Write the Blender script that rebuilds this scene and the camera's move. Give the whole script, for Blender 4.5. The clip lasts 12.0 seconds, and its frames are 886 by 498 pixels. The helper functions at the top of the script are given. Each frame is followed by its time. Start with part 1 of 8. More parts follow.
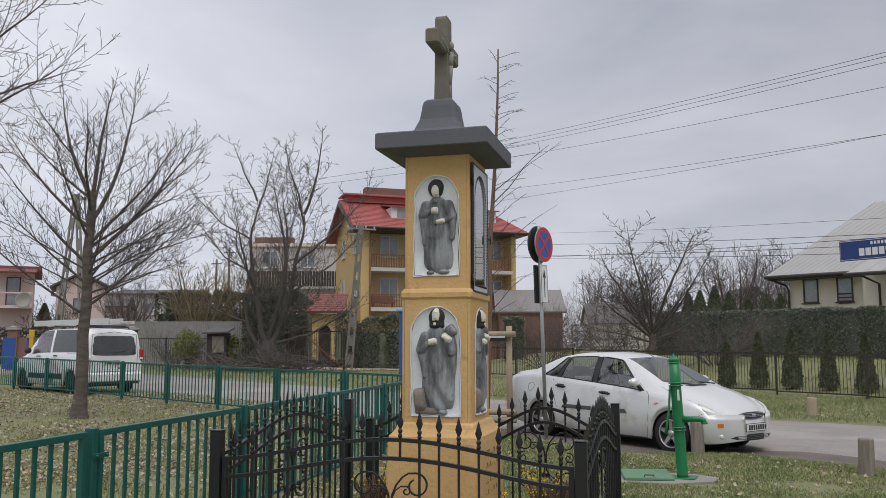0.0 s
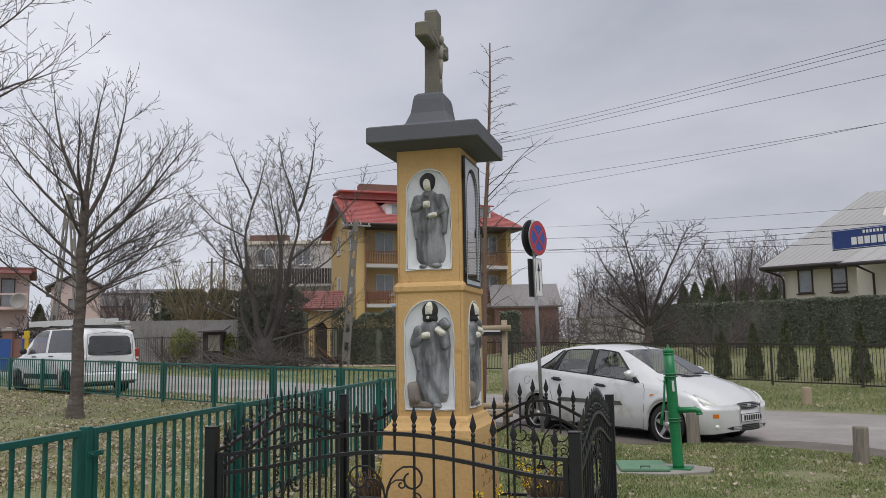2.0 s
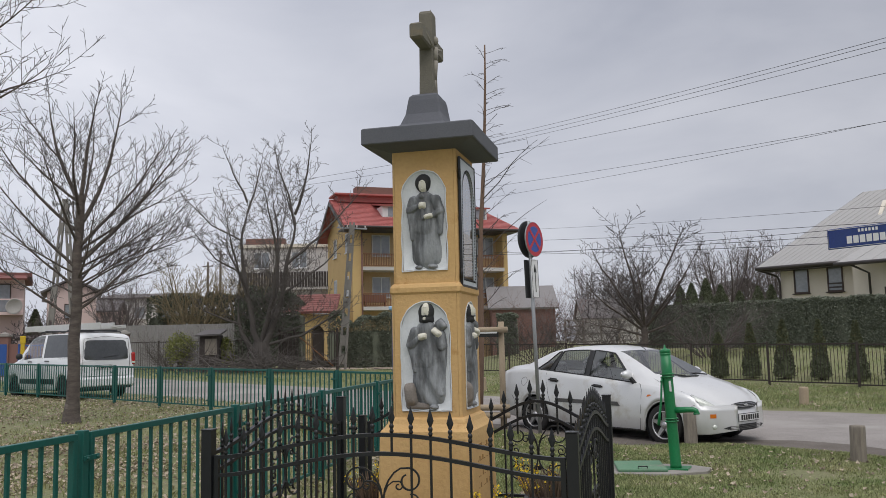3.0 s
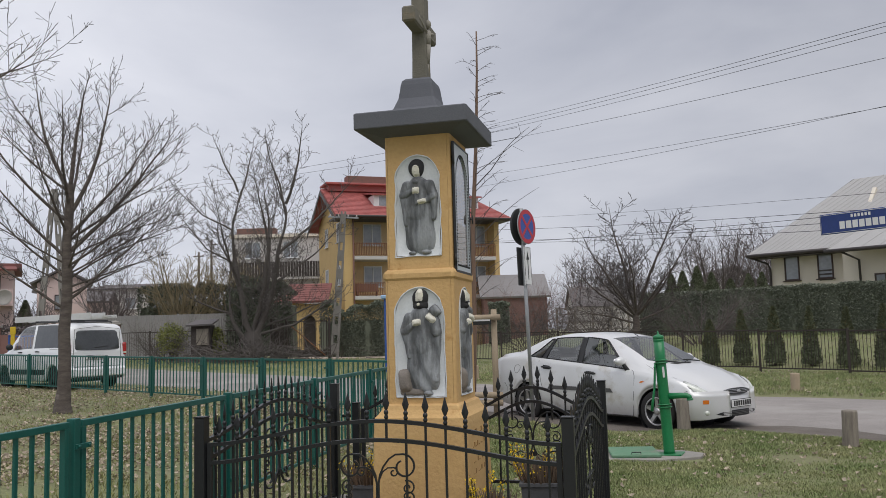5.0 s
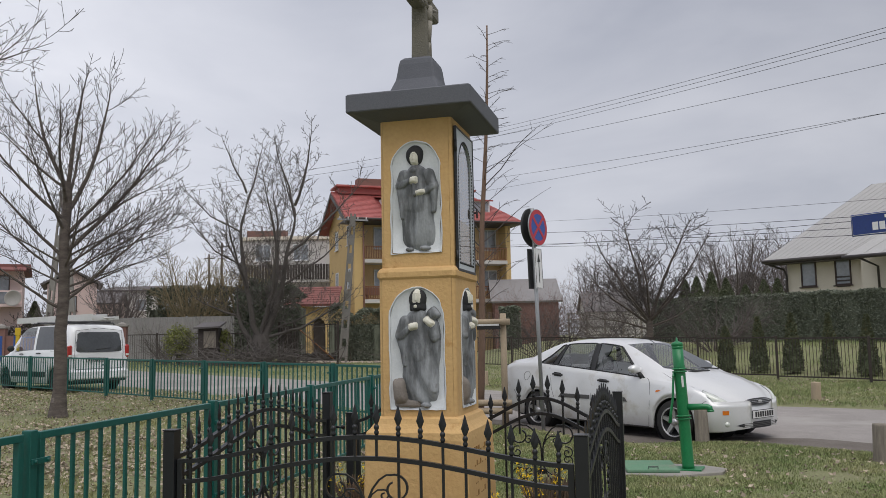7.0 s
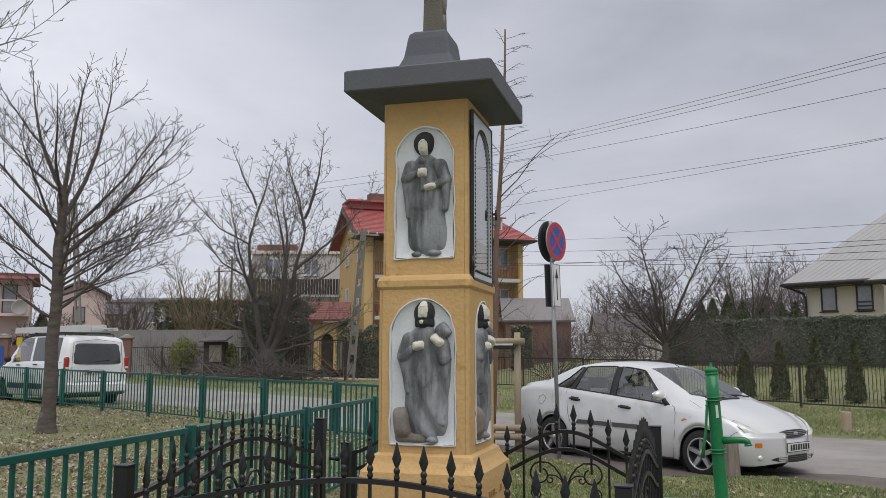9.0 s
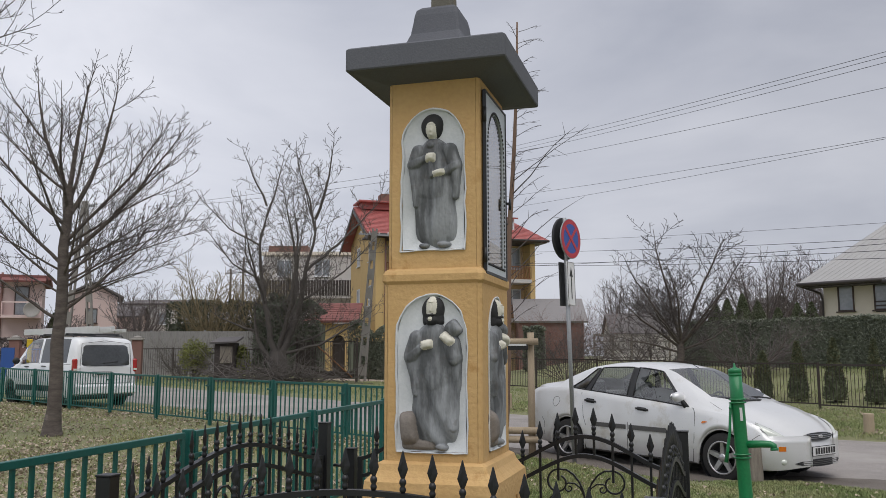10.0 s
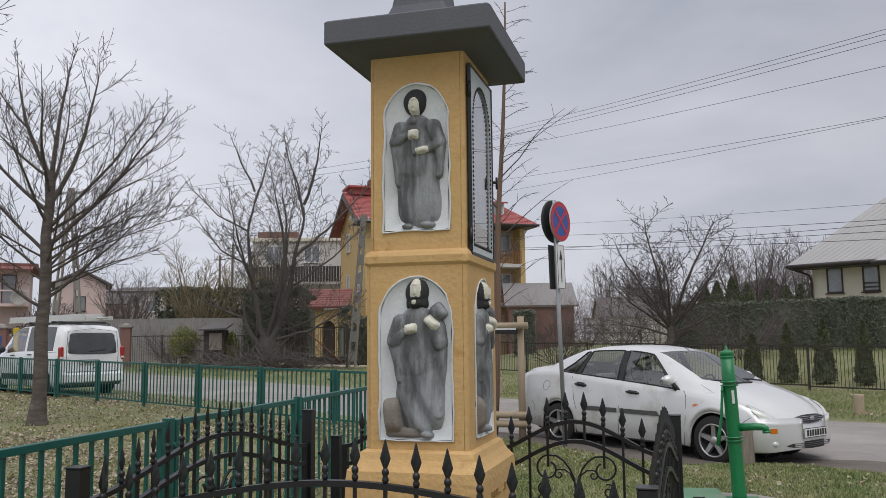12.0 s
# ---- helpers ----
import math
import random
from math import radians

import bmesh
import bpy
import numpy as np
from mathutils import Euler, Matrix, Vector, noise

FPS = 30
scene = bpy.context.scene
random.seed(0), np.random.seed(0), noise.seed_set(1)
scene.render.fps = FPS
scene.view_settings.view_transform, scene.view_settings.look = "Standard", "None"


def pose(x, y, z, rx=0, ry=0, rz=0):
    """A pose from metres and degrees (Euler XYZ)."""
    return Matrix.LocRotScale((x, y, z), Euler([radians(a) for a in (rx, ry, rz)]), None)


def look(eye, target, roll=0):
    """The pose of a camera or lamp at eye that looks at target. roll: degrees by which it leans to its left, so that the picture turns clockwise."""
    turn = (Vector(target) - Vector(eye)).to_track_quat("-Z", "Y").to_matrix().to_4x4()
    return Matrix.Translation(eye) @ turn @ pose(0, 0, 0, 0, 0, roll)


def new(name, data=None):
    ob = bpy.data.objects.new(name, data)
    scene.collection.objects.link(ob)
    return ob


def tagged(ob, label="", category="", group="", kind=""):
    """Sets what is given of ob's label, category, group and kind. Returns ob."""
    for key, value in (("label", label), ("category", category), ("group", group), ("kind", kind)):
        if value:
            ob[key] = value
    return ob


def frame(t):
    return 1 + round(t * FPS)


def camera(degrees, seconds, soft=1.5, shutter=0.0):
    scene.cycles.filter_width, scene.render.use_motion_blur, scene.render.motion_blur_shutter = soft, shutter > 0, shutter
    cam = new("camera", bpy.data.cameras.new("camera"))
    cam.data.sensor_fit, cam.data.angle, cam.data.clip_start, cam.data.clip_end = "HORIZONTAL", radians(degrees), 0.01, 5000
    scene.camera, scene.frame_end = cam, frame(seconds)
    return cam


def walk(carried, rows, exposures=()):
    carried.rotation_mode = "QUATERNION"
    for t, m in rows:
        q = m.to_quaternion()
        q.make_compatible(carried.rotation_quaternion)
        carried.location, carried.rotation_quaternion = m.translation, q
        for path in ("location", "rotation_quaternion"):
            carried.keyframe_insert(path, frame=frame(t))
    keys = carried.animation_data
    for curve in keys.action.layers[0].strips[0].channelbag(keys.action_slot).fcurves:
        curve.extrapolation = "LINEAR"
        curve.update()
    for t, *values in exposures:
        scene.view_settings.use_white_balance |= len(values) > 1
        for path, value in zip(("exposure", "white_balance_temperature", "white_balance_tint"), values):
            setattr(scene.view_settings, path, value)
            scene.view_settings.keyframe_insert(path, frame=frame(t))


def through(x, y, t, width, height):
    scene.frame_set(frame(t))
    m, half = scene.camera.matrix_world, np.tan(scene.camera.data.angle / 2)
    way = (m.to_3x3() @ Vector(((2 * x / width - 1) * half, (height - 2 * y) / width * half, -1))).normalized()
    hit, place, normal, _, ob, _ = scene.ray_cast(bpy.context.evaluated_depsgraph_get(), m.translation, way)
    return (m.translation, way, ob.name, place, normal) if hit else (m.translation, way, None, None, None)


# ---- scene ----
cam = camera(54.8, 12.0, soft=0.55)
PATH = [
    (0, (0.012, 0.232, 1.516), (-0.543, 2.286, 1.755), -0.09),
    (0.5, (0.012, 0.244, 1.515), (-0.536, 2.299, 1.749), -0.19),
    (1, (0.014, 0.236, 1.504), (-0.531, 2.293, 1.737), -0.39),
    (1.5, (0.018, 0.251, 1.501), (-0.528, 2.308, 1.731), -0.59),
    (2, (0.032, 0.236, 1.502), (-0.512, 2.293, 1.730), -0.89),
    (2.5, (0.034, 0.242, 1.491), (-0.501, 2.299, 1.733), -1.09),
    (3, (0.034, 0.242, 1.492), (-0.501, 2.300, 1.726), -1.29),
    (5, (0.007, 0.279, 1.471), (-0.509, 2.347, 1.678), -1.59),
    (5.5, (-0.013, 0.328, 1.468), (-0.517, 2.399, 1.664), -1.99),
    (6, (-0.017, 0.493, 1.478), (-0.532, 2.562, 1.668), -2.09),
    (6.5, (-0.021, 0.657, 1.474), (-0.567, 2.716, 1.688), -1.19),
    (8.5, (-0.269, 1.436, 1.486), (-0.802, 3.497, 1.709), -0.89),
    (9, (-0.274, 1.611, 1.492), (-0.844, 3.657, 1.755), 0.01),
    (9.5, (-0.310, 1.772, 1.482), (-0.896, 3.812, 1.746), -0.09),
    (10, (-0.356, 1.930, 1.486), (-0.954, 3.968, 1.752), -0.09),
    (10.5, (-0.373, 2.014, 1.484), (-0.959, 4.056, 1.737), -0.29),
    (11, (-0.368, 2.048, 1.481), (-0.951, 4.093, 1.727), -0.39),
    (11.5, (-0.365, 2.065, 1.482), (-0.939, 4.114, 1.717), -0.59),
    (12, (-0.371, 2.081, 1.483), (-0.947, 4.130, 1.712), -0.59),
]
walk(cam, [(t, look(eye, target, roll)) for t, eye, target, roll in PATH])

# ---- world, sun, exposure ----
scene.view_settings.exposure = 0.0
world = bpy.data.worlds.new("overcast_sky")
scene.world = world
world.use_nodes = True
wn, wl = world.node_tree.nodes, world.node_tree.links
wn.clear()
w_out = wn.new("ShaderNodeOutputWorld")
w_bg = wn.new("ShaderNodeBackground")
w_sky = wn.new("ShaderNodeTexSky")
w_sky.sky_type = "NISHITA"
w_sky.sun_disc = False
w_sky.sun_elevation = radians(66)
w_sky.sun_rotation = radians(145)
w_co = wn.new("ShaderNodeTexCoord")
w_map = wn.new("ShaderNodeMapping")
w_map.inputs["Scale"].default_value = (1.0, 1.0, 2.6)
w_map.inputs["Location"].default_value = (0.35, 0.8, 0.5)
w_noise = wn.new("ShaderNodeTexNoise")
w_noise.inputs["Scale"].default_value = 2.1
w_noise.inputs["Detail"].default_value = 6
w_noise.inputs["Roughness"].default_value = 0.5
w_noise.inputs["Distortion"].default_value = 0.35
w_ramp = wn.new("ShaderNodeValToRGB")
w_ramp.color_ramp.elements[0].position = 0.30
w_ramp.color_ramp.elements[0].color = (4.62, 4.85, 5.68, 1)
w_ramp.color_ramp.elements[1].position = 0.72
w_ramp.color_ramp.elements[1].color = (7.8, 7.9, 8.55, 1)
w_mix = wn.new("ShaderNodeMix")
w_mix.data_type = "RGBA"
w_mix.inputs["Factor"].default_value = 0.94
wl.new(w_co.outputs["Generated"], w_map.inputs["Vector"])
wl.new(w_map.outputs["Vector"], w_noise.inputs["Vector"])
wl.new(w_noise.outputs["Fac"], w_ramp.inputs["Fac"])
wl.new(w_sky.outputs["Color"], w_mix.inputs["A"])
wl.new(w_ramp.outputs["Color"], w_mix.inputs["B"])
w_sep = wn.new("ShaderNodeSeparateXYZ")
w_side = wn.new("ShaderNodeMapRange")
w_side.inputs["From Min"].default_value, w_side.inputs["From Max"].default_value = -0.7, 0.3
w_side.inputs["To Min"].default_value, w_side.inputs["To Max"].default_value = 0.112, 0.080
wl.new(w_co.outputs["Generated"], w_sep.inputs[0])
wl.new(w_sep.outputs["X"], w_side.inputs["Value"])
wl.new(w_side.outputs["Result"], w_bg.inputs["Strength"])
wl.new(w_mix.outputs["Result"], w_bg.inputs["Color"])
wl.new(w_bg.outputs["Background"], w_out.inputs["Surface"])

sun = new("sun", bpy.data.lights.new("sun", "SUN"))
sun.data.energy = 1.85
sun.data.angle = radians(60)
sun.data.color = (1.0, 0.97, 0.93)
sun.matrix_world = look((4.5, -7.5, 18), (0, 0, 0))

# ---- materials ----
def mat(name, colour, colour2=None, rough=0.6, metal=0.0, scale=6.0, fine=60.0, bump=0.15, depth=0.01, mix=0.5, fine_amount=0.25,
        stain=None, stain_scale=1.2, stain_at=0.58, coat=0.0, stretch=(1, 1, 1), island=0.0, spec=0.5, sharp=0.0):
    """A surface with broad variation, fine grain, relief and, where given, stains."""
    m = bpy.data.materials.new(name)
    m.use_nodes = True
    n, l = m.node_tree.nodes, m.node_tree.links
    p = n["Principled BSDF"]
    p.inputs["Roughness"].default_value = rough
    p.inputs["Metallic"].default_value = metal
    p.inputs["Coat Weight"].default_value = coat
    p.inputs["Specular IOR Level"].default_value = spec
    c2 = colour2 or tuple(v * 0.7 for v in colour)
    co = n.new("ShaderNodeTexCoord")
    mp = n.new("ShaderNodeMapping")
    mp.inputs["Scale"].default_value = stretch
    l.new(co.outputs["Object"], mp.inputs["Vector"])
    a = n.new("ShaderNodeTexNoise")
    a.inputs["Scale"].default_value, a.inputs["Detail"].default_value, a.inputs["Roughness"].default_value = scale, 5, 0.6
    b = n.new("ShaderNodeTexNoise")
    b.inputs["Scale"].default_value, b.inputs["Detail"].default_value = fine, 3
    l.new(mp.outputs["Vector"], a.inputs["Vector"])
    l.new(mp.outputs["Vector"], b.inputs["Vector"])
    ra = n.new("ShaderNodeMapRange")
    ra.inputs["From Min"].default_value, ra.inputs["From Max"].default_value = (0.5 - sharp, 0.5 + sharp) if sharp else (0.5 - 0.28 * mix - 0.12, 0.5 + 0.28)
    l.new(a.outputs["Fac"], ra.inputs["Value"])
    m1 = n.new("ShaderNodeMix")
    m1.data_type = "RGBA"
    m1.inputs["A"].default_value, m1.inputs["B"].default_value = (*colour, 1), (*c2, 1)
    sc = n.new("ShaderNodeMath")
    sc.operation = "MULTIPLY"
    sc.inputs[1].default_value = mix * 1.6
    sc.use_clamp = True
    l.new(ra.outputs["Result"], sc.inputs[0])
    l.new(sc.outputs[0], m1.inputs["Factor"])
    m2 = n.new("ShaderNodeMix")
    m2.data_type, m2.blend_type = "RGBA", "OVERLAY"
    m2.inputs["Factor"].default_value = fine_amount
    l.new(m1.outputs["Result"], m2.inputs["A"])
    l.new(b.outputs["Fac"], m2.inputs["B"])
    last = m2.outputs["Result"]
    if stain:
        s = n.new("ShaderNodeTexNoise")
        s.inputs["Scale"].default_value, s.inputs["Detail"].default_value, s.inputs["Roughness"].default_value = stain_scale, 7, 0.65
        l.new(co.outputs["Object"], s.inputs["Vector"])
        sr = n.new("ShaderNodeMapRange")
        sr.inputs["From Min"].default_value, sr.inputs["From Max"].default_value = stain_at, stain_at + 0.14
        l.new(s.outputs["Fac"], sr.inputs["Value"])
        m3 = n.new("ShaderNodeMix")
        m3.data_type = "RGBA"
        m3.inputs["B"].default_value = (*stain, 1)
        l.new(sr.outputs["Result"], m3.inputs["Factor"])
        l.new(last, m3.inputs["A"])
        last = m3.outputs["Result"]
    if island:
        g = n.new("ShaderNodeNewGeometry")
        oi = n.new("ShaderNodeObjectInfo")
        ad = n.new("ShaderNodeMath")
        ad.operation = "ADD"
        l.new(g.outputs["Random Per Island"], ad.inputs[0])
        l.new(oi.outputs["Random"], ad.inputs[1])
        fr = n.new("ShaderNodeMath")
        fr.operation = "FRACT"
        l.new(ad.outputs[0], fr.inputs[0])
        mr = n.new("ShaderNodeMapRange")
        mr.inputs["To Min"].default_value, mr.inputs["To Max"].default_value = 1 - island, 1 + island
        l.new(fr.outputs[0], mr.inputs["Value"])
        hs = n.new("ShaderNodeHueSaturation")
        l.new(mr.outputs["Result"], hs.inputs["Value"])
        l.new(last, hs.inputs["Color"])
        last = hs.outputs["Color"]
    l.new(last, p.inputs["Base Color"])
    if bump:
        ab = n.new("ShaderNodeMath")
        ab.operation = "ADD"
        l.new(a.outputs["Fac"], ab.inputs[0])
        l.new(b.outputs["Fac"], ab.inputs[1])
        bp = n.new("ShaderNodeBump")
        bp.inputs["Strength"].default_value, bp.inputs["Distance"].default_value = bump, depth
        l.new(ab.outputs[0], bp.inputs["Height"])
        l.new(bp.outputs["Normal"], p.inputs["Normal"])
    rr = n.new("ShaderNodeMapRange")
    rr.inputs["To Min"].default_value, rr.inputs["To Max"].default_value = max(0.02, rough - 0.08), min(1, rough + 0.1)
    l.new(b.outputs["Fac"], rr.inputs["Value"])
    l.new(rr.outputs["Result"], p.inputs["Roughness"])
    return m


def glass_mat(name, tint, rough=0.03, through=0.75, gloss=0.06):
    m = bpy.data.materials.new(name)
    m.use_nodes = True
    n, l = m.node_tree.nodes, m.node_tree.links
    out = n["Material Output"]
    n.remove(n["Principled BSDF"])
    t = n.new("ShaderNodeBsdfTransparent")
    t.inputs["Color"].default_value = (*[v * through for v in tint], 1)
    g = n.new("ShaderNodeBsdfGlossy")
    g.inputs["Roughness"].default_value = rough
    f = n.new("ShaderNodeLayerWeight")
    f.inputs["Blend"].default_value = 0.5
    pw = n.new("ShaderNodeMath")
    pw.operation = "POWER"
    pw.inputs[1].default_value = 4.0
    l.new(f.outputs["Facing"], pw.inputs[0])
    ma = n.new("ShaderNodeMath")
    ma.operation = "MULTIPLY_ADD"
    ma.inputs[1].default_value, ma.inputs[2].default_value = 1.0 - gloss, gloss
    l.new(pw.outputs[0], ma.inputs[0])
    k = n.new("ShaderNodeMixShader")
    l.new(ma.outputs[0], k.inputs[0])
    l.new(t.outputs[0], k.inputs[1])
    l.new(g.outputs[0], k.inputs[2])
    l.new(k.outputs[0], out.inputs["Surface"])
    return m


M_OCHRE = mat("ochre_render", (0.57, 0.352, 0.142), (0.66, 0.44, 0.20), 0.8, sharp=0.22, scale=2.5, fine=45, bump=0.5, depth=0.009, mix=0.5, fine_amount=0.15,
              stain=(0.43, 0.22, 0.06), stain_scale=5, stain_at=0.62)
M_WHITE = mat("white_limewash", (0.74, 0.76, 0.77), (0.62, 0.65, 0.67), 0.85, scale=7, fine=70, bump=0.3, depth=0.006, stain=(0.5, 0.52, 0.53), stain_scale=9, stain_at=0.66)
M_SLATE = mat("anthracite_cap", (0.105, 0.110, 0.128), (0.128, 0.133, 0.150), 0.75, scale=4, fine=120, bump=0.3, depth=0.004)
M_STATUE = mat("grey_stone_relief", (0.105, 0.110, 0.115), (0.30, 0.315, 0.328), 0.8, scale=5, fine=50, bump=0.25, depth=0.004, stretch=(2.6, 2.6, 0.6), mix=0.62, sharp=0.10,
               stain=(0.125, 0.112, 0.105), stain_scale=7, stain_at=0.57)
M_BOULDER = mat("brown_grey_stone", (0.20, 0.175, 0.155), (0.27, 0.24, 0.21), 0.9, scale=12, fine=80, bump=0.5, depth=0.006)
M_HAIR = mat("dark_paint", (0.022, 0.022, 0.024), (0.035, 0.034, 0.034), 0.75, scale=20, fine=90, bump=0.3, depth=0.004)
M_FACE = mat("cream_paint", (0.74, 0.72, 0.62), (0.66, 0.63, 0.54), 0.8, scale=14, fine=90, bump=0.25, depth=0.004)
M_STONE = mat("weathered_stone", (0.20, 0.185, 0.150), (0.13, 0.125, 0.105), 0.9, scale=9, fine=110, bump=0.6, depth=0.006, stain=(0.22, 0.18, 0.12), stain_scale=6)
M_IRON = mat("black_iron", (0.011, 0.012, 0.014), (0.018, 0.019, 0.022), 0.36, 0.0, scale=8, fine=120, bump=0.12, depth=0.002)
M_GREEN = mat("green_fence_paint", (0.006, 0.105, 0.088), (0.010, 0.085, 0.070), 0.38, scale=5, fine=80, bump=0.1, depth=0.002, stain=(0.05, 0.085, 0.06), stain_scale=4, stain_at=0.66)
M_PUMP = mat("green_pump_enamel", (0.005, 0.20, 0.062), (0.01, 0.15, 0.05), 0.35, scale=6, fine=60, bump=0.1, depth=0.002, coat=0.2)
M_LID = mat("green_concrete_lid", (0.10, 0.25, 0.145), (0.17, 0.25, 0.17), 0.8, scale=9, fine=70, bump=0.3, depth=0.004, stain=(0.25, 0.24, 0.2), stain_scale=6)
M_CONCRETE = mat("concrete", (0.33, 0.31, 0.285), (0.23, 0.215, 0.195), 0.9, scale=5, fine=80, bump=0.4, depth=0.006)
M_POLE_C = mat("pole_concrete", (0.27, 0.255, 0.235), (0.19, 0.18, 0.165), 0.9, scale=3, fine=50, bump=0.3, depth=0.006)
M_PAVER = mat("paving_stone", (0.42, 0.405, 0.385), (0.31, 0.30, 0.285), 0.9, scale=9, fine=70, bump=0.5, depth=0.008, island=0.15)
M_GRASS_G = mat("turf", (0.225, 0.21, 0.115), (0.175, 0.20, 0.085), 0.95, scale=0.9, fine=38, bump=0.7, depth=0.03, mix=0.6, fine_amount=0.6,
                stain=(0.235, 0.20, 0.145), stain_scale=1.3, stain_at=0.57)
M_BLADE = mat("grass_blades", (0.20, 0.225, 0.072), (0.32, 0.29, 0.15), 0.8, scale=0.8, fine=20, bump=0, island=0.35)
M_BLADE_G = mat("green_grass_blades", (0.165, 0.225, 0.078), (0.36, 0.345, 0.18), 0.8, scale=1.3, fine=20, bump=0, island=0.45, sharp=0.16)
M_LEAF = mat("fallen_leaf", (0.44, 0.375, 0.295), (0.25, 0.19, 0.135), 0.85, scale=3, fine=60, bump=0.2, island=0.4)
M_ROAD = mat("asphalt", (0.325, 0.298, 0.282), (0.225, 0.205, 0.192), 0.95, sharp=0.2, scale=0.9, fine=120, bump=0.6, depth=0.01, fine_amount=0.6, stain=(0.36, 0.335, 0.315), stain_scale=0.35, stain_at=0.52)
M_DIRT = mat("dirt_verge", (0.105, 0.088, 0.075), (0.20, 0.176, 0.155), 0.95, scale=1.5, fine=60, bump=0.7, depth=0.02, fine_amount=0.5)
M_BARK = mat("bark", (0.072, 0.058, 0.052), (0.185, 0.155, 0.135), 0.9, scale=7, fine=50, bump=0.7, depth=0.015, stretch=(0.8, 0.8, 2.4), sharp=0.2)
M_TWIG = mat("twigs", (0.078, 0.066, 0.064), (0.10, 0.088, 0.084), 0.95, scale=4, fine=30, bump=0.2)
M_TWIG_W = mat("walnut_twigs", (0.125, 0.11, 0.102), (0.095, 0.084, 0.078), 0.95, scale=4, fine=30, bump=0.2)
M_WALNUTBARK = mat("walnut_bark", (0.115, 0.102, 0.093), (0.075, 0.066, 0.06), 0.95, scale=3, fine=30, bump=0.7, depth=0.02, stretch=(1, 1, 0.3))
M_PINEBARK = mat("young_trunk_bark", (0.21, 0.135, 0.095), (0.135, 0.09, 0.068), 0.9, scale=9, fine=50, bump=0.6, stretch=(1, 1, 0.3))
M_WOOD = mat("bare_round_timber", (0.43, 0.345, 0.245), (0.32, 0.25, 0.175), 0.85, scale=4, fine=40, bump=0.4, stretch=(4, 4, 0.6))
M_OLDWOOD = mat("weathered_wood", (0.32, 0.28, 0.23), (0.15, 0.13, 0.11), 0.9, sharp=0.2, scale=6, fine=60, bump=0.6, stretch=(4, 4, 0.5))
M_THUJA = mat("conifer_foliage", (0.10, 0.12, 0.07), (0.14, 0.15, 0.088), 0.9, scale=3, fine=25, bump=0.3, island=0.35)
M_THUJA_TIP = mat("conifer_tips", (0.130, 0.115, 0.055), (0.10, 0.105, 0.05), 0.9, scale=3, fine=25, bump=0.3, island=0.3)
M_HEDGE = mat("hedge_foliage", (0.145, 0.165, 0.122), (0.18, 0.196, 0.146), 0.9, scale=2, fine=20, bump=0.3, island=0.35)
M_CARSILVER = mat("silver_car_paint", (0.74, 0.745, 0.75), (0.69, 0.69, 0.685), 0.30, 0.22, scale=2, fine=200, bump=0.0, coat=0.6, fine_amount=0.06,
                  stain=(0.52, 0.49, 0.43), stain_scale=1.8, stain_at=0.55)
M_CARWHITE = mat("white_van_paint", (0.82, 0.83, 0.85), (0.76, 0.77, 0.79), 0.35, scale=2, fine=100, bump=0, coat=0.4, fine_amount=0.05)
M_TYRE = mat("tyre_rubber", (0.018, 0.018, 0.019), (0.035, 0.032, 0.03), 0.85, scale=8, fine=60, bump=0.2)
M_PLASTIC = mat("black_plastic", (0.022, 0.023, 0.025), (0.03, 0.03, 0.032), 0.6, scale=6, fine=60, bump=0.05)
M_TRIMGREY = mat("grey_trim", (0.095, 0.093, 0.090), (0.075, 0.073, 0.07), 0.6, scale=6, fine=60, bump=0.05)
M_ALLOY = mat("alloy", (0.55, 0.55, 0.56), (0.40, 0.39, 0.38), 0.35, 0.8, scale=6, fine=60, bump=0.05)
M_CHROME = mat("bright_metal", (0.7, 0.7, 0.7), (0.6, 0.6, 0.6), 0.2, 1.0, scale=6, fine=60, bump=0)
M_GALV = mat("galvanised_steel", (0.40, 0.41, 0.425), (0.33, 0.34, 0.355), 0.5, 0.55, scale=6, fine=60, bump=0.08)
M_ALU = mat("dull_aluminium", (0.66, 0.66, 0.65), (0.56, 0.56, 0.55), 0.45, 0.2, scale=6, fine=60, bump=0.05)
M_GLASSCAR = glass_mat("car_glass", (0.92, 0.97, 0.95), 0.02, 0.97, 0.13)
M_TINT = mat("tinted_glass", (0.05, 0.055, 0.06), (0.08, 0.085, 0.09), 0.05, 0.0, scale=2, fine=20, bump=0, spec=0.7)
M_GLASS = glass_mat("case_glass", (0.93, 0.97, 1.0), 0.01, 0.92, 0.45)
M_LAMPGLASS = mat("headlamp_lens", (0.72, 0.75, 0.68), (0.60, 0.63, 0.57), 0.12, 0.1, scale=20, fine=60, bump=0.05, coat=1.0)
M_ORANGE = mat("amber_lens", (0.75, 0.20, 0.015), (0.6, 0.15, 0.01), 0.2, scale=20, fine=60, bump=0.05, coat=0.8)
M_RED = mat("red_lens", (0.42, 0.012, 0.014), (0.3, 0.01, 0.01), 0.2, scale=20, fine=60, bump=0.05, coat=0.8)
M_PLATE = mat("plate_white", (0.75, 0.75, 0.74), (0.7, 0.7, 0.69), 0.5, scale=10, fine=60, bump=0)
M_SIGNRED = mat("sign_red", (0.50, 0.028, 0.045), (0.45, 0.03, 0.045), 0.4, scale=6, fine=60, bump=0)
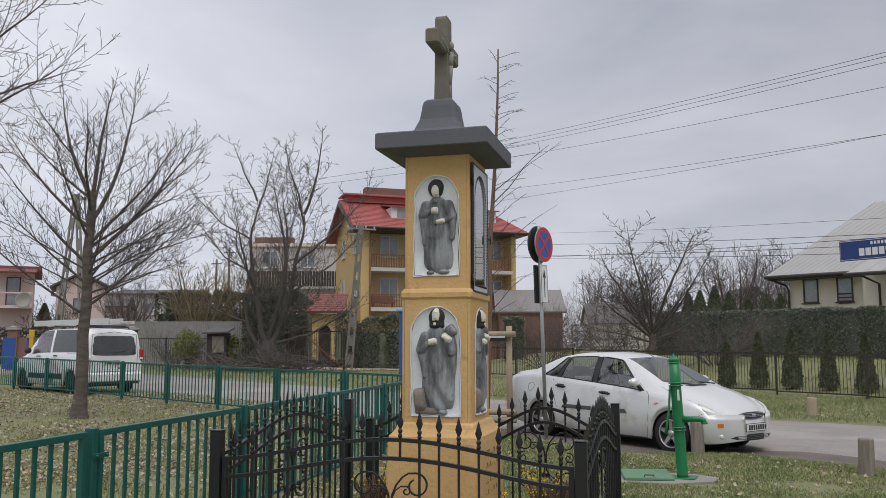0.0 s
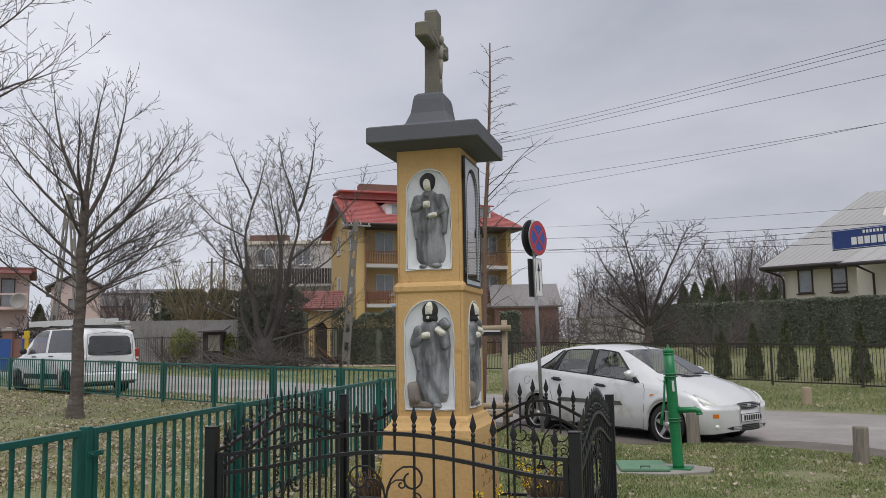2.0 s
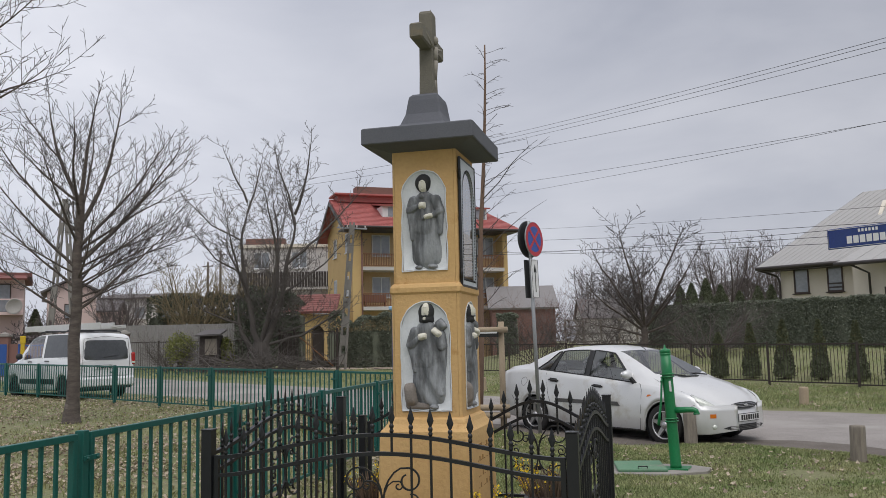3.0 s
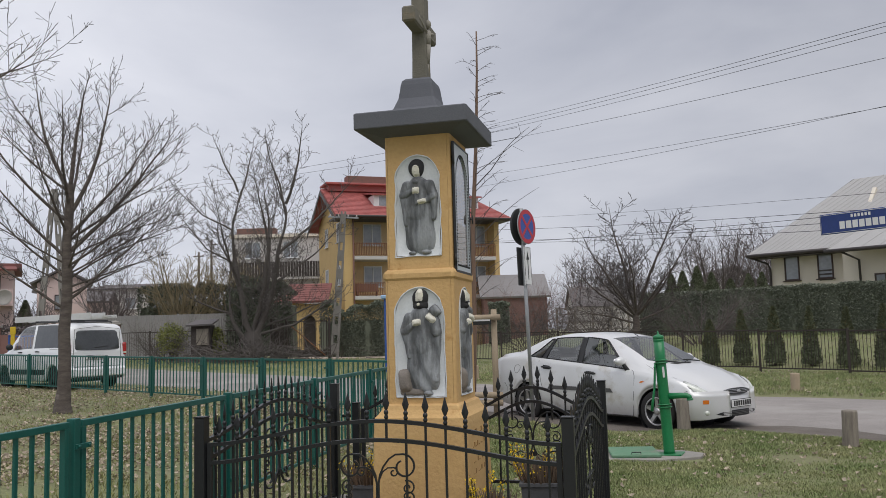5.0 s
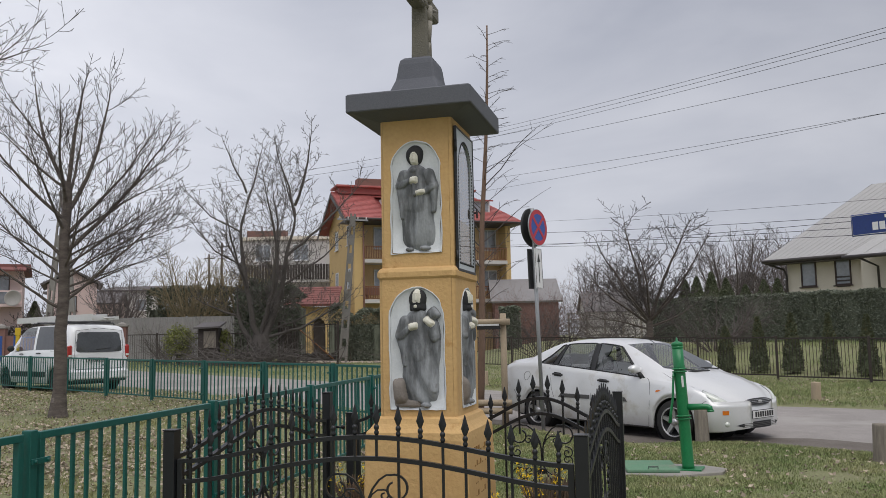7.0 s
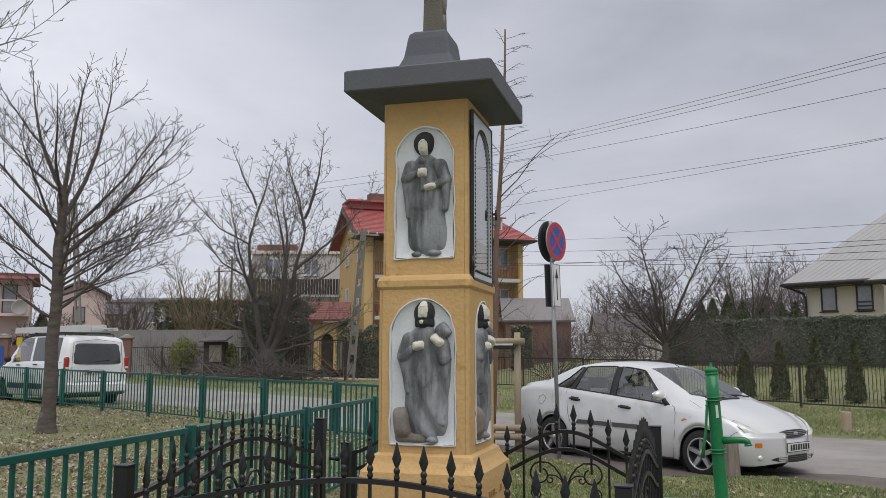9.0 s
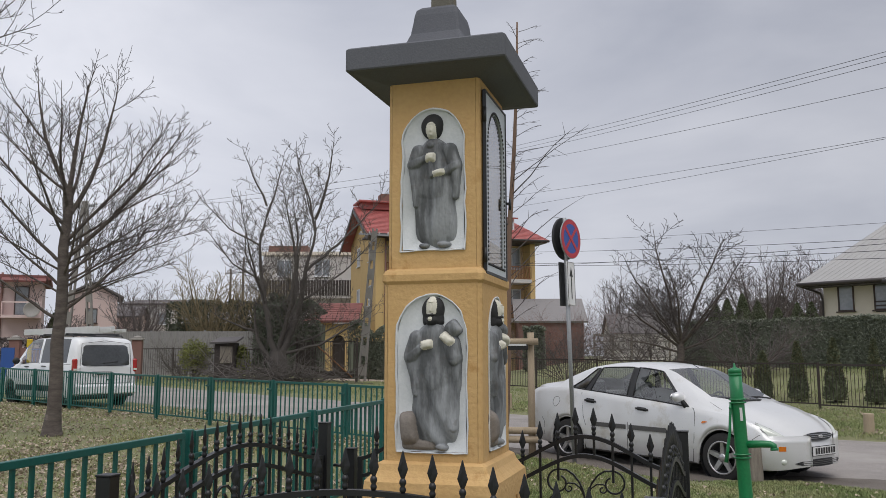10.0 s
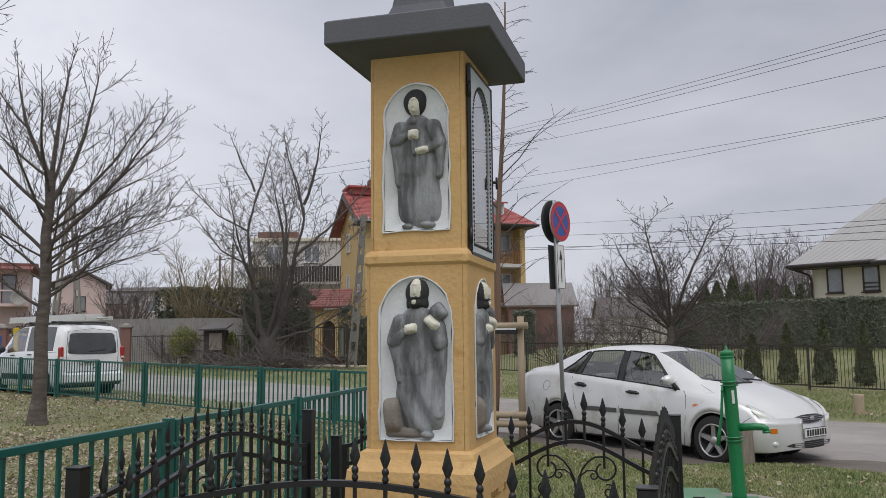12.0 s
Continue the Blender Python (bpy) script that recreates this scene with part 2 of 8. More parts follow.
M_SIGNBLUE = mat("sign_blue", (0.030, 0.080, 0.36), (0.035, 0.085, 0.33), 0.4, scale=6, fine=60, bump=0)
M_STREETBLUE = mat("street_sign_blue", (0.016, 0.040, 0.205), (0.02, 0.05, 0.18), 0.4, scale=6, fine=60, bump=0)
M_SIGNWHITE = mat("sign_white", (0.78, 0.78, 0.78), (0.72, 0.72, 0.72), 0.4, scale=6, fine=60, bump=0)
M_HOUSE_Y = mat("yellow_house_render", (0.62, 0.44, 0.20), (0.55, 0.38, 0.17), 0.9, scale=1.2, fine=30, bump=0.15, depth=0.01, stain=(0.35, 0.22, 0.09), stain_scale=0.7, stain_at=0.62)
M_HOUSE_B = mat("tan_house_render", (0.64, 0.47, 0.27), (0.57, 0.42, 0.24), 0.9, scale=1.2, fine=30, bump=0.15, depth=0.01)
M_HOUSE_C = mat("cream_house_render", (0.76, 0.70, 0.60), (0.70, 0.645, 0.55), 0.9, scale=1.2, fine=30, bump=0.1, depth=0.01)
M_HOUSE_P = mat("pink_house_render", (0.70, 0.55, 0.52), (0.64, 0.50, 0.475), 0.9, scale=1.2, fine=30, bump=0.1, depth=0.01)
M_HOUSE_G = mat("grey_house_render", (0.60, 0.575, 0.55), (0.53, 0.505, 0.48), 0.9, scale=1.2, fine=30, bump=0.1, depth=0.01)
M_ROOF_R = mat("red_roof_tile", (0.42, 0.125, 0.112), (0.36, 0.10, 0.095), 0.6, scale=1.5, fine=30, bump=0.2, depth=0.01, island=0.12)
M_ROOF_B = mat("brown_red_roof_tile", (0.25, 0.095, 0.085), (0.20, 0.08, 0.072), 0.7, scale=1.5, fine=30, bump=0.2, depth=0.01, island=0.12)
M_ROOF_G = mat("grey_sheet_roof", (0.44, 0.43, 0.42), (0.40, 0.39, 0.38), 0.5, 0.1, scale=1.0, fine=20, bump=0.08, depth=0.005)
M_ROOF_M = mat("mid_grey_roof", (0.26, 0.245, 0.245), (0.22, 0.21, 0.21), 0.7, scale=1.5, fine=20, bump=0.2, depth=0.01)
M_ROOF_D = mat("dark_roof", (0.115, 0.105, 0.108), (0.15, 0.135, 0.13), 0.8, scale=1.5, fine=20, bump=0.2, depth=0.01)
M_BRICK = mat("red_brick", (0.23, 0.125, 0.103), (0.18, 0.10, 0.085), 0.9, scale=4, fine=40, bump=0.3)
M_WFRAME = mat("white_window_frame", (0.72, 0.73, 0.74), (0.65, 0.66, 0.67), 0.5, scale=6, fine=40, bump=0)
M_DFRAME = mat("brown_window_frame", (0.055, 0.035, 0.028), (0.07, 0.045, 0.035), 0.5, scale=6, fine=40, bump=0)
M_PANE = mat("window_pane", (0.20, 0.225, 0.25), (0.36, 0.38, 0.40), 0.08, 0.0, scale=1.2, fine=6, bump=0, spec=0.9)
M_RAIL = mat("brown_balcony_rail", (0.23, 0.10, 0.042), (0.19, 0.08, 0.036), 0.7, scale=4, fine=40, bump=0.1)
M_BROWNFENCE = mat("brown_steel_fence", (0.035, 0.027, 0.024), (0.05, 0.037, 0.03), 0.7, scale=4, fine=40, bump=0.1)
M_GUTTER = mat("dark_gutter", (0.05, 0.043, 0.042), (0.065, 0.055, 0.05), 0.5, scale=4, fine=40, bump=0.05)
M_BLUE = mat("blue_painted_steel", (0.025, 0.09, 0.33), (0.03, 0.08, 0.26), 0.5, scale=4, fine=40, bump=0.05)
M_YELLOWP = mat("yellow_marker_paint", (0.62, 0.42, 0.02), (0.5, 0.35, 0.02), 0.6, scale=4, fine=40, bump=0.05)
M_PLANTER = mat("grey_planter", (0.080, 0.082, 0.090), (0.105, 0.107, 0.115), 0.7, scale=6, fine=60, bump=0.15)
M_SOIL = mat("dark_soil", (0.055, 0.042, 0.033), (0.09, 0.07, 0.053), 0.98, scale=6, fine=50, bump=0.8, depth=0.02)
M_HEATHER = mat("dry_heather", (0.185, 0.125, 0.095), (0.135, 0.105, 0.065), 0.9, scale=12, fine=50, bump=0.1, island=0.35)
M_FLOWER = mat("yellow_flower", (0.82, 0.60, 0.025), (0.72, 0.48, 0.02), 0.7, scale=12, fine=50, bump=0, island=0.2)
M_SEAT = mat("dark_seat_fabric", (0.13, 0.13, 0.135), (0.16, 0.16, 0.165), 0.9, scale=10, fine=60, bump=0.2)
M_CABLE = mat("cable", (0.03, 0.03, 0.032), (0.04, 0.04, 0.042), 0.8, scale=6, fine=40, bump=0)
M_INK = mat("sign_black", (0.012, 0.012, 0.012), (0.02, 0.02, 0.02), 0.5, scale=6, fine=40, bump=0)
M_FARLEAF = mat("far_evergreen", (0.085, 0.098, 0.072), (0.115, 0.122, 0.09), 0.95, scale=1, fine=10, bump=0.3, island=0.35)
M_WILLOW = mat("pale_willow_twigs", (0.24, 0.195, 0.115), (0.18, 0.145, 0.09), 0.95, scale=3, fine=20, bump=0, island=0.2)
M_FARTWIG = mat("far_bare_twigs", (0.165, 0.14, 0.135), (0.12, 0.10, 0.10), 0.95, scale=3, fine=20, bump=0, island=0.2)
M_SILVERFENCE = mat("corrugated_grey_fence", (0.27, 0.26, 0.255), (0.22, 0.21, 0.205), 0.7, 0.1, scale=2, fine=20, bump=0.1)
M_PLANKWALL = mat("dark_plank", (0.045, 0.036, 0.033), (0.065, 0.055, 0.05), 0.85, scale=3, fine=30, bump=0.2, island=0.2)


# ---- mesh tools ----
class Build:
    """Gathers vertices and faces of one mesh; every face keeps a material slot."""

    def __init__(self):
        self.v, self.f, self.s, self.m = [], [], [], []

    def add(self, verts, faces, smooth=False, slot=0, at=None):
        k = len(self.v)
        if at is not None:
            verts = [at @ Vector(p) for p in verts]
        self.v += [tuple(p) for p in verts]
        self.f += [tuple(i + k for i in q) for q in faces]
        self.s += [smooth] * len(faces)
        self.m += [slot] * len(faces)
        return self

    def box(self, x0, x1, y0, y1, z0, z1, bevel=0.0, slot=0, at=None):
        b = min(bevel, 0.45 * min(x1 - x0, y1 - y0, z1 - z0))
        if b <= 0:
            vs = [(x, y, z) for z in (z0, z1) for y in (y0, y1) for x in (x0, x1)]
            return self.add(vs, [(0, 2, 3, 1), (4, 5, 7, 6), (0, 1, 5, 4), (2, 6, 7, 3), (0, 4, 6, 2), (1, 3, 7, 5)], False, slot, at)
        vs, idx = [], {}
        for i, X in enumerate((x0, x1)):
            for j, Y in enumerate((y0, y1)):
                for k, Z in enumerate((z0, z1)):
                    sx, sy, sz = (1 - 2 * i), (1 - 2 * j), (1 - 2 * k)
                    for a, p in enumerate(((X, Y + sy * b, Z + sz * b), (X + sx * b, Y, Z + sz * b), (X + sx * b, Y + sy * b, Z))):
                        idx[i, j, k, a] = len(vs)
                        vs.append(p)
        fs = []
        for i in (0, 1):
            fs.append([idx[i, j, k, 0] for j, k in ((0, 0), (1, 0), (1, 1), (0, 1))][:: 1 if i else -1])
            fs.append([idx[j, i, k, 1] for j, k in ((0, 0), (0, 1), (1, 1), (1, 0))][:: 1 if i else -1])
            fs.append([idx[j, k, i, 2] for j, k in ((0, 0), (1, 0), (1, 1), (0, 1))][:: 1 if i else -1])
        for p in (0, 1):
            for q in (0, 1):
                fs.append([idx[0, p, q, 1], idx[1, p, q, 1], idx[1, p, q, 2], idx[0, p, q, 2]])
                fs.append([idx[p, 0, q, 0], idx[p, 1, q, 0], idx[p, 1, q, 2], idx[p, 0, q, 2]])
                fs.append([idx[p, q, 0, 0], idx[p, q, 1, 0], idx[p, q, 1, 1], idx[p, q, 0, 1]])
                for r in (0, 1):
                    fs.append([idx[p, q, r, 0], idx[p, q, r, 1], idx[p, q, r, 2]])
        return self.add(vs, fs, False, slot, at)

    def tube(self, pts, r, n=8, smooth=True, caps=True, slot=0, at=None, flat=1.0):
        """A round (or, with flat under 1, squashed) bar along a line of points; r may be a list."""
        pts = [Vector(p) for p in pts]
        rs = r if isinstance(r, (list, tuple)) else [r] * len(pts)
        vs, side = [], None
        for i, p in enumerate(pts):
            d = (pts[min(i + 1, len(pts) - 1)] - pts[max(i - 1, 0)])
            d = d.normalized() if d.length > 1e-9 else Vector((0, 0, 1))
            if side is None:
                side = d.orthogonal().normalized() if abs(d.z) > 0.95 else d.cross(Vector((0, 0, 1))).normalized()
            side = (side - d * side.dot(d))
            side = side.normalized() if side.length > 1e-6 else d.orthogonal().normalized()
            up = d.cross(side)
            for k in range(n):
                a = 2 * math.pi * (k + 0.5) / n
                vs.append(p + side * (math.cos(a) * rs[i]) + up * (math.sin(a) * rs[i] * flat))
        fs = [(i * n + k, i * n + (k + 1) % n, (i + 1) * n + (k + 1) % n, (i + 1) * n + k) for i in range(len(pts) - 1) for k in range(n)]
        if caps:
            fs += [tuple(range(n))[::-1], tuple((len(pts) - 1) * n + k for k in range(n))]
        return self.add(vs, fs, smooth, slot, at)

    def lathe(self, prof, n=16, smooth=True, slot=0, at=None, caps=True):
        """A turned shape round the z axis from (radius, z) pairs."""
        vs = [(r * math.cos(2 * math.pi * k / n), r * math.sin(2 * math.pi * k / n), z) for r, z in prof for k in range(n)]
        fs = [(i * n + k, i * n + (k + 1) % n, (i + 1) * n + (k + 1) % n, (i + 1) * n + k) for i in range(len(prof) - 1) for k in range(n)]
        if caps:
            fs += [tuple(range(n))[::-1], tuple((len(prof) - 1) * n + k for k in range(n))]
        return self.add(vs, fs, smooth, slot, at)

    def prism(self, poly, y0, y1, slot=0, at=None, smooth=False):
        """A polygon in x and z, drawn out along y."""
        n = len(poly)
        vs = [(x, y0, z) for x, z in poly] + [(x, y1, z) for x, z in poly]
        fs = [tuple(range(n)), tuple(range(2 * n - 1, n - 1, -1))] + [(i, i + n, (i + 1) % n + n, (i + 1) % n) for i in range(n)]
        return self.add(vs, fs, smooth, slot, at)

    def quad(self, a, b, c, d, slot=0, at=None):
        return self.add([a, b, c, d], [(0, 1, 2, 3)], False, slot, at)

    def slab(self, a, b, c, d, t, slot=0):
        """A flat piece with thickness t, hung under four corners."""
        n = (Vector(b) - Vector(a)).cross(Vector(d) - Vector(a)).normalized() * t
        top = [Vector(p) for p in (a, b, c, d)]
        return self.add(top + [p - n for p in top], [(0, 1, 2, 3), (7, 6, 5, 4), (0, 4, 5, 1), (1, 5, 6, 2), (2, 6, 7, 3), (3, 7, 4, 0)], False, slot)

    def blob(self, c, rx, ry, rz, nu=14, nv=9, slot=0, at=None, rough=0.0):
        vs, fs = [], []
        for j in range(nv + 1):
            t = math.pi * j / nv
            for i in range(nu):
                a = 2 * math.pi * i / nu
                p = Vector((math.sin(t) * math.cos(a), math.sin(t) * math.sin(a), math.cos(t)))
                k = 1 + rough * noise.noise(p * 2.3 + Vector(c) * 5)
                vs.append((c[0] + p.x * rx * k, c[1] + p.y * ry * k, c[2] + p.z * rz * k))
        for j in range(nv):
            for i in range(nu):
                fs.append((j * nu + i, (j + 1) * nu + i, (j + 1) * nu + (i + 1) % nu, j * nu + (i + 1) % nu))
        return self.add(vs, fs, True, slot, at)

    def mesh(self, name, *materials):
        me = bpy.data.meshes.new(name)
        me.from_pydata(self.v, [], self.f)
        me.polygons.foreach_set("use_smooth", self.s)
        me.polygons.foreach_set("material_index", self.m)
        for m in materials:
            me.materials.append(m)
        me.update()
        return me


def part(name, b, material, parent, label="", at=None):
    """One mesh object under a thing or a part."""
    me = b.mesh(name, *(material if isinstance(material, (list, tuple)) else (material,))) if isinstance(b, Build) else b
    ob = new(name, me)
    ob.parent = parent
    if at is not None:
        ob.matrix_basis = at
    return tagged(ob, label)


def thing(name, at, label, category, group=""):
    """An empty at a thing's base, which carries its parts."""
    ob = new(name)
    ob.empty_display_size = 0.1
    ob.matrix_basis = at
    return tagged(ob, label, category, group)


def solo(name, b, material, at, label, category, group="", kind=""):
    """A thing that is one mesh."""
    me = b.mesh(name, *(material if isinstance(material, (list, tuple)) else (material,))) if isinstance(b, Build) else b
    ob = new(name, me)
    ob.matrix_basis = at
    return tagged(ob, label, category, group, kind)


def lerp_table(tab, x):
    """Smooth value at x from rows of (x, value)."""
    if x <= tab[0][0]:
        return tab[0][1]
    for (a, va), (b, vb) in zip(tab, tab[1:]):
        if x <= b:
            k = (x - a) / (b - a)
            return va + (vb - va) * k
    return tab[-1][1]


def gz(x, y=0.0):
    """Height of the ground: it climbs gently towards the west."""
    return -0.014 * max(-25.0, min(10.0, x))


def merged(b, tol=1e-5):
    """Weld a Build's equal vertices so that it shades smoothly."""
    seen, order, remap = {}, [], []
    for p in b.v:
        k = (round(p[0] / tol), round(p[1] / tol), round(p[2] / tol))
        if k not in seen:
            seen[k] = len(order)
            order.append(p)
        remap.append(seen[k])
    c = Build()
    c.v = order
    for f, s, m in zip(b.f, b.s, b.m):
        g = []
        for i in f:
            if remap[i] not in g:
                g.append(remap[i])
        if len(g) > 2:
            c.f.append(tuple(g))
            c.s.append(s)
            c.m.append(m)
    return c

# ---- ground and road ----
ROAD_NEAR = [(-70, 52), (-40, 36.4), (-20, 25.8), (-12, 20.9), (-8, 18.8), (-3.5, 15.1), (-0.7, 12.95), (0.9, 13.3), (2.56, 12.3), (6, 9.6), (12, 5.6), (40, -10)]
ROAD_FAR = [(-70, 60), (-44, 45.5), (-24, 34), (-16, 29.6), (-10, 26.4), (-5, 23.6), (2, 19.7), (4, 19.1), (10, 17.0), (40, 6)]


def road_side(x, y):
    """How far inside the road's edges a place lies; negative outside."""
    return min(y - lerp_table(ROAD_NEAR, x), lerp_table(ROAD_FAR, x) - y)


def garden_rise(x, y):
    """The garden behind the brown fence climbs towards its hedge."""
    d = (y - (31.25 - 0.835 * x)) * 0.77
    s = max(0.0, min(1.0, d / 9.0))
    k = max(0.0, min(1.0, (x + 14.0) / 7.0))
    return 1.02 * s * s * (3 - 2 * s) * k


def ground_z(x, y):
    z = gz(x) + garden_rise(x, y)
    d = road_side(x, y)
    z -= 0.10 * max(0.0, min(1.0, (d + 0.25) / 0.5))
    if -24 < x < 12 and 2 < y < 40 and d < -0.3:
        z += 0.018 * noise.noise(Vector((x * 0.9, y * 0.9, 0))) + 0.008 * noise.noise(Vector((x * 3, y * 3, 4)))
    return z


def axis(*spans):
    out = []
    for a, b, step in spans:
        k = a
        while k < b - 1e-6:
            out.append(k)
            k += step
    return out + [spans[-1][1]]


gx = axis((-2600, -600, 1000), (-600, -100, 100), (-100, -26, 8), (-26, 14, 0.4), (14, 62, 8), (62, 600, 100), (600, 2600, 1000))
gy = axis((-600, -60, 90), (-60, -4, 8), (-4, 36, 0.4), (36, 50, 1.0), (50, 100, 10), (100, 600, 100), (600, 3600, 1000))
gb = Build()
gb.add([(x, y, ground_z(x, y)) for y in gy for x in gx],
       [(j * len(gx) + i, j * len(gx) + i + 1, (j + 1) * len(gx) + i + 1, (j + 1) * len(gx) + i) for j in range(len(gy) - 1) for i in range(len(gx) - 1)], True)
tagged(new("ground", gb.mesh("ground", M_GRASS_G)), "patchy winter turf with dead leaves", "lawn", kind="structure")

rb = Build()
rx = axis((-70, -24, 2), (-24, 12, 0.5), (12, 40, 2))
lanes = 9
vs = []
for x in rx:
    a, b = lerp_table(ROAD_NEAR, x), lerp_table(ROAD_FAR, x)
    for k in range(lanes):
        s = k / (lanes - 1)
        ragged = 0.16 * noise.noise(Vector((x * 0.8, 7 * s, 2))) if k in (0, lanes - 1) else 0
        crown = 0.05 * (1 - (2 * s - 1) ** 2)
        vs.append((x, a + (b - a) * s + ragged, gz(x) - 0.045 + crown))
rb.add(vs, [(i * lanes + k, (i + 1) * lanes + k, (i + 1) * lanes + k + 1, i * lanes + k + 1) for i in range(len(rx) - 1) for k in range(lanes - 1)], True)
tagged(new("road", rb.mesh("road", M_ROAD)), "worn grey asphalt lane with ragged edges", "road", kind="structure")

# bare earth along the worn road edge and round the pump
db = Build()
dx = axis((-6, 9, 0.3))
vs = []
for x in dx:
    a = lerp_table(ROAD_NEAR, x)
    w = 1.05 + 0.55 * noise.noise(Vector((x * 0.7, 0, 9)))
    for k in range(4):
        vs.append((x, a - 0.15 + w * k / 3 + 0.05 * noise.noise(Vector((x * 4, k, 1))), gz(x) - 0.010 - 0.003 * k))
db.add(vs, [(i * 4 + k, (i + 1) * 4 + k, (i + 1) * 4 + k + 1, i * 4 + k + 1) for i in range(len(dx) - 1) for k in range(3)], True)
tagged(new("road_verge", db.mesh("road_verge", M_DIRT)), "muddy strip between asphalt and turf", "verge", kind="structure")

# ---- the wayside shrine ----
XC, YC = -1.516, 5.985
shrine = thing("wayside_shrine", pose(XC, YC, 0), "ochre rendered brick wayside shrine with dark cap and stone cross", "shrine")


def arch_outline(a, z0, z1, n=20):
    """Points round an arched opening: half width a, from z0 to the crown at z1."""
    r = a * 1.12
    zs = z1 - r
    pts = [(-a, z0), (-a, z0 + (zs - z0) / 3), (-a, z0 + 2 * (zs - z0) / 3)]
    pts += [(-a * math.cos(math.pi * k / n), zs + r * math.sin(math.pi * k / n)) for k in range(n + 1)]
    pts += [(a, z0 + 2 * (zs - z0) / 3), (a, z0 + (zs - z0) / 3), (a, z0), (a / 2, z0), (0, z0), (-a / 2, z0)]
    return pts


def wall_face(b, half, z0, z1, opening, depth, at):
    """A wall face in x and z, looking towards -y, with an arched recess in it."""
    arch = arch_outline(*opening)
    cz = (opening[1] + opening[2]) / 2
    rect, corners = [], [(-half, z0), (-half, z1), (half, z1), (half, z0)]
    for x, z in arch:
        dx, dz = x, z - cz
        k = min([half / abs(dx) if abs(dx) > 1e-6 else 1e9, ((z1 - cz) if dz > 0 else (cz - z0)) / abs(dz) if abs(dz) > 1e-6 else 1e9])
        rect.append((dx * k, cz + dz * k))
    for c in corners:
        i = min(range(len(rect)), key=lambda q: (rect[q][0] - c[0]) ** 2 + (rect[q][1] - c[1]) ** 2)
        rect[i] = c
    n = len(arch)
    vs = [(x, 0, z) for x, z in rect] + [(x, 0, z) for x, z in arch] + [(x * 0.97, depth, z) for x, z in arch]
    fs = []
    for i in range(n):
        j = (i + 1) % n
        fs += [(i, j, n + j, n + i), (n + i, n + j, 2 * n + j, 2 * n + i)]
    b.add(vs, fs, False, 0, at)


def niche_back(opening, depth):
    """The hollow white back of a niche, a few millimetres inside the opening's cheeks."""
    b = Build()
    arch = [(x * 0.985, z) for x, z in arch_outline(opening[0], opening[1] + 0.003, opening[2] - 0.003)]
    n = len(arch)
    cz = (opening[1] + opening[2]) / 2
    vs = [(x, -0.004, z) for x, z in arch]
    for k, (s, d) in enumerate(((0.93, 0.55), (0.6, 0.92), (0.25, 1.0))):
        vs += [(x * s, depth * d * 0.3, cz + (z - cz) * (1 - (1 - s) * 0.35)) for x, z in arch]
    fs = [(k * n + i, k * n + (i + 1) % n, (k + 1) * n + (i + 1) % n, (k + 1) * n + i) for k in range(3) for i in range(n)]
    fs.append(tuple(3 * n + i for i in range(n)))
    # thin proud rim round the opening
    b.add(vs, fs, True)
    rim = []
    for k in range(len(arch)):
        (x0, z0), (x1, z1) = arch[k], arch[(k + 1) % len(arch)]
        for i in range(3):
            x, z = x0 + (x1 - x0) * i / 3, z0 + (z1 - z0) * i / 3
            w = 0.008 * noise.noise(Vector((x * 16, z * 16, cz)))
            rim.append((x * 1.025 + w, -0.003, cz + (z - cz) * 1.012 + w * 0.6))
    b.tube(rim + [rim[0]], [0.0075 + 0.003 * noise.noise(Vector((p[0] * 30, p[2] * 30, 1))) for p in rim] + [0.0075], 5, True, False, flat=0.5)
    return b


FRONT, RIGHT, BACK, LEFT = (pose(0, 0, 0), pose(0, 0, 0, 0, 0, 90), pose(0, 0, 0, 0, 0, 180), pose(0, 0, 0, 0, 0, 270))


def tier(name, hx, hy, z0, z1, holes, soft):
    """One storey of the pillar: four faces with rounded arrises, each with an arched recess or plain."""
    b = Build()
    for at, half, dist, key in ((FRONT, hx, hy, "front"), (RIGHT, hy, hx, "right"), (BACK, hx, hy, "back"), (LEFT, hy, hx, "left")):
        m = at @ pose(0, -dist, 0)
        if key in holes:
            wall_face(b, half - soft, z0, z1, holes[key], 0.075 if key == "right" and z0 > 1.5 else 0.030, m)
        else:
            b.quad((-half + soft, 0, z0), (half - soft, 0, z0), (half - soft, 0, z1), (-half + soft, 0, z1), 0, m)
    for sx, sy, a0 in ((1, 1, 0), (-1, 1, 90), (-1, -1, 180), (1, -1, 270)):
        vs = []
        for k in range(6):
            a = radians(a0 + 90 * k / 5)
            for z in (z0, z1):
                w = 0.0
                vs.append((sx * (hx - soft) + (soft + w) * math.cos(a), sy * (hy - soft) + (soft + w) * math.sin(a), z))
        b.add(vs, [(2 * k, 2 * k + 2, 2 * k + 3, 2 * k + 1) for k in range(5)], True)
    return part(name, merged(b), M_OCHRE, shrine)


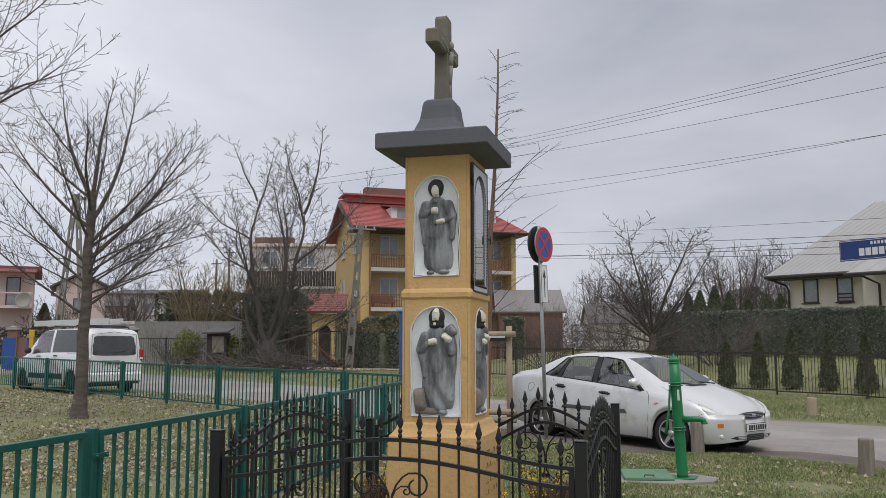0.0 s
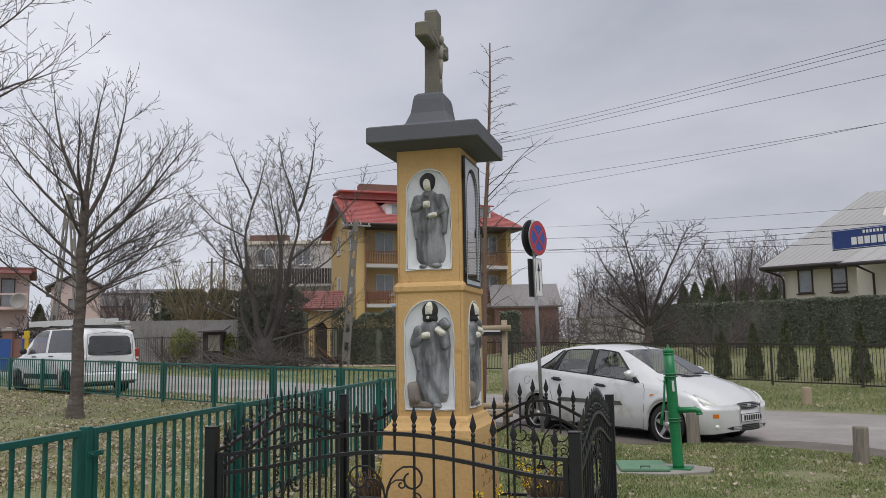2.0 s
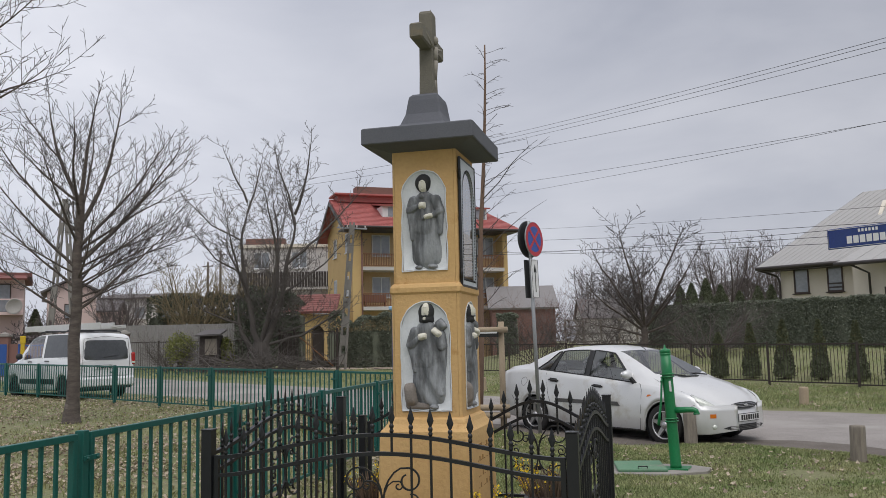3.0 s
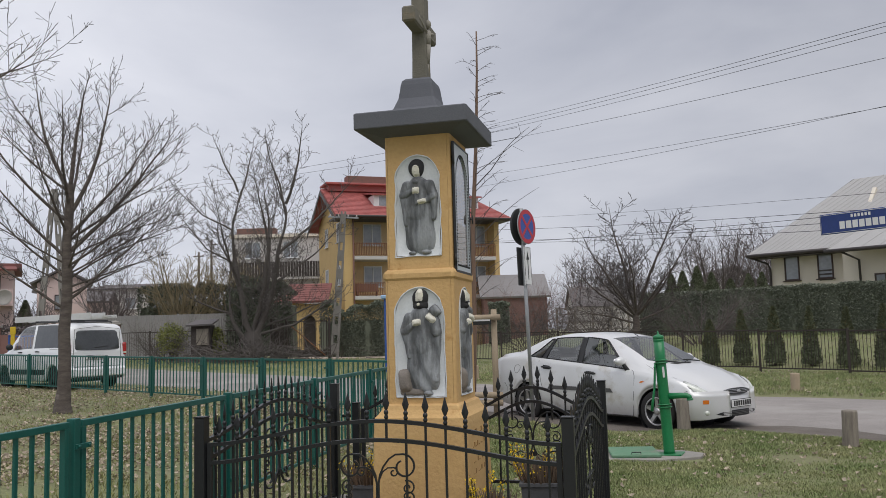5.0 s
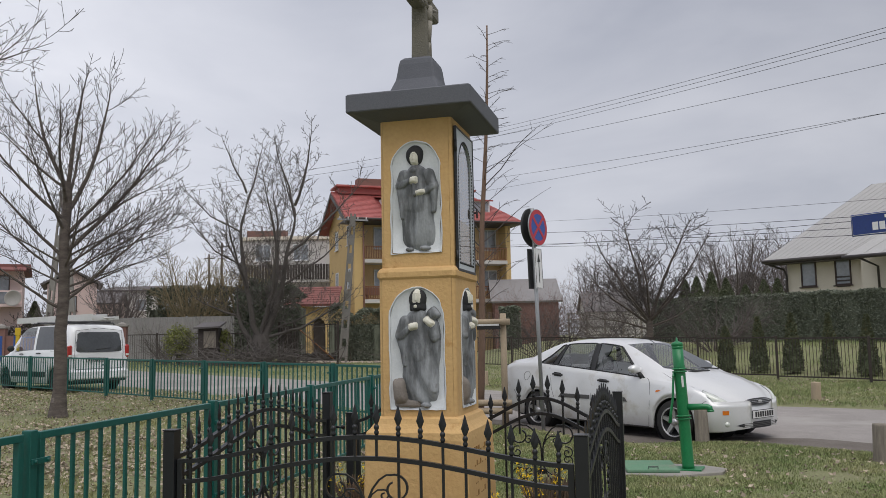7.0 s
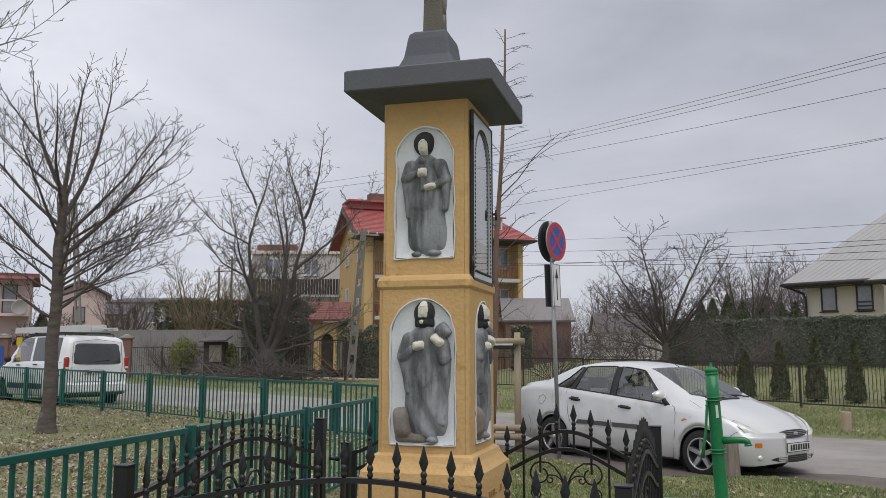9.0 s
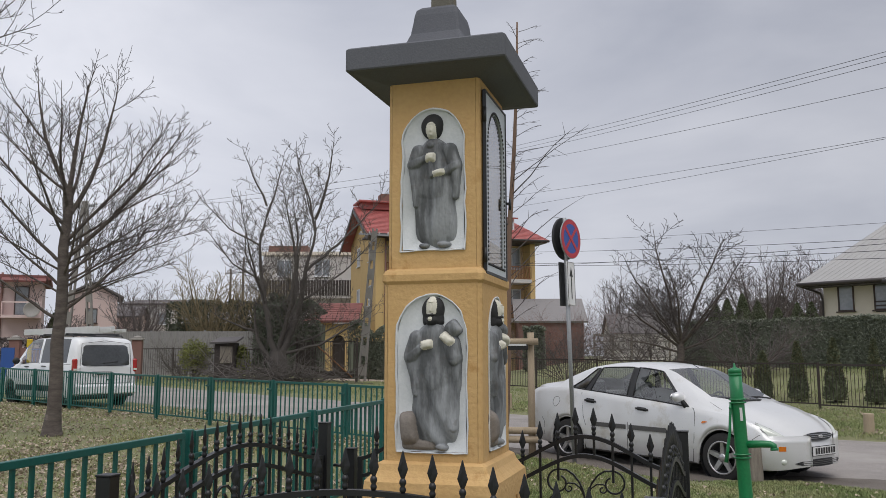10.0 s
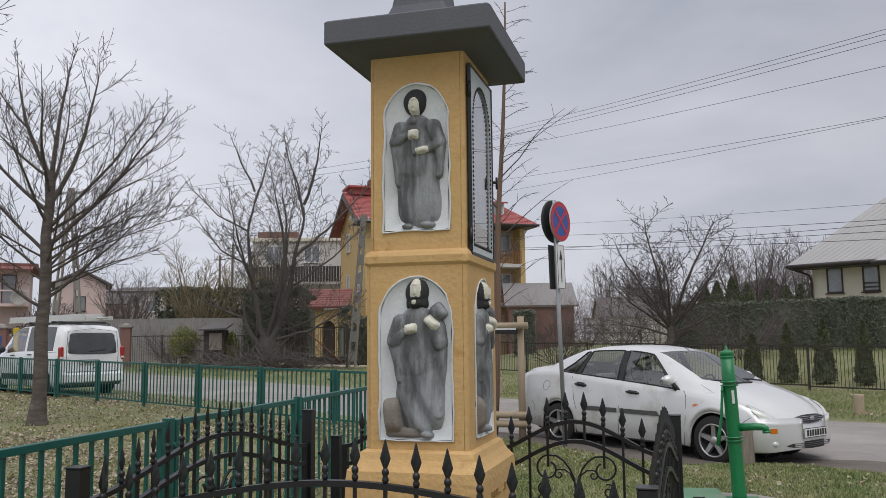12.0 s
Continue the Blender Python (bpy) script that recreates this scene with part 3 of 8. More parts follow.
def square_loft(rings, soft=0.2, n=4, wob=0.0):
    """Rounded square rings (half x, half y, z) joined from below upwards, closed above and below."""
    b = Build()
    vs = []
    for hx, hy, z in rings:
        r = min(hx, hy) * soft
        for sx, sy, a0 in ((1, 1, 0), (-1, 1, 90), (-1, -1, 180), (1, -1, 270)):
            for k in range(n + 1):
                a = radians(a0 + 90 * k / n)
                w = wob * noise.noise(Vector((a * 2, z * 8, hx)))
                vs.append((sx * (hx - r) + r * math.cos(a) * (1 + w), sy * (hy - r) + r * math.sin(a) * (1 + w), z + wob * 0.05 * noise.noise(Vector((a * 3, hx * 9, 2)))))
    m = 4 * (n + 1)
    fs = [(i * m + k, i * m + (k + 1) % m, (i + 1) * m + (k + 1) % m, (i + 1) * m + k) for i in range(len(rings) - 1) for k in range(m)]
    fs += [tuple(range(m))[::-1], tuple((len(rings) - 1) * m + k for k in range(m))]
    return b.add(vs, fs, False)


UP_HX, UP_HY, LO_HX, LO_HY = 0.226, 0.262, 0.236, 0.288
N_UP, N_LO = (0.152, 1.978, 2.654), (0.165, 1.055, 1.765)
part("footing", square_loft([(0.40, 0.44, 0.0), (0.40, 0.44, 0.10), (0.385, 0.425, 0.115)], 0.05, 2), M_CONCRETE, shrine, "rough concrete footing")
part("plinth", square_loft([(0.327, 0.385, 0.10), (0.318, 0.372, 0.55), (0.309, 0.362, 0.885), (0.305, 0.357, 0.925), (0.286, 0.338, 0.945), (0.268, 0.32, 0.972), (0.258, 0.31, 1.0), (0.236, 0.288, 1.012)], 0.06, 3, 0.1), M_OCHRE, shrine)
tier("lower_tier", LO_HX, LO_HY, 1.01, 1.82, {"front": N_LO, "right": N_LO}, 0.022)
part("ledge", square_loft([(0.236, 0.288, 1.818), (0.247, 0.299, 1.832), (0.247, 0.299, 1.862), (0.238, 0.288, 1.880), (0.227, 0.263, 1.893)], 0.1, 3, 0.15), M_OCHRE, shrine)
tier("upper_tier", UP_HX, UP_HY, 1.89, 2.805, {"front": N_UP, "right": (0.195, 1.93, 2.69)}, 0.02)
part("soffit", square_loft([(0.228, 0.264, 2.792), (0.26, 0.296, 2.800), (0.37, 0.405, 2.828)], 0.04, 2), M_SLATE, shrine, "dark sloping underside of the cap")
part("cap_slab", square_loft([(0.384, 0.424, 2.826), (0.388, 0.428, 2.832), (0.388, 0.428, 2.930), (0.380, 0.420, 2.938), (0.17, 0.19, 2.965)], 0.035, 3, 0.04), M_SLATE, shrine, "thick anthracite painted roof slab")
part("pedestal", square_loft([(0.25, 0.262, 2.945), (0.20, 0.214, 2.970), (0.160, 0.172, 3.015), (0.130, 0.14, 3.09), (0.120, 0.13, 3.15), (0.115, 0.124, 3.19), (0.107, 0.115, 3.222), (0.088, 0.095, 3.240), (0.05, 0.055, 3.248)], 0.12, 3), M_SLATE, shrine, "flared dark pedestal under the cross", pose(-0.030, 0, 0))
for nm, hole, at in (("niche", N_LO, FRONT @ pose(0, -LO_HY, 0)), ("niche", N_UP, FRONT @ pose(0, -UP_HY, 0)), ("niche", N_LO, RIGHT @ pose(0, -LO_HX, 0))):
    part(nm, niche_back(hole, 0.034), M_WHITE, shrine, "whitewashed arched niche", at)

# engraved lettering on the plinth, too worn to read
M_INCISED = mat("incised_line", (0.36, 0.21, 0.07), rough=0.9)
for row, z in enumerate((0.80, 0.72, 0.62, 0.55)):
    x = -0.20
    rnd = random.Random(row)
    while x < 0.2:
        w = rnd.uniform(0.012, 0.03)
        part("inscription_bar", Build().box(x, x + w, -0.0015, 0.004, z, z + rnd.choice((0.006, 0.03))), M_INCISED, shrine, "", RIGHT @ pose(0, -0.3155 - 0.02 * (0.72 - z) * 0.6, 0))
        x += w + rnd.choice((0.02, 0.03, 0.06))

# cross of cut stone with a small worn figure
cross = part("cross", square_loft([(0.052, 0.066, 3.24), (0.049, 0.062, 3.40), (0.047, 0.059, 3.845), (0.040, 0.052, 3.862)], 0.12, 2, 0.2), M_STONE, shrine, "weathered sandstone cross", pose(-0.022, 0, 0))
b = Build()
b.box(-0.047, 0.047, -0.31, 0.27, 3.575, 3.685, 0.012)
part("crossbar", b, M_STONE, cross)
b = Build()
for p, q, r0, r1 in (((0.046, 0, 3.36), (0.052, 0, 3.50), 0.016, 0.022), ((0.052, 0, 3.50), (0.05, 0, 3.60), 0.022, 0.026), ((0.046, 0.02, 3.59), (0.042, 0.20, 3.645), 0.014, 0.009),
                     ((0.046, -0.02, 3.59), (0.042, -0.20, 3.645), 0.014, 0.009), ((0.046, 0, 3.36), (0.042, 0.0, 3.29), 0.015, 0.009)):
    b.tube([p, [(u + v) / 2 for u, v in zip(p, q)], q], [r0, (r0 + r1) / 2, r1], 7)
b.blob((0.055, 0.01, 3.655), 0.022, 0.024, 0.032)
solo("cross_figure", b, mat("bleached_stone", (0.33, 0.31, 0.27), (0.24, 0.22, 0.19), 0.9, scale=14), pose(XC - 0.022, YC, 0), "small plain weathered stone figure fixed to the cross", "statue")

# glazed iron door of the display niche
door = part("case_door", Build().box(-0.228, 0.228, -0.009, 0.009, 1.862, 1.880, 0.003), M_IRON, shrine, "black iron glazed door with arched opening", RIGHT @ pose(0.0, -UP_HX - 0.014, 0))
b = Build()
b.box(-0.228, -0.216, -0.009, 0.009, 1.880, 2.745, 0.003).box(0.216, 0.228, -0.009, 0.009, 1.880, 2.745, 0.003).box(-0.216, 0.216, -0.009, 0.009, 2.733, 2.745, 0.003)
part("door_frame", b, M_IRON, door)
pane = part("pane", Build().box(-0.205, 0.205, 0.004, 0.007, 1.896, 2.724), M_GLASS, door, "clear glass pane")
pane.visible_shadow = False
for z in (1.95, 2.62):
    part("hinge", Build().tube([(-0.232, -0.004, z - 0.035), (-0.232, -0.004, z + 0.035)], 0.009, 8), M_IRON, door)
part("latch", Build().box(0.218, 0.24, -0.022, -0.006, 2.262, 2.274, 0.003).tube([(0.236, -0.024, 2.235), (0.236, -0.024, 2.295)], 0.006, 8), M_IRON, door)
# scalloped lace round the opening, behind the glass
b = Build()
inner = [(x, z) for x, z in arch_outline(0.178, 1.915, 2.68, 28)]
for i in range(len(inner)):
    (x0, z0), (x1, z1) = inner[i], inner[(i + 1) % len(inner)]
    steps = max(1, int(math.hypot(x1 - x0, z1 - z0) / 0.02))
    for k in range(steps):
        s = k / steps
        b.blob((x0 + (x1 - x0) * s, -0.006, z0 + (z1 - z0) * s), 0.008, 0.003, 0.008, 7, 4)
part("lace_trim", b, M_INK, door, "black scalloped edging round the opening")
b = Build()
wall_face(b, 0.216, 1.880, 2.733, (0.180, 1.915, 2.685), 0.008, pose(0, -0.004, 0))
part("door_board", b, mat("grey_door_board", (0.56, 0.60, 0.64), (0.60, 0.64, 0.68), 0.35, scale=5, fine=80, bump=0.05), door, "dark grey arched board round the glass")
# pale blue backing: part of the pane's bright sky reflection is in its colour
b = Build()
b.quad((-0.19, 0.052, 1.90), (0.19, 0.052, 1.90), (0.19, 0.052, 2.71), (-0.19, 0.052, 2.71))
part("case_lining", b, mat("sky_reflection_lining", (0.55, 0.64, 0.68), (0.6, 0.68, 0.72), 0.8, scale=4, fine=60), shrine, "case lining in pale blue that adds to the glass's sky reflection", RIGHT @ pose(0, -UP_HX + 0.01, 0))


def relief(prims, seed, half=0.165, top=0.70, step=0.0032, lean=0.0):
    """A low relief raised from flat shapes: capsules (x0, z0, r0, x1, z1, r1, depth, slot) ovals (x, z, rx, rz, depth, slot) and blocks (x, z, rx, rz, turn, depth, slot), with drapery folds."""
    nu, nv = int(2 * half / step) + 1, int(top / step) + 1
    hs, slots = {}, {}
    for j in range(nv):
        z = j * step
        for i in range(nu):
            x = -half + i * step
            wx = x + 0.005 * noise.noise(Vector((x * 14, z * 14, seed)))
            wz = z + 0.005 * noise.noise(Vector((x * 14, z * 14, seed + 7)))
            best, slot = 0.0, 0
            for p in prims:
                if len(p) == 8:
                    x0, z0, r0, x1, z1, r1, d, sl = p
                    L2 = (x1 - x0) ** 2 + (z1 - z0) ** 2
                    t = max(0.0, min(1.0, ((wx - x0) * (x1 - x0) + (wz - z0) * (z1 - z0)) / L2))
                    q = math.hypot(wx - x0 - t * (x1 - x0), wz - z0 - t * (z1 - z0)) / (r0 + (r1 - r0) * t)
                elif len(p) == 7:
                    cx, cz, rx, rz, turn, d, sl = p
                    ca, sa = math.cos(turn), math.sin(turn)
                    u, w = (wx - cx) * ca + (wz - cz) * sa, (wz - cz) * ca - (wx - cx) * sa
                    q = ((u / rx) ** 4 + (w / rz) ** 4) ** 0.25
                else:
                    cx, cz, rx, rz, d, sl = p
                    q = math.hypot((wx - cx) / rx, (wz - cz) / rz)
                if q < 1:
                    h = d * (1 - q ** 3) ** 0.5
                    if h > best:
                        best, slot = h, sl
            if best > 0 and slot in (0, 3):
                k = 0.7 + 0.3 * min(1.0, best / 0.03)
                u = wx + lean * (z - 0.3)
                fold = 0.0105 * math.sin(u * 52 + 3.5 * noise.noise(Vector((u * 6, z * 3, seed + 2)))) * min(1.0, max(0.0, (0.42 - z) / 0.12)) if slot == 0 else 0.0
                best = max(0.004, best * k + fold + 0.004 * noise.noise(Vector((x * 20, z * 7, seed + 4))) + 0.0009 * noise.noise(Vector((x * 80, z * 70, seed))))
            hs[i, j], slots[i, j] = best, slot
    b = Build()
    ids = {}

    def vert(i, j):
        if (i, j) not in ids:
            ids[i, j] = len(b.v)
            b.v.append((-half + i * step, -hs[i, j], j * step))
        return ids[i, j]
    for j in range(nv - 1):
        for i in range(nu - 1):
            c = [(i, j), (i + 1, j), (i + 1, j + 1), (i, j + 1)]
            if max(hs[q] for q in c) > 0:
                b.f.append(tuple(vert(*q) for q in c))
                b.s.append(True)
                b.m.append(slots[max(c, key=lambda q: hs[q])])
    return b


SAINT_A = [(0.015, 0.19, 0.108, 0.19, 0.0, 0.044, 0), (0.006, 0.30, 0.112, 0.004, 0.455, 0.076, 0.050, 0), (-0.070, 0.462, 0.040, -0.094, 0.40, 0.034, 0.055, 0), (0.080, 0.462, 0.040, 0.106, 0.39, 0.036, 0.055, 0),
           (-0.092, 0.402, 0.034, -0.03, 0.428, 0.024, 0.058, 0), (0.106, 0.385, 0.035, 0.06, 0.352, 0.026, 0.058, 0), (-0.092, 0.39, 0.032, -0.080, 0.20, 0.014, 0.046, 0), (0.110, 0.38, 0.030, 0.108, 0.24, 0.018, 0.048, 0),
           (-0.006, 0.488, 0.030, 0.022, 0.058, 3), (-0.045, 0.014, 0.028, 0.015, 0.050, 0), (0.055, 0.015, 0.034, 0.016, 0.050, 0),
           (-0.006, 0.584, 0.057, 0.066, 0.044, 1), (-0.004, 0.563, 0.032, 0.047, 0.058, 2), (-0.004, 0.578, 0.005, -0.004, 0.556, 0.009, 0.067, 2), (-0.004, 0.589, 0.022, 0.006, 0.0615, 2), (-0.004, 0.536, 0.013, 0.004, 0.0615, 2),
           (-0.006, 0.428, 0.030, 0.027, 0.0, 0.078, 2), (0.036, 0.350, 0.040, 0.021, 0.25, 0.078, 2), (-0.006, 0.40, 0.012, 0.0, 0.335, 0.014, 0.070, 3)]
SAINT_B = [(0.022, 0.24, 0.118, 0.235, -0.06, 0.046, 0), (0.010, 0.34, 0.118, 0.004, 0.505, 0.078, 0.052, 0), (-0.070, 0.500, 0.044, -0.100, 0.425, 0.036, 0.056, 0), (0.092, 0.48, 0.044, 0.110, 0.41, 0.038, 0.056, 0),
           (-0.100, 0.42, 0.036, -0.04, 0.462, 0.027, 0.059, 0), (0.110, 0.42, 0.036, 0.09, 0.465, 0.03, 0.059, 0), (-0.100, 0.41, 0.034, -0.074, 0.25, 0.018, 0.046, 0), (0.116, 0.40, 0.030, 0.104, 0.10, 0.022, 0.038, 0),
           (0.105, 0.548, 0.034, 0.040, 0.6, 0.062, 3), (-0.108, 0.096, 0.044, 0.078, 0.12, 0.064, 4), (-0.085, 0.028, 0.062, 0.028, 0.0, 0.034, 4), (0.05, 0.016, 0.035, 0.018, 0.046, 0), (-0.03, 0.026, 0.06, 0.026, 0.0, 0.036, 4),
           (0.006, 0.636, 0.057, 0.066, 0.044, 1), (0.006, 0.592, 0.054, 0.030, 0.0, 0.040, 1), (0.006, 0.644, 0.031, 0.056, 0.058, 2), (0.006, 0.660, 0.005, 0.006, 0.630, 0.008, 0.067, 2), (0.006, 0.668, 0.022, 0.006, 0.0615, 2), (0.004, 0.588, 0.031, 0.030, 0.062, 1), (0.004, 0.594, 0.015, 0.015, 0.068, 2), (0.004, 0.612, 0.024, 0.006, 0.068, 1),
           (-0.014, 0.476, 0.034, 0.026, 0.15, 0.078, 2), (0.082, 0.500, 0.040, 0.025, -0.75, 0.078, 2)]
SAINT = [M_STATUE, M_HAIR, M_FACE, M_STATUE, M_BOULDER]
top = pose(XC, YC, 0)
solo("relief_figure", relief(SAINT_A, 3, 0.153, 0.675), SAINT, top @ pose(0.0, -UP_HY + 0.020, 1.986), "grey robed standing relief figure with cream face, in upper niche", "statue")
solo("relief_figure", relief(SAINT_B, 9, 0.160, 0.725, 0.0032, 0.45), SAINT, top @ pose(0.0, -LO_HY + 0.020, 1.062), "grey robed bearded relief figure with boulder, in lower niche", "statue")
solo("relief_figure", relief(SAINT_B, 15, 0.160, 0.725, 0.0032, -0.2), SAINT, top @ RIGHT @ pose(-0.02, -LO_HX + 0.022, 1.062), "grey robed relief figure in the side niche", "statue")

# ---- wrought iron enclosure ----
def spear(b, x, z, s=1.0, at=None):
    """Collar, bead and leaf point of one bar, standing on z."""
    b.lathe([(0.0075, 0), (0.013, 0.010), (0.013, 0.018), (0.0085, 0.026), (0.014, 0.036), (0.014, 0.046), (0.008, 0.056)], 8, True, 0, pose(x, 0, z))
    w, t = 0.021 * s, 0.0075
    prof = [(0.007, 0.055), (0.012, 0.066), (w, 0.090), (w * 0.62, 0.118), (0.0035, 0.155), (0.001, 0.160)]
    vs = []
    for r, h in prof:
        vs += [(x - r, 0, z + h), (x, -min(t, r), z + h), (x + r, 0, z + h), (x, min(t, r), z + h)]
    fs = [(i * 4 + k, i * 4 + (k + 1) % 4, i * 4 + 4 + (k + 1) % 4, i * 4 + 4 + k) for i in range(len(prof) - 1) for k in range(4)]
    b.add(vs, fs)


def bar_line(b, pts, w, h):
    """A flat bar of width w (across) and height h along points in x and z."""
    vs = []
    for i, (x, z) in enumerate(pts):
        a, c = pts[max(i - 1, 0)], pts[min(i + 1, len(pts) - 1)]
        d = Vector((c[0] - a[0], 0, c[1] - a[1])).normalized()
        n = Vector((-d.z, 0, d.x)) * h / 2
        for sx, sn in ((-1, -1), (1, -1), (1, 1), (-1, 1)):
            vs.append((x + n.x * sn, sx * w / 2, z + n.z * sn))
    fs = [(i * 4 + k, i * 4 + (k + 1) % 4, i * 4 + 4 + (k + 1) % 4, i * 4 + 4 + k) for i in range(len(pts) - 1) for k in range(4)]
    fs += [(3, 2, 1, 0), tuple(4 * (len(pts) - 1) + k for k in range(4))]
    b.add(vs, fs)


def spiral(cx, cz, r0, a0, turns, r1=0.012, n=26):
    return [(cx + (r0 + (r1 - r0) * k / n) * math.cos(a0 + turns * 2 * math.pi * k / n), cz + (r0 + (r1 - r0) * k / n) * math.sin(a0 + turns * 2 * math.pi * k / n)) for k in range(n + 1)]


def scroll(s, k=1.0):
    """One half of the lyre ornament: a tall C that curls out, a low C that curls back, and their inner curls."""
    b = Build()
    m = lambda pts: [(s * x * k, z * k) for x, z in pts]
    for zs, zo in ((1.0, 0.0), (-0.9, -0.10)):
        f = lambda pts: m([(x, zo + zs * z) for x, z in pts])
        bar_line(b, f([(0.004, -0.06), (0.006, 0.0), (0.014, 0.045), (0.035, 0.092), (0.07, 0.137), (0.11, 0.162)] + spiral(0.157, 0.092, 0.074, math.pi * 0.60, -0.98, 0.036, 26)), 0.013, 0.010)
        bar_line(b, f([(0.008, 0.015), (0.03, 0.062), (0.062, 0.086)] + spiral(0.096, 0.060, 0.029, math.pi * 0.62, -1.1, 0.009, 20)), 0.011, 0.008)
        bar_line(b, f(spiral(0.180, -0.026, 0.043, math.pi * 0.62, -1.35, 0.008, 26)), 0.011, 0.008)
    return b


def iron_panel(name, length, end, peak, pitch, z_low, at, label, category, ornaments=(0.5,), framed=True, shifted=False):
    """A panel between posts: two arched rails, spear-headed bars, a straight lower rail and lyre scrolls."""
    def rail(x, drop=0.0):
        s = x / length
        k = math.sin(math.pi * s) ** 1.6
        return end + (peak - end) * k - drop
    xs = [length * i / 24 for i in range(25)]
    b = Build()
    for drop in (0.0, 0.108):
        bar_line(b, [(x, rail(x, drop)) for x in xs], 0.030, 0.022)
    bar_line(b, [(0, z_low), (length, z_low)], 0.030, 0.022)
    if framed:
        for x in (0.0, length):
            b.box(x - 0.0155, x + 0.0155, -0.0155, 0.0155, z_low - 0.05, end + 0.012, 0.002)
    t = part(name, b, M_IRON, ENCLOSURE, label, at)
    count = int(round(length / pitch))
    step = length / count
    z0 = z_low - 0.02
    for i in range(0 if shifted else 1, count):
        x = (i + (0.5 if shifted else 0.0)) * step
        near = min(abs(x - o * length) for o in ornaments) if ornaments else 9
        low = z0
        if near < 0.17:
            low = rail(x, 0.108) - (0.06 if near > 0.09 else 0.0) - (0.05 if near > 0.15 else 0)
            if near < 0.03 and not shifted:
                low = z0
        b = Build().box(x - 0.0065, x + 0.0065, -0.0065, 0.0065, low, rail(x) + 0.012)
        part("bar", b, M_IRON, t)
        sb = Build()
        spear(sb, x, rail(x) + 0.010)
        part("spearhead", sb, M_IRON, t)
    for o in ornaments:
        for s in (-1, 1):
            part("scroll", scroll(s, 1.0), M_IRON, t, "", pose(o * length, 0, rail(o * length, 0.108) - 0.245))
        part("scroll_collar", Build().box(-0.022, 0.022, -0.011, 0.011, -0.02, 0.02, 0.003), M_IRON, t, "", pose(o * length, 0, rail(o * length, 0.108) - 0.40))
    return t


ENCLOSURE = thing("iron_enclosure", pose(0, 0, 0), "black wrought iron railing with arched gate round the shrine", "railing")
POSTS = {"fl": (-2.725, 5.04, 1.0), "fr": (-0.515, 5.13, 0.985), "bl": (-2.665, 7.09, 1.065), "br": (-0.445, 6.92, 1.075)}
for key, w in (("fl", 0.034), ("fr", 0.034), ("bl", 0.032), ("br", 0.032)):
    x, y, h = POSTS[key]
    b = Build().box(-w, w, -w, w, 0.0, h - 0.008, 0.003)
    p = part("post", b, M_IRON, ENCLOSURE, "square black steel post", pose(x, y, 0))
    part("cap", Build().box(-w - 0.003, w + 0.003, -w - 0.003, w + 0.003, h - 0.008, h, 0.002), M_IRON, p)
p = part("post", Build().box(-0.028, 0.028, -0.028, 0.028, 0.0, 0.905, 0.003), M_IRON, ENCLOSURE, "low square black hinge post", pose(-2.46, 7.05, 0))
part("cap", Build().box(-0.031, 0.031, -0.031, 0.031, 0.905, 0.913, 0.002), M_IRON, p)


def between(p, q, inset=0.06, z=0.0):
    """Pose of a panel that runs from p to q, and its length."""
    a, c = Vector((*p[:2], 0)), Vector((*q[:2], 0))
    d = (c - a)
    L = d.length
    d.normalize()
    o = a + d * inset
    return Matrix.Translation((o.x, o.y, z)) @ Matrix.Rotation(math.atan2(d.y, d.x), 4, "Z"), L - 2 * inset


at, L = between(POSTS["fl"], POSTS["fr"], 0.055)
iron_panel("gate_leaf", L, 0.83, 0.965, 0.115, 0.17, at, "black wrought iron arched gate with spear points and scrolls", "gate", shifted=True)
at, L = between(POSTS["fl"], POSTS["bl"], 0.05)
iron_panel("panel", L, 0.85, 1.015, 0.108, 0.17, at, "black wrought iron side panel with arched rails and scrolls", "railing")
at, L = between(POSTS["fr"], POSTS["br"], 0.05)
iron_panel("panel", L, 0.85, 1.015, 0.108, 0.17, at, "black wrought iron side panel beside the pump", "railing")
at, L = between((-1.50, 7.0), (POSTS["br"][0] - 0.03, 6.95), 0.04)
iron_panel("panel", L, 0.85, 1.025, 0.104, 0.30, at, "black wrought iron rear panel with one arch", "railing")
at, L = between((-2.42, 7.05), (-1.50, 7.0), 0.02)
iron_panel("panel", L, 0.85, 1.025, 0.104, 0.30, at, "black wrought iron rear panel by the hinge post", "railing")
part("latch", Build().tube([(0, 0, 0), (0.06, 0, 0)], 0.010, 8).blob((0.06, 0, 0), 0.018, 0.018, 0.018, 10, 6), M_IRON, p, "", pose(-0.13, 0.02, 0.80))

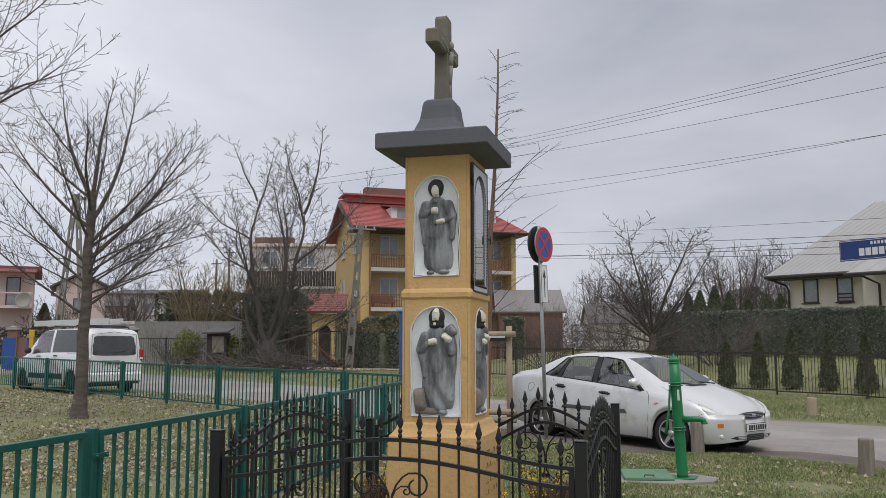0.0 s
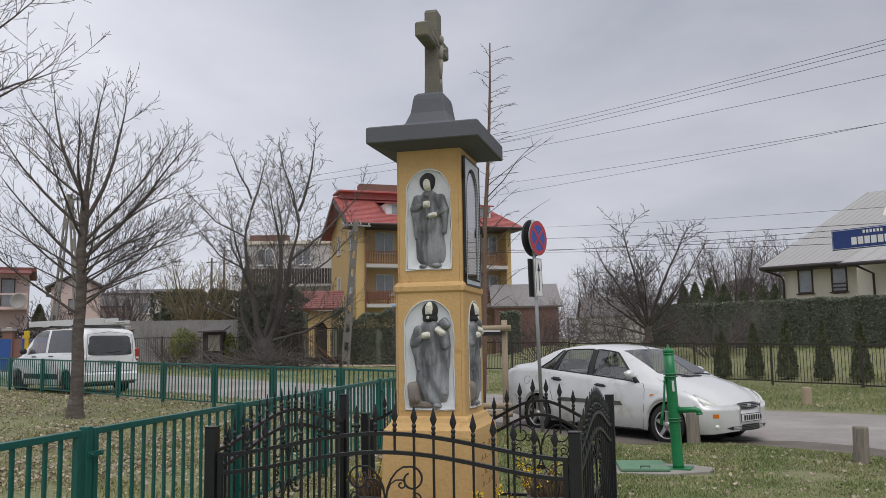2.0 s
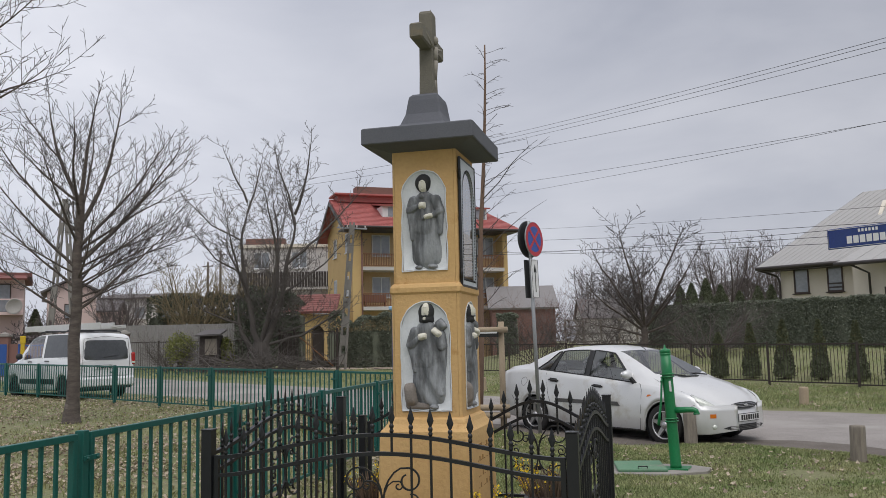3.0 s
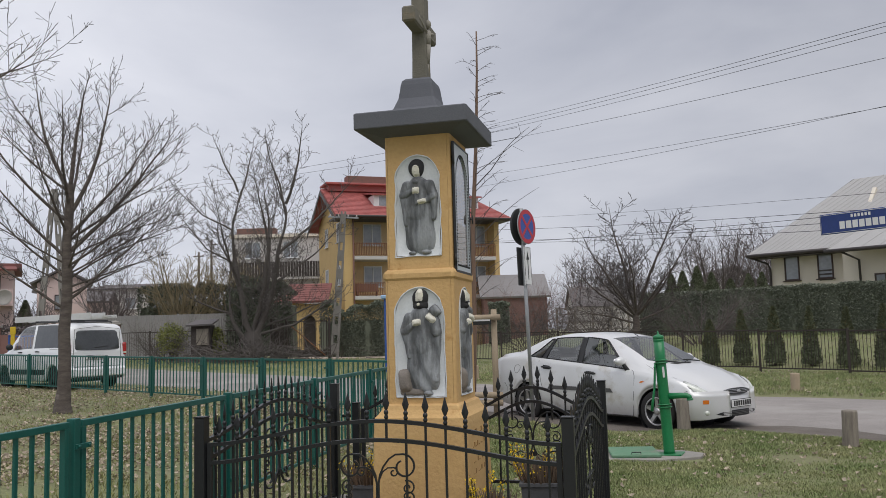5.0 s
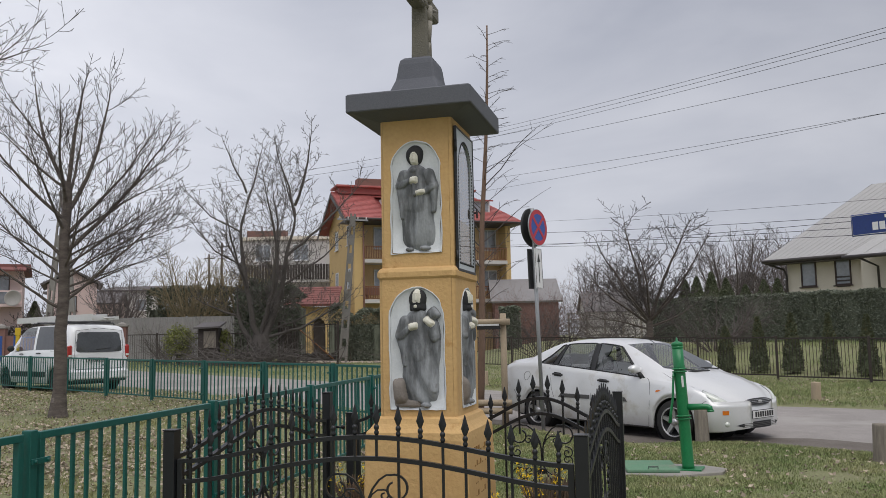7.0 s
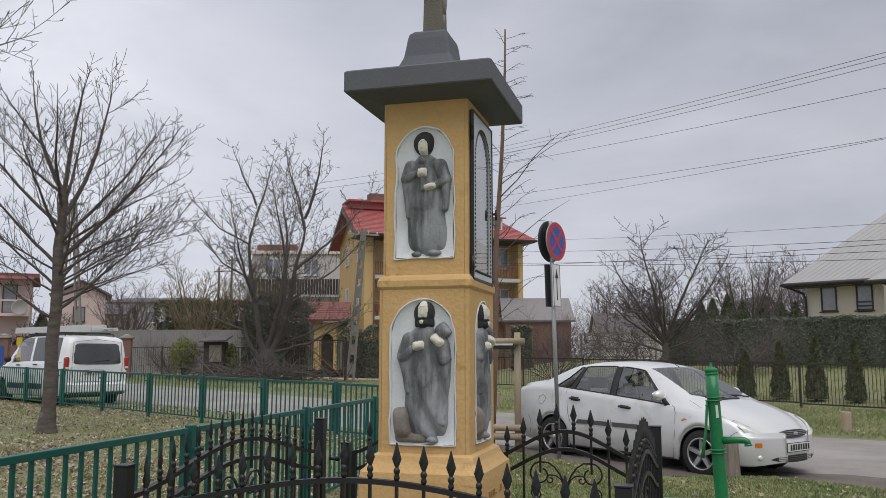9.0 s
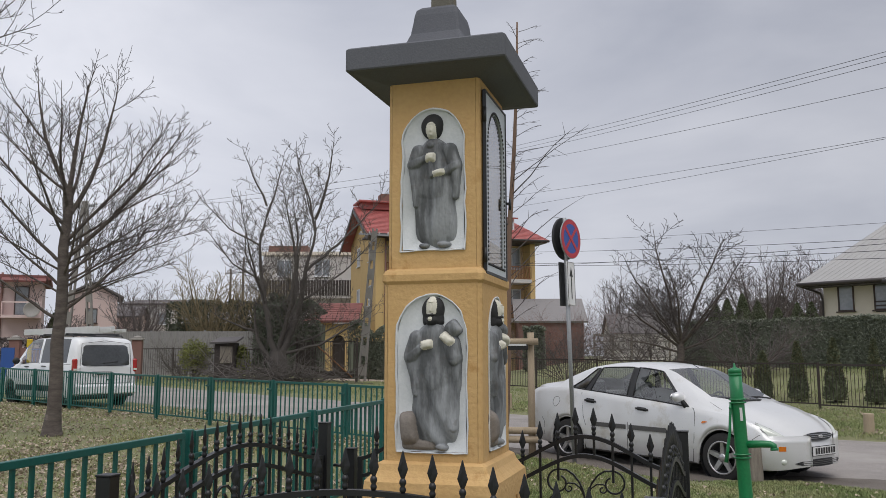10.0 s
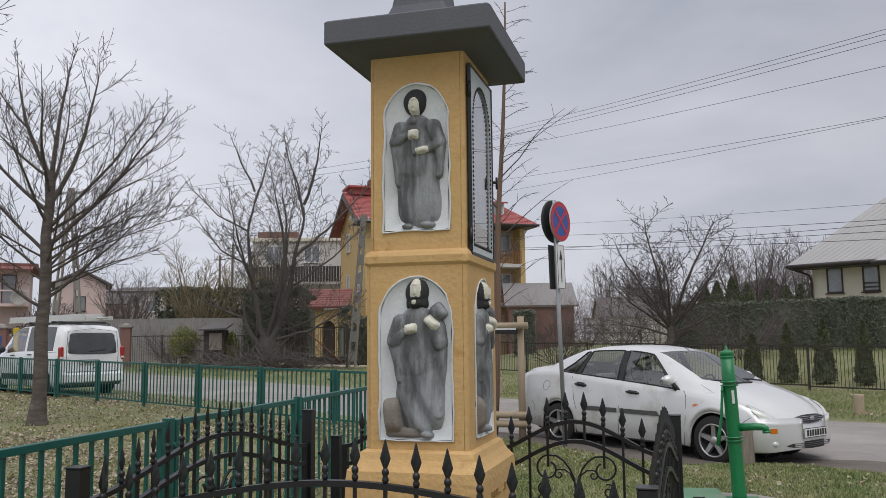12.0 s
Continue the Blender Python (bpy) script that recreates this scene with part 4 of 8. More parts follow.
# ---- green steel fences ----
def green_panel(parent, at, L, H, pitch, bar_w, low, mesh_of):
    """One panel: its welded outer frame, with the bars under it."""
    b = Build().box(0, L, -0.02, 0.02, H - 0.04, H, 0.003).box(0.04, L - 0.04, -0.012, 0.012, low, low + 0.03, 0.002)
    for x in (0.0, L - 0.04):
        b.box(x, x + 0.04, -0.02, 0.02, low, H - 0.039, 0.003)
    pn = part("panel", mesh_of.setdefault("panel", b.mesh("panel", M_GREEN)), M_GREEN, parent, "", at)
    n = int(round((L - 0.08) / pitch))
    bar = mesh_of.setdefault("bar", Build().box(-bar_w / 2, bar_w / 2, -0.008, 0.008, low + 0.03, H - 0.04).mesh("bar", M_GREEN))
    for i in range(1, n):
        part("bar", bar, M_GREEN, pn, "", pose(0.04 + (L - 0.08) * i / n, 0, 0))


def fence_run(points, H, pitch, bar_w, label, face):
    x_, y_ = points[0]
    t = thing("green_fence", pose(x_, y_, 0), label, "fence", "green fences round the lawn")
    shared = {}
    for (x0, y0), (x1, y1) in zip(points, points[1:]):
        a, c = Vector((x0 - x_, y0 - y_, gz(x0))), Vector((x1 - x_, y1 - y_, gz(x1)))
        d = c - a
        at = Matrix.Translation(a + d.normalized() * 0.065) @ pose(0, 0, 0, 0, -math.degrees(math.atan2(d.z, Vector((d.x, d.y)).length)), math.degrees(math.atan2(d.y, d.x)))
        green_panel(t, at, d.length - 0.13, H, pitch, bar_w, 0.10, shared)
    post = Build().box(-0.03, 0.03, -0.03, 0.03, -0.05, H + 0.015, 0.004).mesh("post", M_GREEN)
    for i, (x, y) in enumerate(points):
        q, r = points[min(i + 1, len(points) - 1)], points[max(i - 1, 0)]
        p = part("post", post, M_GREEN, t, "", pose(x - x_, y - y_, gz(x), 0, 0, math.degrees(math.atan2(q[1] - r[1], q[0] - r[0]))))
        for z in (0.22, H - 0.17):
            part("bracket", Build().box(-0.125, 0.028, face * 0.037 - 0.005, face * 0.037 + 0.005, z, z + 0.032, 0.002).lathe([(0.010, -0.006), (0.010, 0.006)], 8, True, 0, pose(0, face * 0.044, z + 0.016, 90, 0, 0)).lathe([(0.010, -0.006), (0.010, 0.006)], 8, True, 0, pose(-0.1, face * 0.044, z + 0.016, 90, 0, 0)), M_GREEN, p)


fence_run([(-3.27 - 0.044 * y, y) for y in (2.75, 4.85, 6.95, 9.05, 11.15, 13.25)][::-1], 0.945, 0.132, 0.026, "dark green steel bar fence beside the shrine", 1)
fence_run([(-6.05 - 0.9097 * 1.967 * k, 15.49 + 0.4155 * 1.967 * k) for k in range(-1, 10)][::-1], 0.93, 0.122, 0.022, "dark green steel bar fence along the lane", -1)

# ---- vehicles ----
def curve(tab, x):
    """Smooth cubic through rows of (x, value)."""
    if x <= tab[0][0]:
        return tab[0][1]
    if x >= tab[-1][0]:
        return tab[-1][1]
    i = max(k for k in range(len(tab) - 1) if tab[k][0] <= x)

    def slope(k):
        if k == 0:
            return (tab[1][1] - tab[0][1]) / (tab[1][0] - tab[0][0])
        if k == len(tab) - 1:
            return (tab[-1][1] - tab[-2][1]) / (tab[-1][0] - tab[-2][0])
        a = (tab[k][1] - tab[k - 1][1]) / (tab[k][0] - tab[k - 1][0])
        b = (tab[k + 1][1] - tab[k][1]) / (tab[k + 1][0] - tab[k][0])
        return 0.0 if a * b <= 0 else 2 * a * b / (a + b)
    (x0, v0), (x1, v1) = tab[i], tab[i + 1]
    h = x1 - x0
    t = (x - x0) / h
    return (2 * t ** 3 - 3 * t * t + 1) * v0 + (t ** 3 - 2 * t * t + t) * h * slope(i) + (3 * t * t - 2 * t ** 3) * v1 + (t ** 3 - t * t) * h * slope(i + 1)


NJ = 13


class Shell:
    """A car's skin as sections along its length; every section runs from the sill to the roof's middle."""

    def __init__(self, length, top, belt, width, roof_half, sill, axles, arch, crease=0.62, wheel_z=0.30, warp=((0.0, 0.0), (9.0, 0.0)), bow=None, drop=0.055):
        self.length, self.top, self.belt, self.width, self.roof_half = length, top, belt, width, roof_half
        self.sill, self.axles, self.arch, self.crease, self.wheel_z = sill, axles, arch, crease, wheel_z
        self.warp, self.bow, self.drop = warp, bow, drop

    def section(self, x):
        zt, zb, w = curve(self.top, x), curve(self.belt, x), curve(self.width, x)
        wr, low = curve(self.roof_half, x), curve(self.sill, x)
        zb = min(zb, zt - 0.03)
        flare = 0.0
        for a in self.axles:
            d = abs(x - a)
            if d < self.arch:
                low = max(low, self.wheel_z + math.sqrt(self.arch ** 2 - d * d))
            if d < self.arch + 0.12:
                flare = max(flare, 0.014 * (1 - max(0, d - self.arch) / 0.12))
        pts = [(w * 0.955, low), (w * 0.985, low + 0.02), (w, max(low + 0.04, 0.42)), (w * 1.0, max(low + 0.06, self.crease - 0.08)), (w * 0.995, max(low + 0.08, self.crease)),
               (w * 0.975, max(low + 0.10, zb - 0.07)), (w * 0.95, max(low + 0.12, zb))]
        base = pts[-1]
        wr = min(wr, base[0] - 0.01)
        zr = max(zt - self.drop, base[1] + 0.006)
        pts += [(base[0] + (wr - base[0]) * 0.10, base[1] + (zr - base[1]) * 0.06), (base[0] + (wr - base[0]) * 0.50, base[1] + (zr - base[1]) * 0.55), (wr, zr),
                (wr * 0.90, zt - self.drop * 0.42), (wr * 0.5, zt - self.drop * 0.1), (0.0, zt)]
        return [(y + (flare if 0 < j < 5 else 0), z) for j, (y, z) in enumerate(pts)]

    def slide(self, u, j):
        """How far along the car station u lies at row j: pillars lean and the screen bows."""
        x = u + lerp_table(self.warp, u) * (0, 0, 0, 0, 0, 0, 0, 0.06, 0.55, 1, 1, 1, 1)[j]
        if self.bow and j >= 9:
            x -= lerp_table(self.bow, x) * (1.0, 0.72, 0.2, 0.0)[j - 9]
        return x

    def at(self, x, j, side=1, out=0.0):
        s = self.section(x)
        k = max(0, min(NJ - 2, int(j)))
        f = j - k
        y = s[k][0] + (s[k + 1][0] - s[k][0]) * f
        z = s[k][1] + (s[k + 1][1] - s[k][1]) * f
        dy, dz = s[k + 1][0] - s[k][0], s[k + 1][1] - s[k][1]
        n = math.hypot(dy, dz) or 1
        return Vector((x, side * (y + out * dz / n), z - out * dy / n))

    def skin(self, stations, kind):
        """One Build for each kind of skin that kind(x, j) names."""
        out = {}
        grid = []
        for u in stations:
            row = []
            for j in range(NJ):
                x = self.slide(u, j)
                row.append((x, *self.section(x)[j]))
            grid.append(row)
        for i in range(len(stations) - 1):
            um = (stations[i] + stations[i + 1]) / 2
            for j in range(NJ - 1):
                k = kind(um, j)
                for s in (1, -1):
                    b = out.setdefault((k, s if k.endswith(("window", "pillar")) and k != "rear_window" else 0), Build())
                    q = [(p[0], s * p[1], p[2]) for p in (grid[i][j], grid[i + 1][j], grid[i + 1][j + 1], grid[i][j + 1])]
                    b.add(q if s > 0 else q[::-1], [(0, 1, 2, 3)], True)
        secs = {0: [p[1:] for p in grid[0]], -1: [p[1:] for p in grid[-1]]}
        for i, flip in ((0, 1), (-1, 0)):
            ring = [(stations[i], y, z) for y, z in secs[i]] + [(stations[i], -y, z) for y, z in secs[i][-2::-1]]
            out.setdefault(("body", 0), Build()).add(ring[::-1] if flip else ring, [tuple(range(len(ring)))], False)
        return out

    def patch(self, fx0, fx1, j0, j1, side, out=0.006, nu=8, nv=5):
        """A piece lying on the skin; fx0(v), fx1(v) bound it along x, v from 0 to 1 between j0 and j1."""
        b = Build()
        vs = []
        for v in range(nv + 1):
            t = v / nv
            for u in range(nu + 1):
                x = fx0(t) + (fx1(t) - fx0(t)) * u / nu
                vs.append(self.at(x, j0 + (j1 - j0) * t, side, out))
        fs = [(v * (nu + 1) + u, v * (nu + 1) + u + 1, (v + 1) * (nu + 1) + u + 1, (v + 1) * (nu + 1) + u) for v in range(nv) for u in range(nu)]
        return b.add(vs, fs if side > 0 else [f[::-1] for f in fs], True)

    def seam(self, line, side, r=0.004):
        return Build().tube([self.at(x, j, side, 0.0) for x, j in line], r, 5, True)


def wheel(parent, at, R=0.30, W=0.19, rim=0.20, spokes=5, steel=False):
    """Tyre, dished rim with spokes and hub; the axle lies along y, the face looks towards -y."""
    turn = at @ pose(0, 0, 0, 90, 0, 0)
    tyre = part("wheel", Build().lathe([(rim, -W / 2), (R - 0.03, -W / 2), (R - 0.008, -W / 2 + 0.02), (R, -W / 2 + 0.05), (R, W / 2 - 0.05), (R - 0.008, W / 2 - 0.02), (R - 0.03, W / 2), (rim, W / 2)], 36, caps=False), M_TYRE, parent, "dusty black tyre", turn)
    b = Build()
    prof = [(rim + 0.004, W / 2 + 0.002), (rim - 0.012, W / 2 + 0.004), (rim - 0.022, W / 2 - 0.02), (rim - 0.03, W / 2 - 0.09), (0.02, W / 2 - 0.10)]
    n = 36
    vs = [(r * math.cos(2 * math.pi * k / n), r * math.sin(2 * math.pi * k / n), z) for r, z in prof for k in range(n)]
    b.add(vs, [(i * n + k, i * n + (k + 1) % n, (i + 1) * n + (k + 1) % n, (i + 1) * n + k) for i in range(len(prof) - 1) for k in range(n)], True, 1)
    b.lathe([(rim + 0.004, W / 2 - 0.004), (rim + 0.003, W / 2 + 0.006), (rim - 0.014, W / 2 + 0.006), (rim - 0.016, W / 2 - 0.01)], n, True, 0, None, False)
    for k in range(spokes):
        a = 2 * math.pi * (k + 0.25) / spokes
        m = pose(0, 0, 0, 0, 0, math.degrees(a))
        vs = [(0.03, -0.032, W / 2 - 0.012), (0.03, 0.032, W / 2 - 0.012), (rim - 0.012, 0.022, W / 2 - 0.004), (rim - 0.012, -0.022, W / 2 - 0.004),
              (0.03, -0.038, W / 2 - 0.05), (0.03, 0.038, W / 2 - 0.05), (rim - 0.012, 0.03, W / 2 - 0.05), (rim - 0.012, -0.03, W / 2 - 0.05)]
        b.add(vs, [(0, 1, 2, 3), (0, 4, 5, 1), (1, 5, 6, 2), (3, 2, 6, 7), (0, 3, 7, 4)], False, 0, m)
    b.lathe([(0.055, W / 2 - 0.05), (0.052, W / 2 - 0.006), (0.03, W / 2 + 0.004), (0.001, W / 2 + 0.005)], 16, True, 0)
    part("rim", b, [M_PLASTIC if steel else M_ALLOY, M_PLASTIC], tyre, "five-spoke alloy rim")
    return tyre


def plate(parent, at, w=0.52, h=0.114, seed=3):
    p = part("number_plate", Build().box(-w / 2, w / 2, -0.004, 0.004, -h / 2, h / 2, 0.002), M_PLASTIC, parent, "white plate with dark bars", at)
    part("plate_face", Build().box(-w / 2 + 0.008, w / 2 - 0.008, -0.007, -0.004, -h / 2 + 0.008, h / 2 - 0.008), M_PLATE, p)
    b = Build()
    rnd = random.Random(seed)
    x = -w / 2 + 0.06
    while x < w / 2 - 0.05:
        b.box(x, x + 0.042, -0.0085, -0.007, -0.036, 0.036)
        x += 0.057
    part("plate_bars", b, M_INK, p)
    return p


def seat(parent, x, y, label="dark fabric car seat"):
    b = Build()
    b.box(-0.06, 0.10, -0.22, 0.22, 0.45, 0.93, 0.05, 0, pose(x, y, 0, 0, -10, 0)).box(-0.02, 0.07, -0.12, 0.12, 0.95, 1.17, 0.04, 0, pose(x - 0.02, y, 0, 0, -8, 0)).box(0.0, 0.5, -0.25, 0.25, 0.36, 0.50, 0.05, 0, pose(x, y, 0))
    part("seat", b, M_SEAT, parent, label)


def sedan(at):
    t = thing("sedan", at, "silver four-door saloon parked at the edge of the lane", "car")
    L = 4.36
    RA, FA = 0.92, 3.535
    sh = Shell(L,
               [(0.0, 0.80), (0.02, 0.98), (0.06, 1.055), (0.15, 1.092), (0.35, 1.125), (0.55, 1.145), (0.67, 1.172), (0.85, 1.25), (1.05, 1.332), (1.27, 1.395), (1.55, 1.428), (1.97, 1.437), (2.25, 1.418), (2.42, 1.395), (2.57, 1.36), (2.8, 1.262), (3.1, 1.12), (3.43, 0.957), (3.54, 0.93), (3.8, 0.86), (4.0, 0.785), (4.13, 0.715), (4.22, 0.648), (4.29, 0.58), (4.335, 0.52), (4.36, 0.44)],
               [(0.0, 0.74), (0.05, 0.94), (0.3, 1.035), (0.8, 1.05), (1.3, 1.01), (2.07, 0.945), (3.07, 0.868), (3.3, 0.85), (3.6, 0.815), (3.9, 0.745), (4.1, 0.66), (4.23, 0.56), (4.36, 0.41)],
               [(0.0, 0.62), (0.03, 0.70), (0.10, 0.765), (0.3, 0.81), (0.8, 0.84), (1.5, 0.85), (2.5, 0.85), (3.5, 0.845), (3.8, 0.835), (3.95, 0.815), (4.06, 0.775), (4.16, 0.70), (4.22, 0.62), (4.27, 0.54), (4.31, 0.43), (4.345, 0.33), (4.36, 0.24)],
               [(0.0, 0.60), (0.3, 0.70), (0.75, 0.70), (0.95, 0.64), (1.3, 0.60), (1.7, 0.565), (2.3, 0.545), (2.6, 0.56), (3.0, 0.62), (3.4, 0.68), (3.65, 0.67), (3.9, 0.59), (4.1, 0.49), (4.25, 0.38), (4.36, 0.26)],
               [(0.0, 0.36), (0.06, 0.30), (0.4, 0.24), (0.9, 0.20), (3.6, 0.19), (4.15, 0.20), (4.36, 0.24)],
               (RA, FA), 0.335, 0.60, 0.30, ((0.5, 0.0), (0.95, 0.37), (1.22, 0.16), (1.34, 0.08), (2.01, -0.04), (2.12, -0.06), (2.5, -0.20), (3.02, -0.49), (3.10, -0.52), (3.36, -0.13), (3.5, 0.0)),
               ((2.4, 0.0), (2.57, 0.08), (3.43, 0.24), (3.8, 0.0)), 0.074)
    xs = sorted(set([round(0.05 * k, 3) for k in range(int(L / 0.05) + 1)] + [0.015, 0.03, 0.07, 0.565, 0.585, 0.95, 1.215, 1.235, 1.22, 1.34, 2.01, 2.12, 3.02, 3.09, 3.04, 3.06, 3.08, 3.12, 3.14, 3.16, 3.18, 3.22, 3.24, 3.26, 3.28, 3.32, 3.34, 3.37, 3.42, 3.48, 3.52, 3.56, 3.58, 3.88, 3.92, 3.97, 4.02, 4.06, 4.08, 4.12, 4.14, 4.16, 4.18, 4.22, 4.24, 4.26, 4.28, 4.32, 4.34, 4.36]))

    def kind(u, j):
        x9 = u + lerp_table(sh.warp, u)
        if 7 <= j <= 8:
            if 0.95 < u < 1.22:
                return "quarter_window"
            if 1.22 < u < 1.34:
                return "rear_pillar"
            if 1.34 < u < 2.01:
                return "rear_door_window"
            if 2.01 < u < 2.12:
                return "door_pillar"
            if 2.12 < u < 3.0:
                return "front_door_window"
            if 3.0 < u < 3.08:
                return "front_pillar"
        if j >= 10 and 2.57 < x9 < 3.43:
            return "windscreen"
        if j >= 10 and 0.68 < x9 < 1.25:
            return "rear_window"
        return "body"
    glass = {"quarter_window", "rear_door_window", "front_door_window", "windscreen", "rear_window"}
    for (name, _), b in sh.skin(xs, kind).items():
        ob = part(name, merged(b), M_GLASSCAR if name in glass else M_PLASTIC if name.endswith("pillar") else M_CARSILVER, t)
        if name in glass:
            ob.visible_shadow = False
    part("underbody", Build().box(0.25, 4.1, -0.66, 0.68, 0.18, 0.34, 0.05).box(0.5, 1.26, -0.52, 0.52, 0.2, 0.7, 0.05).box(3.15, 4.0, -0.52, 0.52, 0.2, 0.68, 0.05), M_PLASTIC, t)
    part("cabin_floor", Build().box(1.0, 3.4, -0.72, 0.72, 0.34, 0.42).box(2.92, 3.3, -0.66, 0.66, 0.6, 0.87, 0.04).box(0.6, 1.0, -0.60, 0.60, 0.5, 0.98, 0.04), M_SEAT, t)
    for x, y in ((2.15, 0.36), (2.15, -0.36), (1.25, 0.34), (1.25, -0.34)):
        seat(t, x, y)
    part("steering_wheel", Build().tube([(2.62 + 0.06 * math.sin(a), 0.36 + 0.18 * math.cos(a), 0.86 + 0.17 * math.sin(a)) for a in [2 * math.pi * k / 20 for k in range(21)]], 0.014, 7), M_PLASTIC, t)
    for s in (1, -1):
        # doors: seams, handles, rubbing strip, mirror
        for line in ([(2.06, 1.0), (2.06, 2), (2.065, 4), (2.065, 6.9)], [(3.12, 1.0), (3.15, 3), (3.15, 5), (3.12, 6.0), (3.08, 6.9)], [(1.30, 3.2), (1.25, 4.2), (1.20, 5.4), (1.19, 6.8)], [(1.30, 1.0), (1.6, 1.0), (2.06, 1.0), (2.6, 1.0), (3.12, 1.0)]):
            part("door_seam", sh.seam(line, s), M_PLASTIC, t)
        part("window_seal", Build().tube([sh.at(x, 6.97, s, 0.004) for x in [0.93 + 0.1 * k for k in range(22)]], 0.009, 6), M_PLASTIC, t)
        for x in (1.28, 2.21):
            h = part("door_handle", Build().tube([sh.at(x - 0.01, 4.84, s, 0.0), sh.at(x + 0.04, 4.86, s, 0.032), sh.at(x + 0.15, 4.86, s, 0.032), sh.at(x + 0.20, 4.84, s, 0.0)], 0.014, 8), M_PLASTIC, t)
            part("handle_recess", sh.patch(lambda v: x + 0.02, lambda v: x + 0.17, 4.76, 4.94, s, 0.003), M_PLASTIC, h)
        part("rubbing_strip", sh.patch(lambda v: 1.40 + 0.05 * v, lambda v: 2.04, 3.2, 3.95, s, 0.010), M_TRIMGREY, t, "grey plastic rubbing strip")
        part("rubbing_strip", sh.patch(lambda v: 2.09, lambda v: 2.76 - 0.05 * v, 3.2, 3.95, s, 0.010), M_TRIMGREY, t, "grey plastic rubbing strip")
        c = sh.at(2.93, 6.75, s, 0.11)
        mir = part("wing_mirror", Build().blob((c.x, c.y, c.z + 0.03), 0.065, 0.115, 0.066, 14, 9), M_CARSILVER, t)
        part("mirror_arm", Build().tube([sh.at(2.98, 6.7, s, -0.01), (c.x + 0.02, c.y - s * 0.03, c.z)], 0.026, 7), M_PLASTIC, mir)
        part("mirror_glass", Build().blob((c.x - 0.055, c.y, c.z + 0.03), 0.012, 0.098, 0.052, 12, 7), M_CHROME, mir)
        # lamps
        part("headlamp", sh.patch(lambda v: 3.93 + 0.24 * (1 - v) ** 1.5, lambda v: 4.30 - 0.05 * v, 4.6, 7.6, s, 0.006, 10, 7), M_LAMPGLASS, t, "clear wedge-shaped headlamp")
        part("headlamp_seam", Build().tube([sh.at(x, j, s, 0.007) for x, j in ((4.17, 4.6), (4.05, 5.5), (3.955, 6.6), (3.93, 7.6), (4.09, 7.6), (4.25, 7.6), (4.275, 6.0), (4.30, 4.6), (4.23, 4.6), (4.17, 4.6))], 0.0028, 5), M_TRIMGREY, t)
        part("turn_signal", sh.patch(lambda v: 4.195, lambda v: 4.245, 2.05, 2.6, s, 0.007), M_ORANGE, t, "amber bumper lamp")
        part("side_repeater", sh.patch(lambda v: 3.25 + 0.02 * v, lambda v: 3.35 - 0.05 * v, 4.52, 4.68, s, 0.008), M_ORANGE, t)
        part("tail_lamp", sh.patch(lambda v: 0.004, lambda v: 0.08 + 0.06 * v, 4.45, 5.9, s, 0.006), M_RED, t, "red tail lamp")
        for ax in (RA, FA):
            part("wheel_arch_lip", Build().tube([sh.at(ax + 0.335 * math.cos(a), 0.5, s, 0.004) for a in [math.pi * k / 16 for k in range(17)]], 0.011, 6), M_CARSILVER, t)
            part("wheel_well", Build().lathe([(0.33, -0.30), (0.33, -0.02)], 28, True, 0, pose(ax, s * 0.52 - (0.28 if s > 0 else 0.0), 0.30, -90, 0, 0), False).lathe([(0.33, 0.0), (0.01, 0.0)], 28, True, 0, pose(ax, s * 0.54, 0.30, -90, 0, 0), False), M_PLASTIC, t)
            wheel(t, pose(ax, s * 0.745, 0.30, 0, 0, 0) @ (pose(0, 0, 0, 0, 0, 180) if s > 0 else pose(0, 0, 0)))
        part("bumper_seam", sh.seam([(3.93, 1.5), (3.95, 3.4), (4.02, 4.2), (4.12, 4.65), (4.26, 4.65)], s), M_PLASTIC, t)
        part("bumper_seam", sh.seam([(0.42, 1.5), (0.42, 3.2), (0.36, 4.0), (0.02, 4.3)], s), M_PLASTIC, t)
        part("bonnet_seam", sh.seam([(3.22, 8.9), (3.5, 8.4), (3.8, 7.7), (4.05, 7.3), (4.22, 7.5)], s, 0.0025), M_TRIMGREY, t)
        part("sill_strip", sh.patch(lambda v: 1.28, lambda v: 3.17, 0.1, 0.9, s, 0.004), M_TRIMGREY, t)
        part("fuel_flap" if s < 0 else "rear_reflector", Build().tube([sh.at(0.69 + 0.075 * math.cos(a), 4.62 + 0.19 * math.sin(a), s, 0.001) for a in [2 * math.pi * k / 18 for k in range(19)]], 0.003, 5) if s < 0 else sh.patch(lambda v: 0.05, lambda v: 0.10, 2, 2.5, s), M_TRIMGREY if s < 0 else M_RED, t)
        part("wiper", Build().tube([(3.40, s * 0.28 + 0.2, 0.972), (3.36, s * 0.28, 0.995), (3.25, s * 0.28 - 0.26, 1.0)], 0.010, 6), M_PLASTIC, t)
    for side in (1, -1):
        for u0, u1 in ((0.95, 1.22), (1.34, 2.01), (2.12, 3.0)):
            us = [u0 + (u1 - u0) * k / 8 for k in range(9)]
            ring_ = [(u, 7) for u in us] + [(u1, 8), (u1, 9)] + [(u, 9) for u in us[::-1][1:]] + [(u0, 8), (u0, 7)]
            part("window_frame", Build().tube([sh.at(sh.slide(u, j), j, side, 0.002) for u, j in ring_], 0.010, 6), M_PLASTIC, t)
